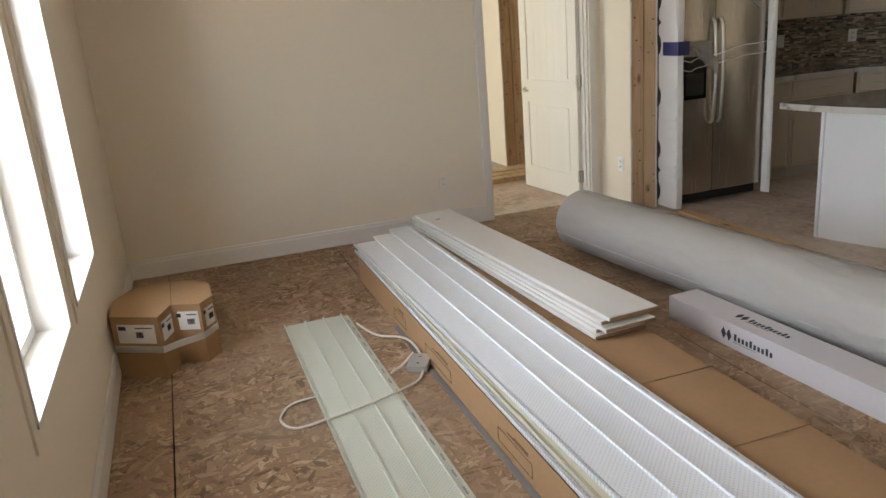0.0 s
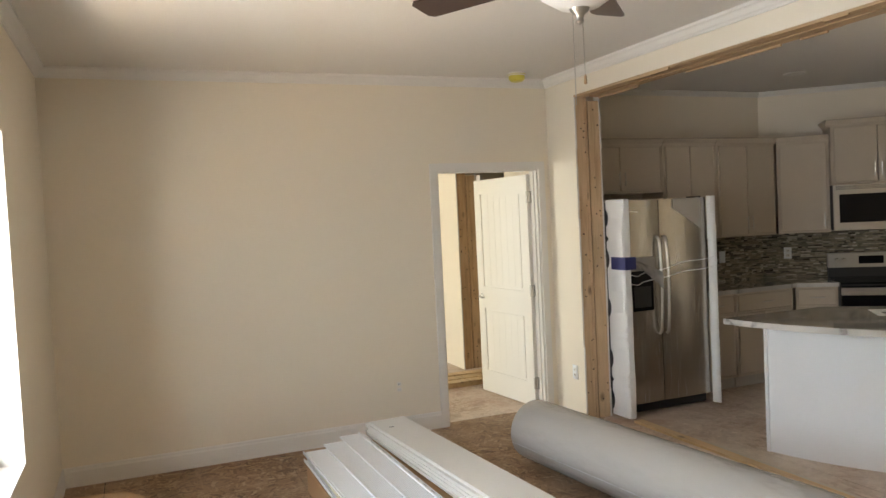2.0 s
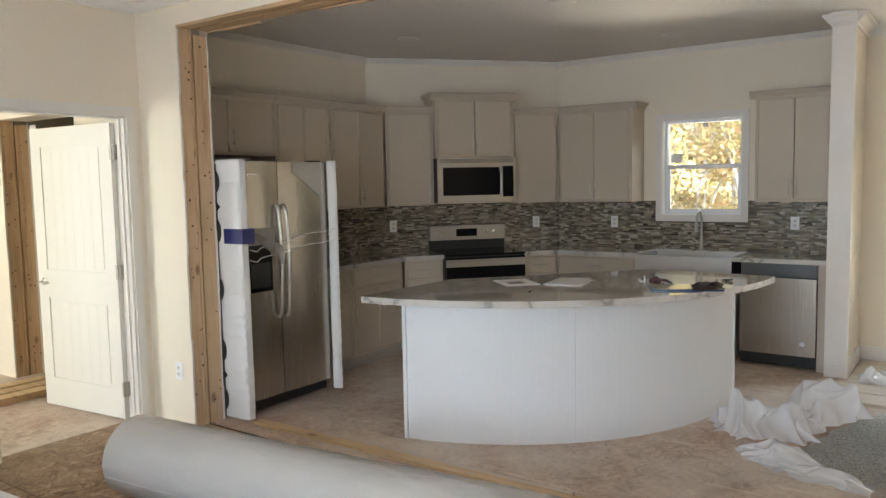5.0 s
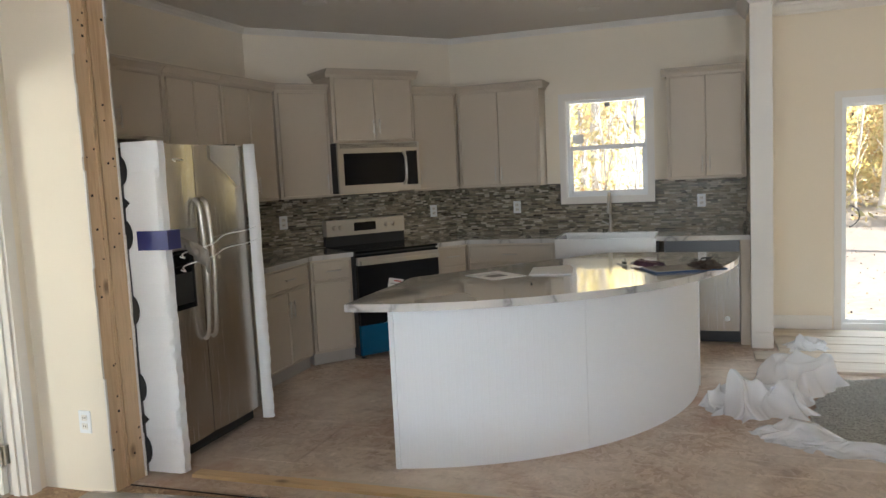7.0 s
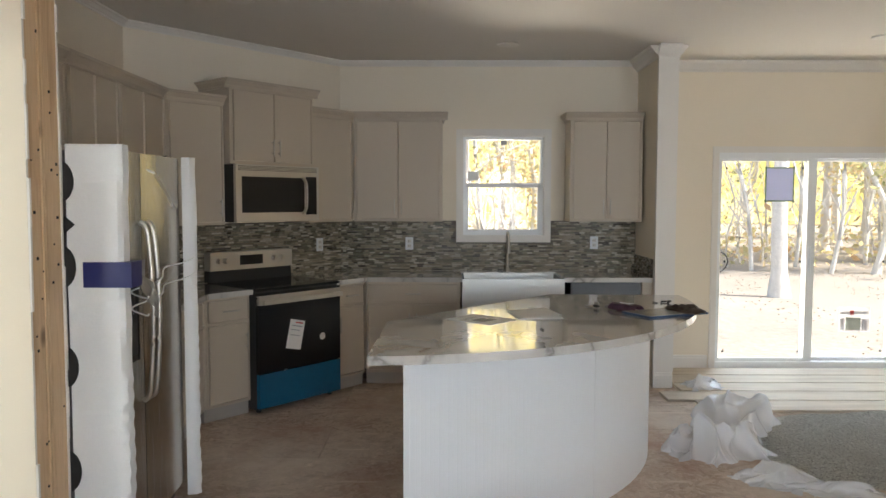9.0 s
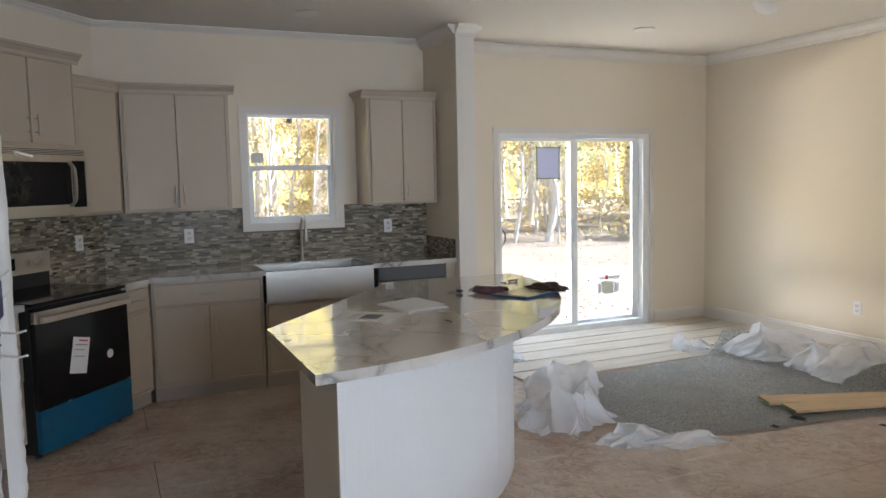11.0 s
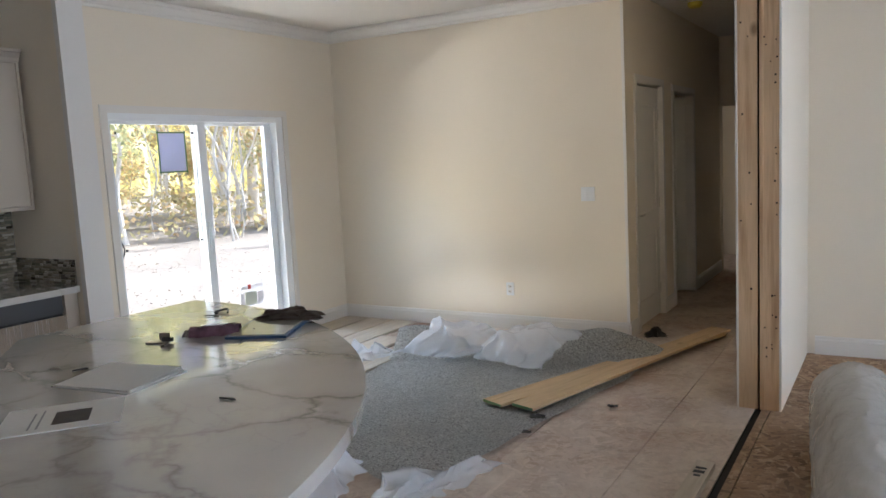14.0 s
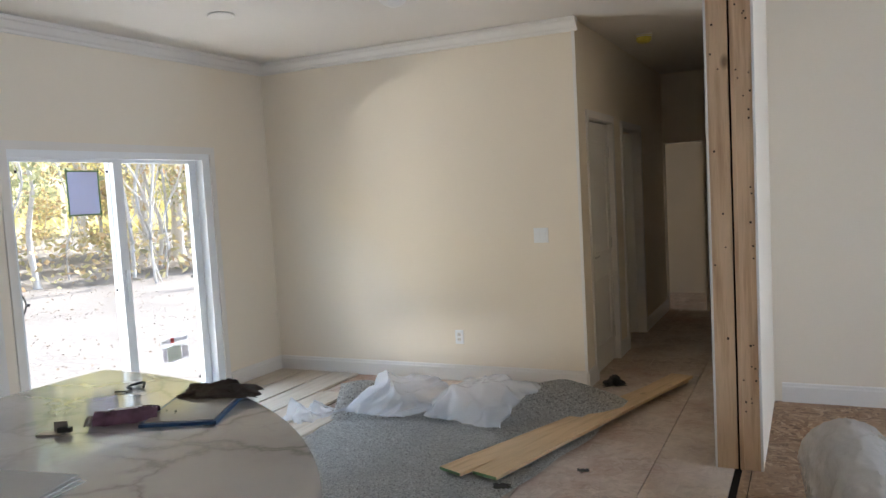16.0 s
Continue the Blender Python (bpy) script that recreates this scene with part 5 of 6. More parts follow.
front = arc3((4.455, 4.157), (5.00, 3.165), (6.26, 2.66), 60)
body = front + [(6.26, 3.28), (5.08, 4.157)]
part("body", prism([(x * 0.985 + 5.3 * 0.015, y * 0.985 + 3.5 * 0.015) for x, y in body], 0.0, 0.878), TRIM, isl)
seam = 25
for lo, hi in ((0, seam), (seam, 60)):
    line = []
    for i in range(lo, hi):
        (ax, ay), (bx2, by2) = front[i], front[i + 1]
        nx, ny = by2 - ay, ax - bx2
        ln = math.hypot(nx, ny)
        nx, ny = nx / ln, ny / ln
        for u, dep in ((0.0, 0.0036), (0.04, 0.004), (0.5, 0.004), (0.54, 0.0036), (0.58, 0.004), (0.96, 0.004)):
            line.append((ax + (bx2 - ax) * u + nx * dep, ay + (by2 - ay) * u + ny * dep))
    bm = bmesh.new()
    lows, highs = [[bm.verts.new((x, y, z)) for x, y in line] for z in (0.0, 0.877)]
    for k in range(len(line) - 1):
        bm.faces.new((lows[k], lows[k + 1], highs[k + 1], highs[k]))
    part("bead_panel", bm, BEAD, isl, "curved sheet of white beadboard")
sx, sy = front[seam]
part("seam_strip", boxes((sx - 0.0015, sx + 0.0015, sy - 0.006, sy + 0.006, 0, 0.875)), BEAD, isl, "thin joint between the sheets")
for p in (front[0], front[-1]):
    part("corner_strip", soft(boxes((p[0] - 0.012, p[0] + 0.010, p[1] - 0.014, p[1] + 0.012, 0, 0.876)), 0.003), BEAD, isl)
part("end_panel", soft(boxes((4.465, 5.07, 4.142, 4.163, 0.0, 0.877)), 0.003), TRIM, isl)
part("door", soft(boxes((5.075, 5.09, 4.07, 4.157, 0.12, 0.86)), 0.003), CAB, isl)
top = arc3((4.225, 4.305), (4.735, 3.065), (6.29, 2.395), 48)
solid("island_top", soft(prism(top + [(6.32, 3.27), (5.13, 4.29)], 0.879, 0.918), 0.013, 3), MARBLE, "white island top with dark grey marble veins", "worktop", smooth=True)


# ---- fixtures ----
def outlet(name, m, label, sockets=2, switch=False):
    o = thing(name, m, label, "switch" if switch else "outlet", "wall plates")
    w = 0.058 if sockets == 4 else 0.036
    part("plate", soft(boxes((-w, w, -0.007, 0, -0.058, 0.058)), 0.003), WALL if m.translation.x < M0 and m.translation.y > 5.8 else VINYL, o)
    if switch:
        for x in ((-0.023, 0.023) if sockets == 4 else (0,)):
            part("rocker", soft(boxes((x - 0.016, x + 0.016, -0.011, -0.006, -0.033, 0.033)), 0.003), VINYL, o)
    else:
        for z in (-0.022, 0.022):
            s = part("socket", soft(boxes((-0.017, 0.017, -0.010, -0.006, z - 0.015, z + 0.015)), 0.004), TRIM, o)
            part("slots", boxes((-0.008, -0.005, -0.0108, -0.0095, z - 0.005, z + 0.006), (0.005, 0.008, -0.0108, -0.0095, z - 0.005, z + 0.006)), BLACKP, s)
    return o


outlet("wall_outlet", pose(2.40, Y_N, 0.38), "cream wall outlet low on the living room wall")
outlet("wall_outlet", pose(M0, 5.61, 0.37, 0, 0, -90), "white wall outlet beside the bare studs")
outlet("wall_outlet", pose(6.245, Y_S, 0.37, 0, 0, 180), "white wall outlet low on the dining wall")
outlet("wall_outlet", pose(2.62, Y_S, 0.37, 0, 0, 180), "white wall outlet low on the living room end wall")
outlet("wall_switch", pose(5.495, Y_S, 1.20, 0, 0, 180), "white double rocker switch on the dining wall", 4, True)
for m in (slant(0.24, 1.165), slant(1.775, 1.165), east(4.315, 1.165), east(2.62, 1.175)):
    outlet("wall_outlet", m @ pose(0, -0.009, 0), "white wall outlet in the mosaic splashback")
outlet("wall_switch", north(6.0, 1.165) @ pose(0, -0.009, 0), "white switch in the mosaic splashback", 2, True)


def downlight(x, y, label, tilt=0.0):
    d = thing("recessed_light", pose(x, y, Z_C), label, "ceiling light", "recessed ceiling lights")
    part("trim_ring", lathe([(0.062, 0.0), (0.088, 0.0), (0.092, -0.006), (0.084, -0.012), (0.066, -0.010)], 28), TRIM, d, smooth=True)
    part("lens", lathe([(0, -0.003), (0.063, -0.003), (0.063, -0.008), (0, -0.010)], 24), SHADE, d, smooth=True)
    return d


for x, y in ((6.0, 5.28), (5.66, 3.66), (7.35, 3.48), (7.06, 0.62)):
    downlight(x, y, "flat white recessed ceiling light, switched off")
hole = thing("recessed_light", pose(5.84, 0.58, Z_C), "recessed ceiling light hanging loose from its hole", "ceiling light", "recessed ceiling lights")
# flat near-black disc paints the unlit depth of the open hole
part("hole", lathe([(0, -0.002), (0.075, -0.002), (0.075, -0.004), (0, -0.004)], 24), GAP, hole, "flat dark disc with the open hole's shade in its colour")
d = part("trim_ring", lathe([(0, 0.0), (0.088, 0.0), (0.092, -0.006), (0.07, -0.018), (0, -0.022)], 28), SHADE, hole, smooth=True)
d.matrix_local = pose(-0.03, -0.02, -0.055, 38, 12, 0)
part("wire", tube([(0.02, 0.02, 0), (0.0, 0.0, -0.03), (-0.02, -0.01, -0.05)], 0.005), BLACKP, hole)
for x, y, lab in ((3.42, 5.62, "smoke detector under a yellow dust cover near the doorway"), (4.85, -2.1, "smoke detector under a yellow dust cover in the hall")):
    s = thing("smoke_detector", pose(x, y, Z_C), lab, "smoke detector")
    part("base", lathe([(0, 0), (0.07, 0), (0.07, -0.022), (0.06, -0.03), (0, -0.03)], 24), TRIM, s, smooth=True)
    part("dust_cover", lathe([(0, -0.07), (0.045, -0.07), (0.062, -0.055), (0.066, -0.02), (0.072, -0.018), (0.072, -0.014), (0, -0.014)], 24), YELLOWP, s, "yellow plastic dust cover", True)

fan = thing("ceiling_fan", pose(1.93, 2.40, Z_C - 0.002), "ceiling fan with dark blades and a frosted bowl light", "ceiling fan")
part("canopy", lathe([(0, 0), (0.07, 0), (0.065, -0.035), (0.03, -0.06), (0, -0.06)], 24), NICKEL, fan, smooth=True)
part("downrod", lathe([(0, 0), (0.013, 0), (0.013, -0.18), (0, -0.18)], 12, (0, 0, -0.05)), NICKEL, fan)
part("motor", lathe([(0, -0.16), (0.06, -0.16), (0.11, -0.19), (0.115, -0.25), (0.08, -0.28), (0, -0.28)], 28), NICKEL, fan, "brushed nickel motor housing", True)
part("light_bowl", lathe([(0, -0.28), (0.13, -0.29), (0.15, -0.31), (0.13, -0.36), (0.07, -0.40), (0, -0.41)], 28), SHADE, fan, "frosted white glass bowl", True)
part("finial", lathe([(0, -0.40), (0.035, -0.402), (0.03, -0.415), (0.014, -0.428), (0.011, -0.44), (0.014, -0.45), (0, -0.46)], 20), NICKEL, fan, "brushed nickel finial", True)
for i in range(5):
    a = 47 + 72 * i
    bl = part("blade", soft(prism([(0.17, -0.05), (0.30, -0.062), (0.66, -0.068), (0.68, -0.05), (0.68, 0.05), (0.66, 0.068), (0.30, 0.062), (0.17, 0.05)], -0.004, 0.004), 0.002), BLADE, fan, "dark brown wooden blade")
    bl.matrix_local = pose(0, 0, -0.27, 0, 0, a) @ pose(0, 0, 0, 12, 0, 0)
    part("bracket", soft(boxes((0.09, 0.22, -0.02, 0.02, 0.004, 0.010)), 0.003), NICKEL, bl)
part("pull_chain", tube([(0.01, 0.0, -0.41), (0.012, 0, -0.62)], 0.0015, 5), NICKEL, fan)
part("pull_chain", tube([(-0.02, 0.01, -0.41), (-0.021, 0.01, -0.72)], 0.0015, 5), NICKEL, fan)
part("pull_bob", lathe([(0, 0), (0.006, 0.005), (0.004, 0.03), (0, 0.035)], 10, (0.012, 0, -0.655)), STUD, fan)
for ob in fan.children:
    if ob.name.split(".")[0] not in ("canopy", "downrod"):
        ob.location.z -= 0.045


# ---- things on the living room floor ----
def soffit(name, m, length, mat, label, faces=3, ragged=(0, 0, 0), face_w=0.097):
    """A ribbed vinyl soffit panel lying face up along local y."""
    s = thing(name, m, label, "panel", "vinyl soffit panels")
    for i in range(faces):
        a = i * (face_w + 0.008)
        part("face", soft(boxes((a, a + face_w, 0, length + ragged[i], 0.0, 0.010)), 0.002), mat, s)
        part("rib", soft(boxes((a + face_w - 0.001, a + face_w + 0.009, 0, length + ragged[i], 0.0, 0.020)), 0.004), mat, s)
    part("lip", soft(boxes((-0.02, 0.0, 0, length + ragged[0], 0.0, 0.004), (-0.02, -0.014, 0, length + ragged[0], 0.0, 0.018)), 0.0015), mat, s)
    w = faces * (face_w + 0.008)
    bm = boxes((w, w + 0.035, 0, length + ragged[-1], 0.0, 0.003))
    part("nail_flange", bm, mat, s)
    slot = None
    for i in range(int(length / 0.12)):
        if slot is None:
            slot = part("slot", boxes((w + 0.014, w + 0.022, 0, 0.05, 0.003, 0.0045)), GREYBAR, s)
            slot.location.y = 0.03
        else:
            ob = new("slot", slot.data)
            ob.parent = s
            ob.location.y = 0.03 + 0.12 * i
    return s


soffit("soffit_panel", pose(0.905, 1.0, 0.004, 0, 0, 0.4), 3.40, SOFFIT_G, "pale green-white ribbed soffit panel on the floor")
BX0, BX1, BY0, BY1, BH = 1.455, 2.40, 0.9, 5.0, 0.165
cb = thing("flat_carton", pose(0, 0, 0), "long brown cardboard carton lying flat on the floor", "carton")
bm = bmesh.new()
nx, ny = 8, 40
grid = [[bm.verts.new((BX0 + (BX1 - BX0) * i / nx, BY0 + (BY1 - BY0) * j / ny, BH + 0.006 * noise.noise((i * 0.5, j * 0.35, 2)) - (0.02 if i == nx else 0))) for j in range(ny + 1)] for i in range(nx + 1)]
for i in range(nx):
    for j in range(ny):
        bm.faces.new((grid[i][j], grid[i + 1][j], grid[i + 1][j + 1], grid[i][j + 1]))
edge = bmesh.ops.extrude_edge_only(bm, edges=[e for e in bm.edges if e.is_boundary])
for v in edge["geom"]:
    if isinstance(v, bmesh.types.BMVert):
        v.co.z = 0.0
part("box", bm, KRAFT, cb, smooth=True)
part("flap", soft(boxes((BX1 - 0.01, BX1 + 0.14, BY0, BY1 - 0.6, 0.02, 0.026)), 0.002), KRAFT_D, cb, "folded darker flap")
for y in (2.62, 2.1, 3.4):
    part("crease", boxes((BX0 + 0.50, BX1 - 0.02, y, y + 0.004, BH + 0.0045, BH + 0.0075)), KRAFT_D, cb)
FAINT = plain("faint_print", (0.15, 0.095, 0.055), 0.8)
for y, w in ((1.75, 0.34), (2.42, 0.30), (3.25, 0.36), (3.95, 0.22)):
    part("print_outline", boxes(*[(BX0 - 0.002, BX0, *d) for d in ((y, y + w, 0.030, 0.032), (y, y + w, 0.088, 0.090), (y, y + 0.002, 0.030, 0.090), (y + w - 0.002, y + w, 0.030, 0.090))]), FAINT, cb, "faint printed frame")
    part("print_outline", boxes(*[(BX0 - 0.002, BX0, y + 0.03, y + w * k, z, z + 0.004) for k, z in ((0.7, 0.105), (0.5, 0.114))]), FAINT, cb, "faint printed lines")
part("plastic_lip", soft(boxes((BX0 - 0.032, BX0 - 0.004, BY0, 4.1, 0.0, 0.004)), 0.001), film_sheet("lip_film", 0.55, (0.6, 0.6, 0.6)), cb, "strip of clear plastic under the carton")
for dx, dz, m in ((0.0, 0.0, SOFFIT), (0.022, 0.013, CREAM)):
    soffit("soffit_panel", pose(BX0 + 0.02 + dx, 0.6, BH + 0.008 + dz, 0, 0, 0.0), 4.48, m, "white ribbed soffit panel under others on the carton" if m is SOFFIT else "cream-edged ribbed soffit panel under others on the carton")
soffit("soffit_panel", pose(1.572, 0.3, BH + 0.032, 0, 0, 1.0), 4.97, SOFFIT, "white perforated soffit panel on top of the stack", 3, (-0.11, 0.0, 0.12), 0.137)
rnd = random.Random(5)
for i in range(5):
    bsh = thing("shelf_board", pose(2.165 + rnd.uniform(-0.008, 0.008) - 0.017 * (4 - i), 3.07 + (0.0, 0.03, -0.03, 0.022, 0.0)[i], BH + 0.008 + 0.0185 * i, 0, 0, 4.0 - 0.33 * (4 - i) + rnd.uniform(-0.12, 0.12)), "white laminated chipboard shelf board in a stack on the carton", "board", "stack of shelf boards")
    w, L = 0.27, 2.38
    part("core", boxes((0.001, w - 0.001, -0.002, L, 0.001, 0.0155)), CHIP, bsh, "raw chipboard ends")
    part("laminate", soft(boxes((0, w, 0.003, L - 0.003, 0.0155, 0.0175)), 0.001), LAMI, bsh)
    part("laminate", boxes((-0.002, 0.001, 0.003, L - 0.003, 0.0, 0.0172)), LAMI, bsh)
solid("pencil_mark", boxes((2.09, 2.12, 5.22, 5.235, BH + 0.0997, BH + 0.1005)), PRINT, "small dark mark on the top board", "mark")

# carton with printed sign, drawn as plain bars
sc = thing("long_carton", pose(2.845, 2.14, 0, 0, 0, 3.0), "long white cardboard carton with black print", "carton")
part("box", soft(boxes((0, 0.185, 0, 1.33, 0, 0.125)), 0.004), CARTON, sc)
part("end_face", boxes((0.004, 0.181, -0.002, 0, 0.004, 0.12)), KRAFT, sc, "raw cardboard end")
def print_bar(face, y0, y1, a0, a1):
    d = (-0.0015, 0.0, y0, y1, a0, a1) if face == "side" else (a0 + 0.035, a1 + 0.035, y0, y1, 0.125, 0.1265)
    part("print_bar", boxes(d), PRINT, sc, "black printed bar")


for face in ("side", "top"):
    for k in range(10):
        print_bar(face, 0.62 + 0.0245 * k, 0.634 + 0.0245 * k, 0.046, (0.080 if k in (9, 5, 1) else 0.070))
    print_bar(face, 0.72, 0.86, 0.036, 0.0375)
    for s in (0, 1):
        c = (0.925 - 0.036 * s, 0.062)
        bm = bmesh.new()
        ring = [(c[0] + 0.018 * u, c[1] + 0.030 * v) for u, v in ((-0.9, -0.1), (0.0, -1), (0.9, 0.1), (0.0, 1))]
        lay = [[bm.verts.new((x, y, a) if face == "side" else (a + 0.035, y, x)) for y, a in ring] for x in ((-0.0015, 0.0) if face == "side" else (0.125, 0.1265))]
        bm.faces.new(lay[0])
        bm.faces.new(lay[1])
        for q in range(4):
            bm.faces.new((lay[0][q], lay[0][(q + 1) % 4], lay[1][(q + 1) % 4], lay[1][q]))
        part("print_mark", bm, PRINT, sc, "black printed leaf shape")

# vinyl flooring roll in plastic
RA, RB, RR = Vector((3.025, 4.86, 0)), Vector((3.465, 0.64, 0)), 0.2015
ax = (RB - RA)
rl = thing("flooring_roll", Matrix.Translation(RA + Vector((0, 0, RR))) @ ax.to_track_quat("Z", "Y").to_matrix().to_4x4(), "thick grey roll of sheet flooring wrapped in clear plastic", "roll")
bm = bmesh.new()
n, steps, L = 40, 48, ax.length
rings = []
for i in range(n + 1):
    ring = []
    for k in range(steps):
        a = 2 * math.pi * k / steps
        r = RR * (1 + 0.012 * noise.noise((math.cos(a) * 1.5, math.sin(a) * 1.5, i * 0.15))) - (0.012 if i in (0, n) else 0)
        ring.append(bm.verts.new((r * math.cos(a), r * math.sin(a), L * i / n)))
    rings.append(ring)
for a, b in zip(rings, rings[1:]):
    for k in range(steps):
        bm.faces.new((a[k], a[(k + 1) % steps], b[(k + 1) % steps], b[k]))
bm.faces.new(rings[0][::-1])
bm.faces.new(rings[-1])
part("sheet", bm, ROLLM, rl, smooth=True)
bm = bmesh.new()
rings = []
NA, NL = 96, 260
for i in range(NL):
    t = i / (NL - 1)
    grow = 0.25 + 0.75 * max(0, min(1, (t - 0.25) * 2.5))
    ring = []
    for k in range(NA):
        a = 2 * math.pi * k / NA
        ca, sa = math.cos(a), math.sin(a)
        fold = max(0, 0.22 - abs(noise.noise((ca * 2.2 + t * 5, sa * 2.2 - t * 4, t * 16)))) * 0.034
        fine = max(0, 0.18 - abs(noise.noise((ca * 5 - t * 9, sa * 5 + t * 7, t * 34 + 5)))) * 0.022
        r = RR + 0.004 + (fold + fine) * grow
        ring.append(bm.verts.new((r * ca, r * sa, 0.02 + (L - 0.02) * t)))
    rings.append(ring)
for a, b in zip(rings, rings[1:]):
    for k in range(NA):
        bm.faces.new((a[k], a[(k + 1) % NA], b[(k + 1) % NA], b[k]))
part("wrap", bm, ROLLW, rl, "crinkled clear plastic wrap", True)
inv = rl.matrix_world.inverted()
side = Vector((-math.cos(0.25), 0, -math.sin(0.25))) * (RR + 0.004)
mid = RA + Vector((0, 0, RR)) + side
part("seam", tube([inv @ (mid + ax * (0.01 + 0.098 * k)) for k in range(11)], 0.0035, 6), GREYBAR, rl, "lengthwise seam of the sheet")
part("core", lathe([(0.0, 0), (0.05, 0), (0.05, -0.006), (0, -0.006)], 20, (0, 0, 0.004)), KRAFT, rl)

# six-sided cartons strapped together
hexes = thing("strapped_cartons", pose(0, 0, 0), "two brown six-sided cartons strapped together, with labels", "carton")
outline = [(0.005, 4.19), (0.232, 4.055), (0.295, 4.215), (0.435, 4.15), (0.505, 4.25), (0.50, 4.46), (0.40, 4.60), (0.24, 4.63), (0.09, 4.60), (0.01, 4.45)]
HZ = 0.325
part("box", soft(prism(outline, 0.0, HZ), 0.004), KRAFT, hexes)
part("lid_seam", boxes((0.296, 0.302, 4.22, 4.60, HZ, HZ + 0.002)), KRAFT_D, hexes)
for p, q, s in ((0, 1, 1), (1, 2, 0.8), (2, 3, 0.9), (3, 4, 0.8)):
    a, b = Vector(outline[p]), Vector(outline[q])
    d = (b - a).normalized()
    lab = part("label", boxes((0.03, (b - a).length * 0.9, -0.0025, 0, 0.185, 0.285)), PAPER, hexes, "white printed label")
    lab.matrix_local = pose(a.x, a.y, 0, 0, 0, math.degrees(math.atan2(d.y, d.x)))
    ll = (b - a).length
    part("print_bars", boxes(*[(ll * 0.5 + 0.004 * k, ll * 0.5 + 0.004 * k + 0.0022, -0.004, -0.0025, 0.215, 0.245) for k in range(10)], (ll * 0.5, ll * 0.85, -0.004, -0.0025, 0.265, 0.27), (ll * 0.15, ll * 0.3, -0.004, -0.0025, 0.255, 0.275)), PRINT, lab)
hull = [(0.001, 4.188), (0.234, 4.049), (0.300, 4.09), (0.437, 4.142), (0.511, 4.25), (0.505, 4.465), (0.40, 4.606), (0.24, 4.636), (0.085, 4.606), (0.004, 4.452)]
bm = bmesh.new()
lo, hi = [[bm.verts.new((x, y, z)) for x, y in hull] for z in (0.135, 0.172)]
for k in range(len(hull)):
    j = (k + 1) % len(hull)
    bm.faces.new((lo[k], lo[j], hi[j], hi[k]))
bmesh.ops.solidify(bm, geom=bm.faces[:], thickness=0.002)
part("strap", bm, STRAPW, hexes, "wide white plastic strap")

# loose clear tape hanging on the refrigerator
bm = bmesh.new()
g = [[bm.verts.new((4.235 + 0.26 * i / 12, 5.262 + 0.03 * noise.noise((i * 0.5, j * 0.5, 3)), 1.27 - 0.17 * (i / 12) + (0.02 + 0.05 * i / 12) * (j / 5 - 0.5) * 2 + 0.03 * noise.noise((i * 0.4, 0, 8)))) for j in range(6)] for i in range(13)]
for i in range(12):
    for j in range(5):
        bm.faces.new((g[i][j], g[i + 1][j], g[i + 1][j + 1], g[i][j + 1]))
solid("tape_flap", bm, film_sheet("clear_tape", 0.45, (0.50, 0.48, 0.45)), "crumpled strip of clear packing tape on the refrigerator", "tape", smooth=True)

# cable and box plate
solid("loose_cable", tube(curve_points([(1.25, 4.25, 0.006), (1.30, 4.0, 0.02), (1.42, 3.85, 0.03), (1.43, 3.62, 0.02), (1.36, 3.42, 0.008), (1.22, 3.30, 0.03), (1.05, 3.24, 0.032), (0.90, 3.22, 0.022), (0.74, 3.22, 0.01), (0.69, 3.33, 0.008), (0.76, 3.45, 0.008), (0.90, 3.47, 0.006)], 8), 0.006, 8), CABLE, "loop of white electrical cable across the soffit panel", "cable", smooth=True)
solid("loose_cable", tube(curve_points([(1.40, 3.66, 0.03), (1.33, 3.60, 0.01), (1.25, 3.54, 0.006)], 6), 0.006, 8), CABLE, "short tail of white electrical cable", "cable", smooth=True)
bxp = thing("junction_plate", pose(1.40, 3.56, 0.003, 0, 0, 62), "galvanised junction box plate tied to the cable", "electrical plate")
part("plate", soft(boxes((-0.075, 0.075, -0.05, 0.05, 0, 0.03)), 0.006), plain("galvanised", (0.52, 0.53, 0.54), 0.4, 0.6), bxp)
part("screw_holes", boxes((-0.04, -0.03, -0.005, 0.005, 0.03, 0.031), (0.03, 0.04, -0.005, 0.005, 0.03, 0.031)), GAP, bxp)

# strips and boards on the floor
for k, (x, y0, y1, w, h, mat) in enumerate(((4.02, 1.30, 2.35, 0.085, 0.035, PLANK_PALE), (4.11, 2.5, 5.2, 0.075, 0.02, PLANK_Y), (4.19, 2.9, 4.6, 0.04, 0.012, PLANK_PALE))):
    solid("floor_batten", soft(boxes((x, x + w, y0, y1, 0.001, h)), 0.003), mat, "pale timber batten along the floor joint", "timber")
solid("batten_stamp", boxes((4.04, 4.09, 1.38, 1.40, 0.0352, 0.036), (4.04, 4.09, 1.42, 1.45, 0.0352, 0.036), (4.05, 4.08, 1.47, 1.49, 0.0352, 0.036)), PRINT, "dark stamped mark on the batten", "mark")
for m, L, w in ((pose(5.418, 0.933, 0.032, 0, 0, 158.5), 2.42, 0.165), (pose(5.21, 0.936, 0.034, 0.55, 0, 163.0), 2.4, 0.168)):
    bd = thing("loose_board", m, "long pine board with a green end lying across the carpet", "board", "loose pine boards")
    part("plank", soft(boxes((-w / 2, w / 2, 0, L, 0, 0.018)), 0.003), PLANK_Y, bd)
    part("painted_end", boxes((-w / 2 + 0.002, w / 2 - 0.002, -0.001, 0.001, 0.001, 0.017)), GREENBAR, bd, "green painted end")
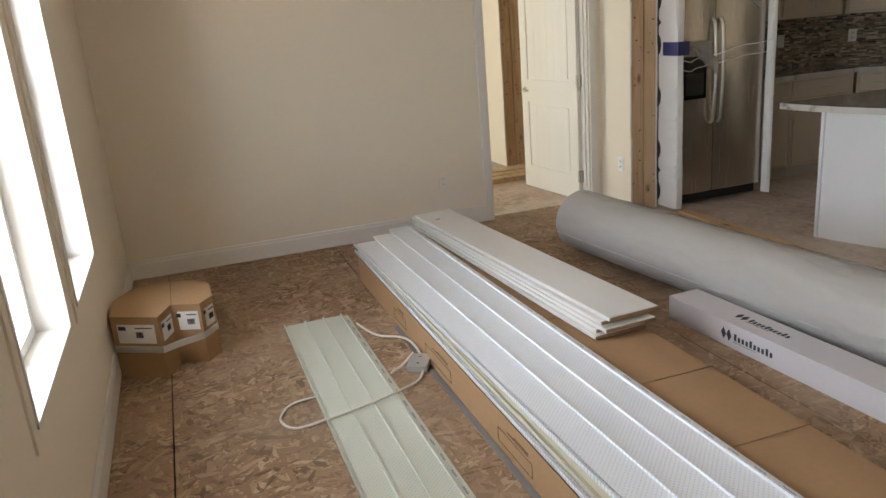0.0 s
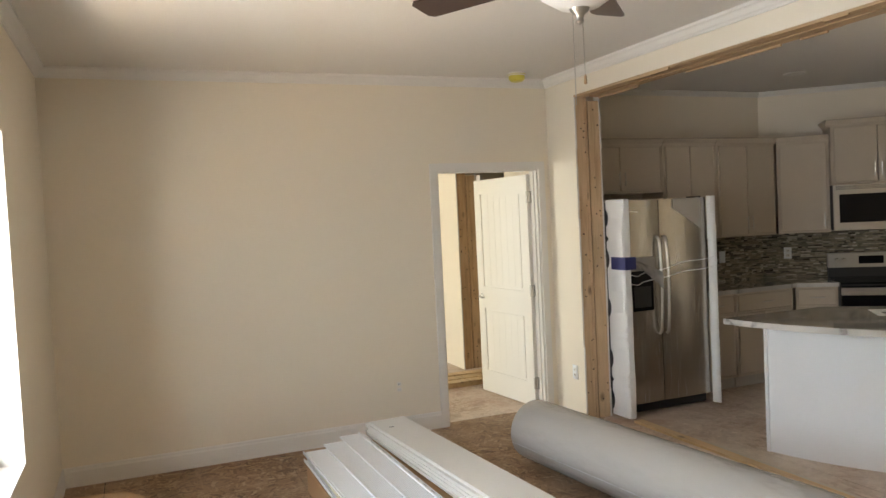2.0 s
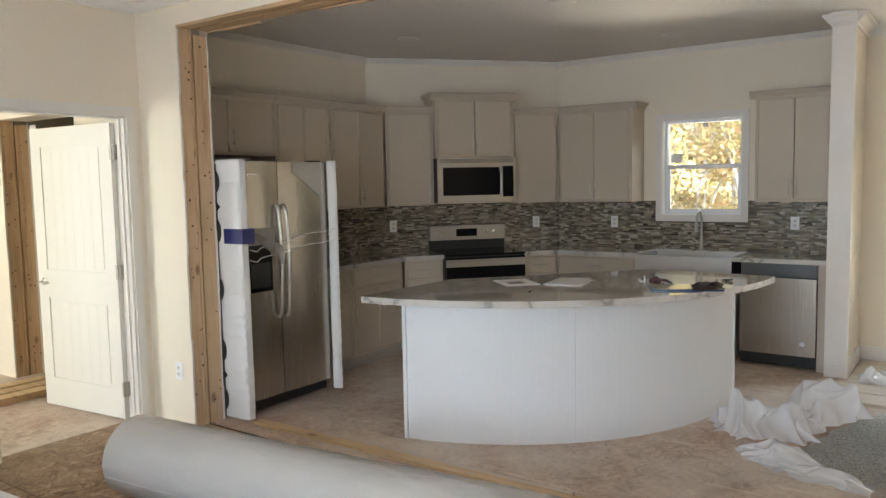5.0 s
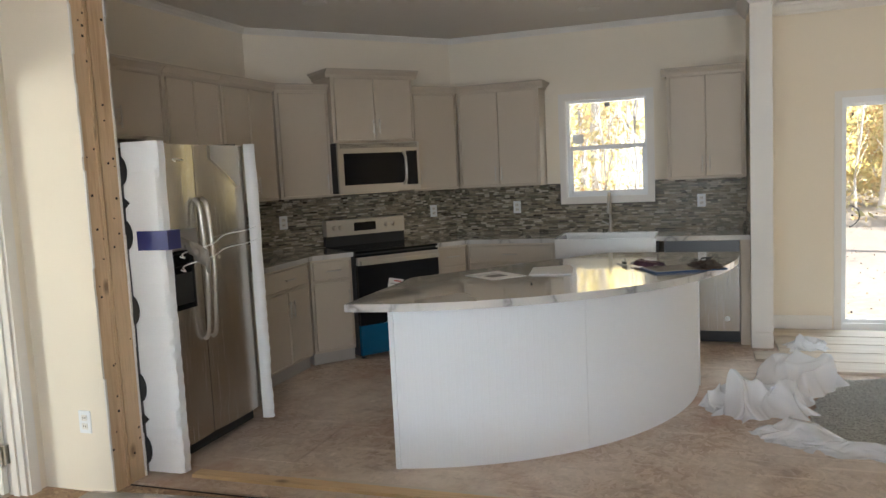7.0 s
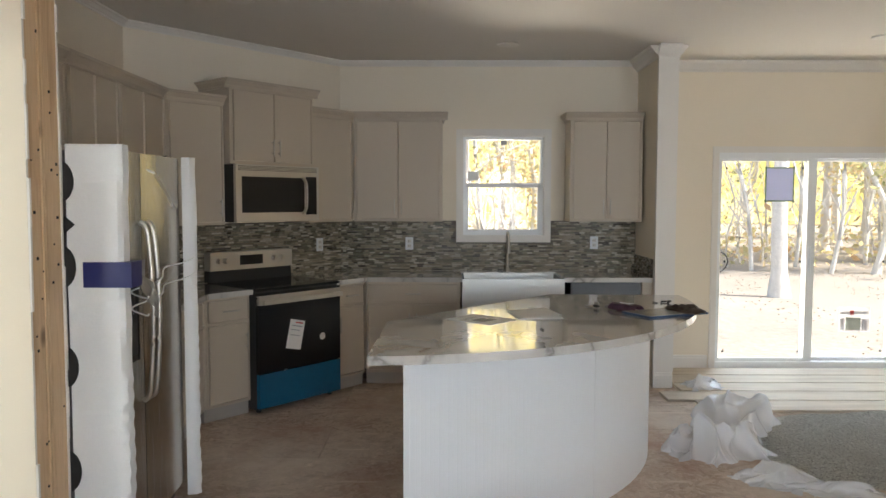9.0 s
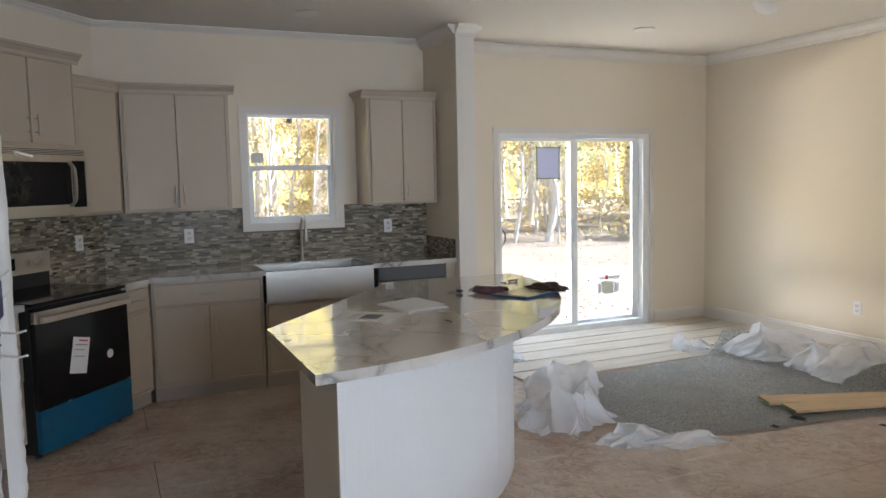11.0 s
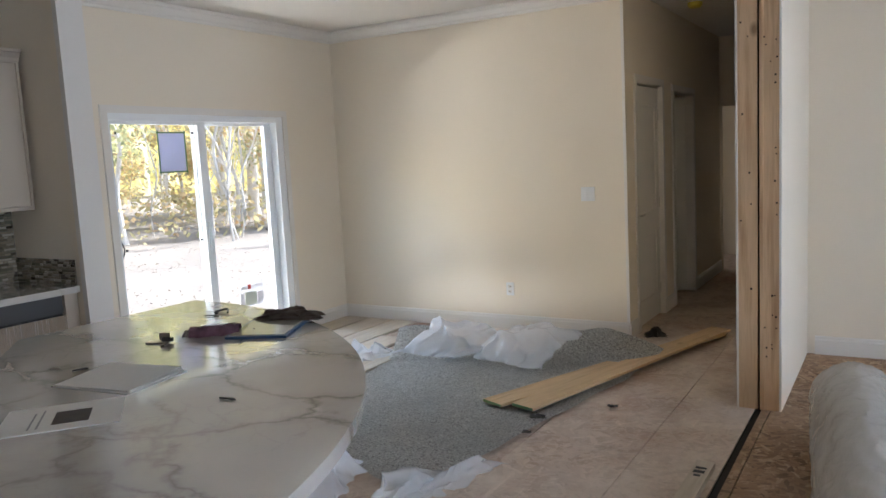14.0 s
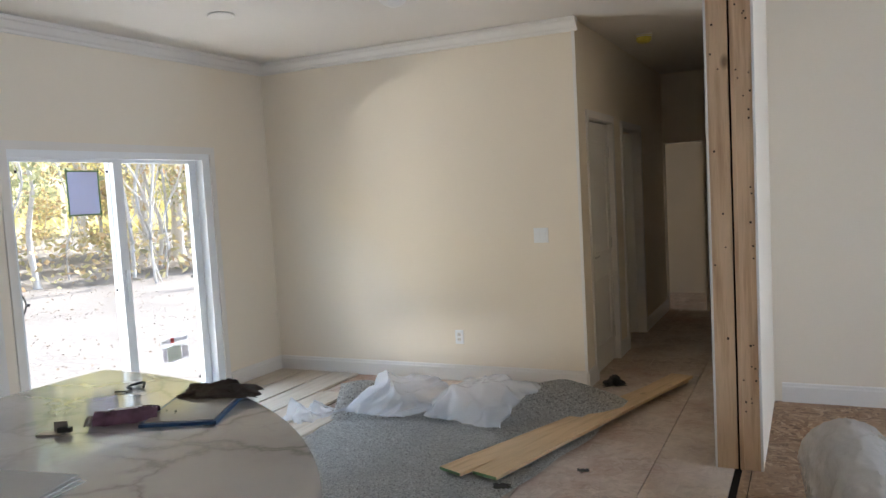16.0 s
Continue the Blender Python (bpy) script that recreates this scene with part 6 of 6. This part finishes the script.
# near-black sheet added so the gaps between the strips look shaded
solid("gap_shade_sheet", boxes((6.68, 6.94, 0.03, 2.0, 0.001, 0.0025), (6.94, 7.23, -0.37, 2.0, 0.001, 0.0025), (7.23, 7.90, -0.95, 2.0, 0.001, 0.0025)), GAP, "dark sheet painting shade into the gaps between plywood strips", "underlay", kind="structure")
for k in range(5):
    x = 6.66 + 0.285 * k
    L0, L1 = (-1.0 if k > 1 else 0.0 - 0.4 * k), 2.06 if k > 2 else 2.45 - 0.2 * (2 - k)
    solid("subfloor_plank", soft(boxes((x, x + 0.262, L0, min(L1, 2.06) if x > 7.1 else L1, 0.003, 0.022)), 0.002), PLANK_PALE, "pale plywood strip laid by the patio door", "plank", "plywood strips by the patio door")
for k, (y, x0, x1) in enumerate(((7.15, 3.05, 4.3), (7.32, 3.0, 4.35), (7.5, 3.1, 4.4))):
    solid("timber_length", soft(boxes((x0, x1, y, y + 0.13, 0.001, 0.05)), 0.004), PLANK_Y, "length of sawn timber on the bedroom floor", "timber", "sawn timber in the bedroom")


# carpet remnant with its far edge rucked up
def sheet(outline_fn, nu, nv, height, name, mat, label, category, thick=0.0, m=None, smooth=True):
    bm = bmesh.new()
    g = [[bm.verts.new((*outline_fn(i / nu, j / nv), height(i / nu, j / nv))) for j in range(nv + 1)] for i in range(nu + 1)]
    for i in range(nu):
        for j in range(nv):
            bm.faces.new((g[i][j], g[i + 1][j], g[i + 1][j + 1], g[i][j + 1]))
    if thick:
        bmesh.ops.solidify(bm, geom=bm.faces[:], thickness=thick)
    return solid(name, bm, mat, label, category, smooth=smooth, m=m)


def bilinear(p, wob=0.0, seed=0.0):
    def fn(u, v):
        (ax, ay), (bx_, by), (cx, cy), (dx, dy) = p
        x = (ax * (1 - u) + bx_ * u) * (1 - v) + (dx * (1 - u) + cx * u) * v
        y = (ay * (1 - u) + by * u) * (1 - v) + (dy * (1 - u) + cy * u) * v
        e = wob * (abs(u - 0.5) + abs(v - 0.5))
        return x + e * noise.noise((u * 6, v * 6, seed)), y + e * noise.noise((u * 6, v * 6, seed + 5))
    return fn


def ruck(u, v):
    far = max(0.0, (v - 0.86) / 0.14)
    lift = 0.19 * far * far * (0.65 + 0.5 * math.sin(u * 9 + 1.0)) if far > 0 else 0
    return 0.016 + max(0, lift) + 0.008 * noise.noise((u * 5, v * 5, 1)) + 0.03 * max(0, noise.noise((u * 3, v * 3, 9))) * v


sheet(bilinear([(6.50, 1.80), (5.22, 2.16), (4.74, -0.50), (6.72, 0.02)], 0.10, 2.0), 60, 60, ruck, "carpet_remnant", CARPET, "grey speckled carpet remnant, rucked up at its far edge", "carpet", 0.012)
for k, (x, y, s) in enumerate(((5.05, 0.95, 0.09), (4.72, 0.62, 0.06), (5.02, 1.22, 0.05), (6.62, 0.72, 0.06))):
    sheet(bilinear([(x, y), (x + s, y + 0.2 * s), (x + 0.8 * s, y + s), (x - 0.2 * s, y + 0.7 * s)], 0.3 * s, k), 8, 8, lambda u, v: 0.02 + 0.02 * noise.noise((u * 3, v * 3, k)) ** 2, "carpet_scrap", UNDER if k != 3 else CARPET, "small scrap of carpet pile on the floor", "scrap", 0.006)


def crumple(corners, n, amp, base_z, seed, label, mat=PLASTIC, folds=7, lean=0.3):
    """Film heaped in flat facets: sharp creases in many directions, sides leaning over."""
    r = random.Random(int(seed * 10))
    waves = []
    for k in range(folds):
        a = r.uniform(0, math.pi)
        f = 1.1 * 1.38 ** k
        waves.append((math.cos(a) * f, math.sin(a) * f, r.random(), 1.0 / (1 + 1.0 * k)))
    total = sum(w[3] for w in waves)
    flat = bilinear(corners, 0.10, seed)

    def lift(u, v):
        h = 0.0
        for k, (x, y, p, w) in enumerate(waves):
            q = math.pi * (x * u + y * v + p + 0.3 * noise.noise((u * 2, v * 2, seed + p)))
            h += w * (math.cos(q) ** 2 if k < 2 else 1 - abs(math.sin(q)))
        h /= total
        edge = min(u, 1 - u, v, 1 - v)
        big = max(0.0, 0.8 + 0.55 * noise.noise((u * 1.7, v * 1.7, seed + 9)))
        return amp * (0.2 + 1.6 * max(0.0, h - 0.2)) * big * min(1.0, 0.12 + edge * 4.5)

    def place(u, v):
        x, y = flat(u, v)
        h = lift(u, v)
        return x + lean * h * noise.noise((u * 3, v * 3, seed + 20)) * 2, y + lean * h * noise.noise((u * 3, v * 3, seed + 30)) * 2

    return sheet(place, n, n, lambda u, v: base_z(u, v) + lift(u, v), "plastic_sheet", mat, label, "plastic sheet", smooth=True)


crumple([(5.72, 2.66), (5.42, 2.42), (5.62, 1.98), (6.15, 2.42)], 84, 0.27, lambda u, v: 0.006, 2.0, "crumpled clear plastic sheeting beside the island", folds=6)
crumple([(6.02, 2.42), (5.66, 2.12), (6.12, 1.78), (6.52, 2.14)], 70, 0.24, lambda u, v: 0.02 + 0.05 * v, 5.0, "milky plastic bag heaped on the carpet edge", folds=5)
crumple([(5.33, 2.40), (5.16, 2.28), (5.12, 1.84), (5.36, 1.96)], 36, 0.12, lambda u, v: 0.004, 7.0, "thin flap of clear plastic under the carpet edge", folds=5)
crumple([(5.22, 2.26), (5.06, 2.12), (4.99, 1.66), (5.12, 1.66)], 30, 0.07, lambda u, v: 0.004, 17.0, "torn strip of white plastic by the carpet edge", folds=5)
crumple([(6.66, 0.22), (6.12, 0.18), (5.72, -0.24), (6.34, -0.56)], 70, 0.17, lambda u, v: 0.06 + 0.06 * v, 11.0, "white plastic sheeting heaped over the rucked carpet", folds=7)
crumple([(6.02, 0.08), (5.40, 0.22), (5.30, -0.42), (5.92, -0.54)], 70, 0.10, lambda u, v: 0.05 + 0.12 * min(1.0, v * 2.5), 14.0, "white plastic sheeting draped over the rucked carpet", folds=6)
crumple([(7.05, 0.36), (6.80, 0.42), (6.68, 0.10), (6.92, 0.05)], 30, 0.12, lambda u, v: 0.024, 21.0, "scrap of blue-white plastic on the planks", folds=6)
crumple([(7.42, 2.02), (7.18, 1.94), (7.28, 1.68), (7.5, 1.74)], 26, 0.10, lambda u, v: 0.024, 23.0, "scrap of clear plastic by the wing wall", folds=6)
sheet(bilinear([(5.05, -1.12), (4.92, -1.16), (4.95, -1.30), (5.08, -1.28)], 0.1, 4), 12, 12, lambda u, v: 0.01 + 0.07 * math.sin(u * math.pi) * math.sin(v * math.pi) + 0.02 * noise.noise((u * 6, v * 6, 1)), "carpet_scrap", UNDER, "dark scrap of carpet by the hall door", "scrap", 0.005)

# ---- things on the island ----
ZI = 0.9185


def paper(m, w, h, label, marks=(), curl=0.0):
    p = thing("paper_sheet", m, label, "paper", "papers on the island")
    part("page", boxes((0, w, 0, h, 0, 0.0022)), PAPER, p)
    if curl:
        leaf = part("folded_leaf", boxes((0, w * 0.98, 0, h * 0.985, 0, 0.0012)), PAPER, p)
        leaf.matrix_local = pose(0.002, 0.002, 0.0026, 0, -curl, 0)
    for k, (d, mt) in enumerate(marks):
        part("print_block", boxes((*d, 0.0022, 0.0030)), mt, p)
    return p


paper(pose(5.014, 3.75, ZI, 0, 0, -40), 0.235, 0.30, "printed page with a dark picture, on the island", (((0.05, 0.16, 0.08, 0.17), plain("photo_print", (0.05, 0.032, 0.026), 0.4, grain=40, stain=30, var=0.8, bump=0)), ((0.03, 0.19, 0.2, 0.205), GREYBAR), ((0.03, 0.17, 0.22, 0.225), GREYBAR)))
paper(pose(5.202, 3.589, ZI, 0, 0, -83), 0.25, 0.32, "folded white page on the island", (((0.03, 0.2, 0.25, 0.255), GREYBAR),))
paper(pose(5.21, 3.575, ZI + 0.003, 0, 0, -80), 0.235, 0.30, "second white page, slightly curled, on the island", curl=2.5)
mg = thing("snack_wrapper", pose(5.56, 2.93, ZI, 0, 0, 40), "opened foil snack wrapper in dark purple, with a crimped end", "wrapper")
FOIL = plain("wrapper_foil", (0.30, 0.17, 0.24), 0.16, 0.6, grain=26, stain=12, var=0.7, bump=0.3, dist=0.004)
SILVER = plain("wrapper_inside", (0.62, 0.60, 0.60), 0.22, 0.7, grain=26, stain=12, var=0.3, bump=0.3, dist=0.004)


def foil_strip(name, x0, x1, y0, y1, fn, mat, label):
    bm = bmesh.new()
    g = [[bm.verts.new((x0 + (x1 - x0) * i / 16, y0 + (y1 - y0) * j / 8, fn(i / 16, j / 8))) for j in range(9)] for i in range(17)]
    for i in range(16):
        for j in range(8):
            bm.faces.new((g[i][j], g[i + 1][j], g[i + 1][j + 1], g[i][j + 1]))
    bmesh.ops.solidify(bm, geom=bm.faces[:], thickness=0.0008)
    return part(name, bm, mat, mg, label, True)


foil_strip("sleeve", -0.10, 0.09, -0.05, 0.05, lambda u, v: 0.006 + 0.034 * math.sin(math.pi * v) ** 0.7 + 0.006 * noise.noise((u * 7, v * 4, 1)), FOIL, "dark purple printed sleeve")
foil_strip("crimp", 0.09, 0.115, -0.056, 0.056, lambda u, v: 0.012 + 0.003 * math.sin(u * 30) + 0.012 * math.sin(math.pi * v), SILVER, "crimped silver end")
foil_strip("torn_flap", -0.16, -0.10, -0.045, 0.05, lambda u, v: 0.004 + 0.02 * (1 - u) * abs(noise.noise((u * 4, v * 5, 8))) + 0.008 * u, SILVER, "torn silver lining")
part("print_bars", boxes((-0.05, 0.05, -0.012, -0.006, 0.0405, 0.0420), (-0.04, 0.03, 0.004, 0.008, 0.0405, 0.0420)), PAPER, mg, "pale print")
fo = thing("folder", pose(5.437, 2.733, ZI, 0, 0, -65), "flat blue-edged folder beneath a dark pouch", "folder")
part("board", soft(boxes((-0.21, 0.21, -0.12, 0.12, 0, 0.010)), 0.003), BLUEFOLDER, fo)
part("page", boxes((-0.195, 0.195, -0.108, 0.108, 0.010, 0.013)), plain("glossy_cover", (0.40, 0.37, 0.30), 0.10, grain=20, stain=8, var=0.15, bump=0), fo)


def pouch_z(u, v):
    body = math.sin(u * math.pi) ** 0.5 * math.sin(v * math.pi) ** 0.5
    crease = abs(noise.noise((u * 4.5, v * 3.0, 2))) + 0.5 * abs(noise.noise((u * 10, v * 8, 6)))
    return ZI + 0.016 + 0.016 * body + 0.03 * body * crease


sheet(bilinear([(5.27, 2.64), (5.36, 2.51), (5.64, 2.55), (5.55, 2.72)], 0.05, 3), 44, 26, pouch_z, "pouch", BROWNBAG, "dark brown crumpled pouch lying flat on the folder", "pouch", 0.004)
solid("cable_clip", tube(curve_points([(5.84, 2.60, ZI + 0.006), (5.87, 2.57, ZI + 0.014), (5.905, 2.58, ZI + 0.008), (5.90, 2.62, ZI + 0.007), (5.87, 2.63, ZI + 0.006)], 5), 0.005, 6), BLACKP, "small black plastic hook on the island", "hook", smooth=True)
cl = thing("metal_bracket", pose(5.68, 3.10, ZI, 0, 0, 25), "small grey metal hinge bracket", "hardware")
part("leaf", soft(boxes((-0.04, 0.04, -0.02, 0.02, 0, 0.006), (-0.04, 0.0, -0.02, -0.014, 0, 0.035)), 0.002), NICKEL, cl)
part("arm", soft(boxes((-0.06, -0.02, -0.008, 0.008, 0.006, 0.02)), 0.003), DARKSTEEL, cl)
for x, y, a in ((5.86, 2.66, 20), (5.60, 3.45, 70), (5.52, 2.52, 140), (4.86, 3.5, 10)):
    h = thing("screw", pose(x, y, ZI, 0, 0, a), "loose dark screw on the island", "screw", "loose screws on the island")
    part("shank", tube([(0, 0, 0.004), (0.045, 0, 0.004)], 0.003, 6), BLACKP, h)
    part("head", lathe([(0, 0), (0.007, 0), (0.004, 0.004), (0, 0.004)], 10, (0, 0, 0.001)), BLACKP, h)

# ---- outside ----
GZ = -0.62
bm = bmesh.new()


def ground_z(x, y):
    far = min(1.0, max(0.0, (math.hypot(x - 4, y - 3) - 9) / 10))
    return GZ + far * (0.12 * noise.noise((x * 0.22, y * 0.22, 0)) + 0.05 * noise.noise((x * 0.9, y * 0.9, 3)))


span = [-900, -300, -120, -60] + [-40 + 1.6 * i for i in range(63)] + [70, 120, 300, 900]
g = [[bm.verts.new((x, y, ground_z(x, y))) for y in span] for x in span]
for i in range(len(span) - 1):
    for j in range(len(span) - 1):
        bm.faces.new((g[i][j], g[i + 1][j], g[i + 1][j + 1], g[i][j + 1]))
solid("ground", bm, SOIL, "pale sandy yard scattered with leaves", "ground", kind="structure", smooth=True)
# unseen roof added; its wide eaves keep sun off the west windows
roof = bmesh.new()
sweep(roof, [(0, 2.93), (5.2, 4.75), (10.4, 2.93), (10.4, 3.0), (5.2, 4.83), (0, 3.0)], (-1.15, -7.0, 0), (-1.15, 11.0, 0), (1, 0, 0))
solid("roof", roof, plain("shingle_grey", (0.12, 0.115, 0.11), 0.9, grain=20, stain=2, var=0.2), "unseen grey roof added so its wide eaves block the sun", "roof", kind="structure")
wall("foundation", [(X_W - T - 0.02, X_E + T + 0.02, -6.4, 10.4, GZ - 0.2, -0.30)], "plain block foundation", GROUT)


def make_tree(name, h, r, leaves, mat, label, seed, low):
    rr = random.Random(seed)
    t = thing(name, pose(0, 0, GZ), label, "tree", "trees at the wood's edge")
    bend = [(rr.uniform(-0.25, 0.25) * k, rr.uniform(-0.25, 0.25) * k, h * k / 5) for k in range(6)]
    bm = bmesh.new()
    pts = curve_points(bend, 4)
    prev = None
    for i, p in enumerate(pts):
        q = r * (1.25 - 1.05 * i / (len(pts) - 1)) * (1.5 if i == 0 else 1)
        ring = [bm.verts.new((p.x + q * math.cos(2 * math.pi * k / 9), p.y + q * math.sin(2 * math.pi * k / 9), p.z - (0.1 if i == 0 else 0))) for k in range(9)]
        if prev:
            for k in range(9):
                bm.faces.new((prev[k], prev[(k + 1) % 9], ring[(k + 1) % 9], ring[k]))
        prev = ring
    tips = []
    for b in range(14):
        i = rr.randint(int(len(pts) * low), len(pts) - 2)
        a, ln = rr.uniform(0, 6.28), h * rr.uniform(0.12, 0.26)
        e = pts[i] + Vector((math.cos(a) * ln, math.sin(a) * ln, ln * rr.uniform(0.1, 0.8)))
        mid = (pts[i] + e) / 2 + Vector((0, 0, ln * 0.12))
        tube(curve_points([pts[i], mid, e], 3), r * 0.18, 5, bm)
        tips += [e, mid, (mid + e) / 2]
    part("trunk", bm, BARK, t, smooth=True)
    verts, faces = [], []
    for _ in range(leaves):
        c = rr.choice(tips)
        p = c + Vector((rr.gauss(0, h * 0.06), rr.gauss(0, h * 0.06), rr.gauss(0, h * 0.045)))
        s = rr.uniform(0.06, 0.16)
        u = Vector((rr.gauss(0, 1), rr.gauss(0, 1), rr.gauss(0, 1))).normalized()
        w = u.cross(Vector((rr.gauss(0, 1), rr.gauss(0, 1), rr.gauss(0, 1)))).normalized()
        k = len(verts)
        verts += [p - u * s, p + w * s * 0.5, p + u * s, p - w * s * 0.5]
        faces.append((k, k + 1, k + 2, k + 3))
    me = bpy.data.meshes.new("crown")
    me.from_pydata([tuple(v) for v in verts], [], faces)
    me.materials.append(mat)
    ob = new("crown", me)
    ob.parent = t
    return t


kinds = [make_tree("tree", 13, 0.17, 2600, LEAF_Y, "slender tree with yellow and orange autumn leaves", 1, 0.2),
         make_tree("tree", 9, 0.09, 2600, LEAF_G, "young tree with olive green leaves", 2, 0.1),
         make_tree("tree", 16, 0.15, 2000, LEAF_G, "tall bare-stemmed pine at the wood's edge", 3, 0.45),
         make_tree("tree", 6, 0.06, 2400, LEAF_Y, "small sapling with golden leaves", 4, 0.05)]
places = []
rr = random.Random(12)
while len(places) < 84:
    x, y = rr.uniform(21, 52), rr.uniform(-52, 24)
    lim = 25 + 3 * math.sin(y * 0.3)
    if math.hypot(x - 6, y - 2) > lim * 0.86 and all((x - a) ** 2 + (y - b) ** 2 > 3.0 for a, b in places):
        places.append((x, y))
for i, (x, y) in enumerate(places):
    near = math.hypot(x - 6, y - 2) < 24
    k = kinds[rr.choice((0, 1, 3, 3, 1)) if near else rr.choice((0, 1, 2, 0, 3))]
    copy_thing(k, pose(x, y, ground_z(x, y) - 0.02, 0, 0, rr.uniform(0, 360)) @ Matrix.Scale(rr.uniform(0.8, 1.2), 4))
kinds[0].matrix_world = pose(26, 3.5, ground_z(26, 3.5))
kinds[1].matrix_world = pose(24, -9, ground_z(24, -9))
kinds[2].matrix_world = pose(18.3, -3.6, ground_z(18.3, -3.6) - 0.02)
kinds[3].matrix_world = pose(23, 7, ground_z(23, 7))

def bare_sapling(h, r, seed):
    rr = random.Random(seed)
    t = thing("sapling", pose(0, 0, GZ), "thin pale bare sapling at the wood's edge", "tree", "bare saplings at the wood's edge")
    pts = curve_points([(rr.uniform(-0.12, 0.12) * k, rr.uniform(-0.12, 0.12) * k, h * k / 4 - 0.1) for k in range(5)], 3)
    part("trunk", tube(pts, r, 6), BARK, t, smooth=True)
    bm = bmesh.new()
    for _ in range(11):
        p = pts[rr.randint(2, len(pts) - 2)]
        a, ln = rr.uniform(0, 6.28), rr.uniform(0.5, 1.3)
        q = p + Vector((math.cos(a) * ln * 0.6, math.sin(a) * ln * 0.6, ln))
        tube([p, (p + q) / 2 + Vector((0, 0, -0.08)), q], r * 0.35, 4, bm)
    part("twigs", bm, BARK, t)
    return t


stems = [bare_sapling(5.5, 0.045, 41), bare_sapling(4.2, 0.032, 42), bare_sapling(7.5, 0.07, 43)]
rr = random.Random(77)
for i in range(96):
    a, d = rr.uniform(-1.25, 0.6), rr.uniform(19.0, 27.0)
    x, y = 6 + d * math.cos(a), 2 + d * math.sin(a)
    m = pose(x, y, ground_z(x, y) - 0.02, rr.uniform(-7, 7), rr.uniform(-7, 7), rr.uniform(0, 360))
    if i < 3:
        stems[i].matrix_world = m
    else:
        copy_thing(stems[i % 3], m)

verts, faces = [], []
rr = random.Random(8)
for _ in range(9000):
    a = rr.uniform(-1.35, 0.75)
    d = rr.uniform(21, 45)
    x, y = 6 + d * math.cos(a), 2 + d * math.sin(a)
    z = ground_z(x, y) + abs(rr.gauss(0, 0.7 + (d - 21) * 0.06))
    s = rr.uniform(0.06, 0.2)
    u = Vector((rr.gauss(0, 1), rr.gauss(0, 1), rr.gauss(0, 0.6))).normalized()
    w = u.cross(Vector((rr.gauss(0, 1), rr.gauss(0, 1), rr.gauss(0, 1)))).normalized()
    k = len(verts)
    p = Vector((x, y, z))
    verts += [tuple(p - u * s), tuple(p + w * s * 0.5), tuple(p + u * s), tuple(p - w * s * 0.5)]
    faces.append((k, k + 1, k + 2, k + 3))
me = bpy.data.meshes.new("undergrowth")
me.from_pydata(verts, [], faces)
me.materials.append(LEAF_Y)
tagged(new("undergrowth", me), "tangle of yellow and green undergrowth at the wood's edge", "undergrowth", "", "stuff")
# leaves added to break up the yard like streaks of tree shadow
verts, faces = [], []
rr = random.Random(31)
for _ in range(9000):
    x, y = rr.uniform(9, 26), rr.uniform(-22, 14)
    if noise.noise((x * 0.25, y * 0.5, 4)) < rr.uniform(-0.3, 0.3):
        continue
    z = ground_z(x, y) + rr.uniform(0.01, 0.04)
    s, a = rr.uniform(0.012, 0.032), rr.uniform(0, 6.28)
    u, w, k = Vector((math.cos(a) * s, math.sin(a) * s, 0.01)), Vector((-math.sin(a) * s * 0.6, math.cos(a) * s * 0.6, 0.012)), len(verts)
    p = Vector((x, y, z))
    verts += [tuple(p - u), tuple(p + w), tuple(p + u), tuple(p - w)]
    faces.append((k, k + 1, k + 2, k + 3))
me = bpy.data.meshes.new("leaf_litter")
me.from_pydata(verts, [], faces)
me.materials.append(leafy("litter", [(0.16, 0.11, 0.08), (0.24, 0.17, 0.12), (0.30, 0.23, 0.16), (0.18, 0.14, 0.11)]))
tagged(new("leaf_litter", me), "added dry brown leaves that mottle the yard like tree shade", "leaves", "", "stuff")
bm = bmesh.new()
pts = [(6 + 75 * math.cos(a), 2 + 75 * math.sin(a)) for a in [-1.6 + 2.6 * i / 160 for i in range(161)]]
for (ax_, ay_), (bx_, by_) in zip(pts, pts[1:]):
    v = [bm.verts.new(p) for p in ((ax_, ay_, -3), (bx_, by_, -3), (bx_, by_, 22 + 5 * noise.noise((bx_ * 0.2, by_ * 0.2, 0)) + 2 * noise.noise((bx_ * 0.9, by_ * 0.9, 2))), (ax_, ay_, 22 + 5 * noise.noise((ax_ * 0.2, ay_ * 0.2, 0)) + 2 * noise.noise((ax_ * 0.9, ay_ * 0.9, 2))))]
    bm.faces.new(v)
solid("backdrop", bm, glowing_woods("far_woods_glow"), "distant autumn woods with sunlight put in as glow", "backdrop", kind="structure")
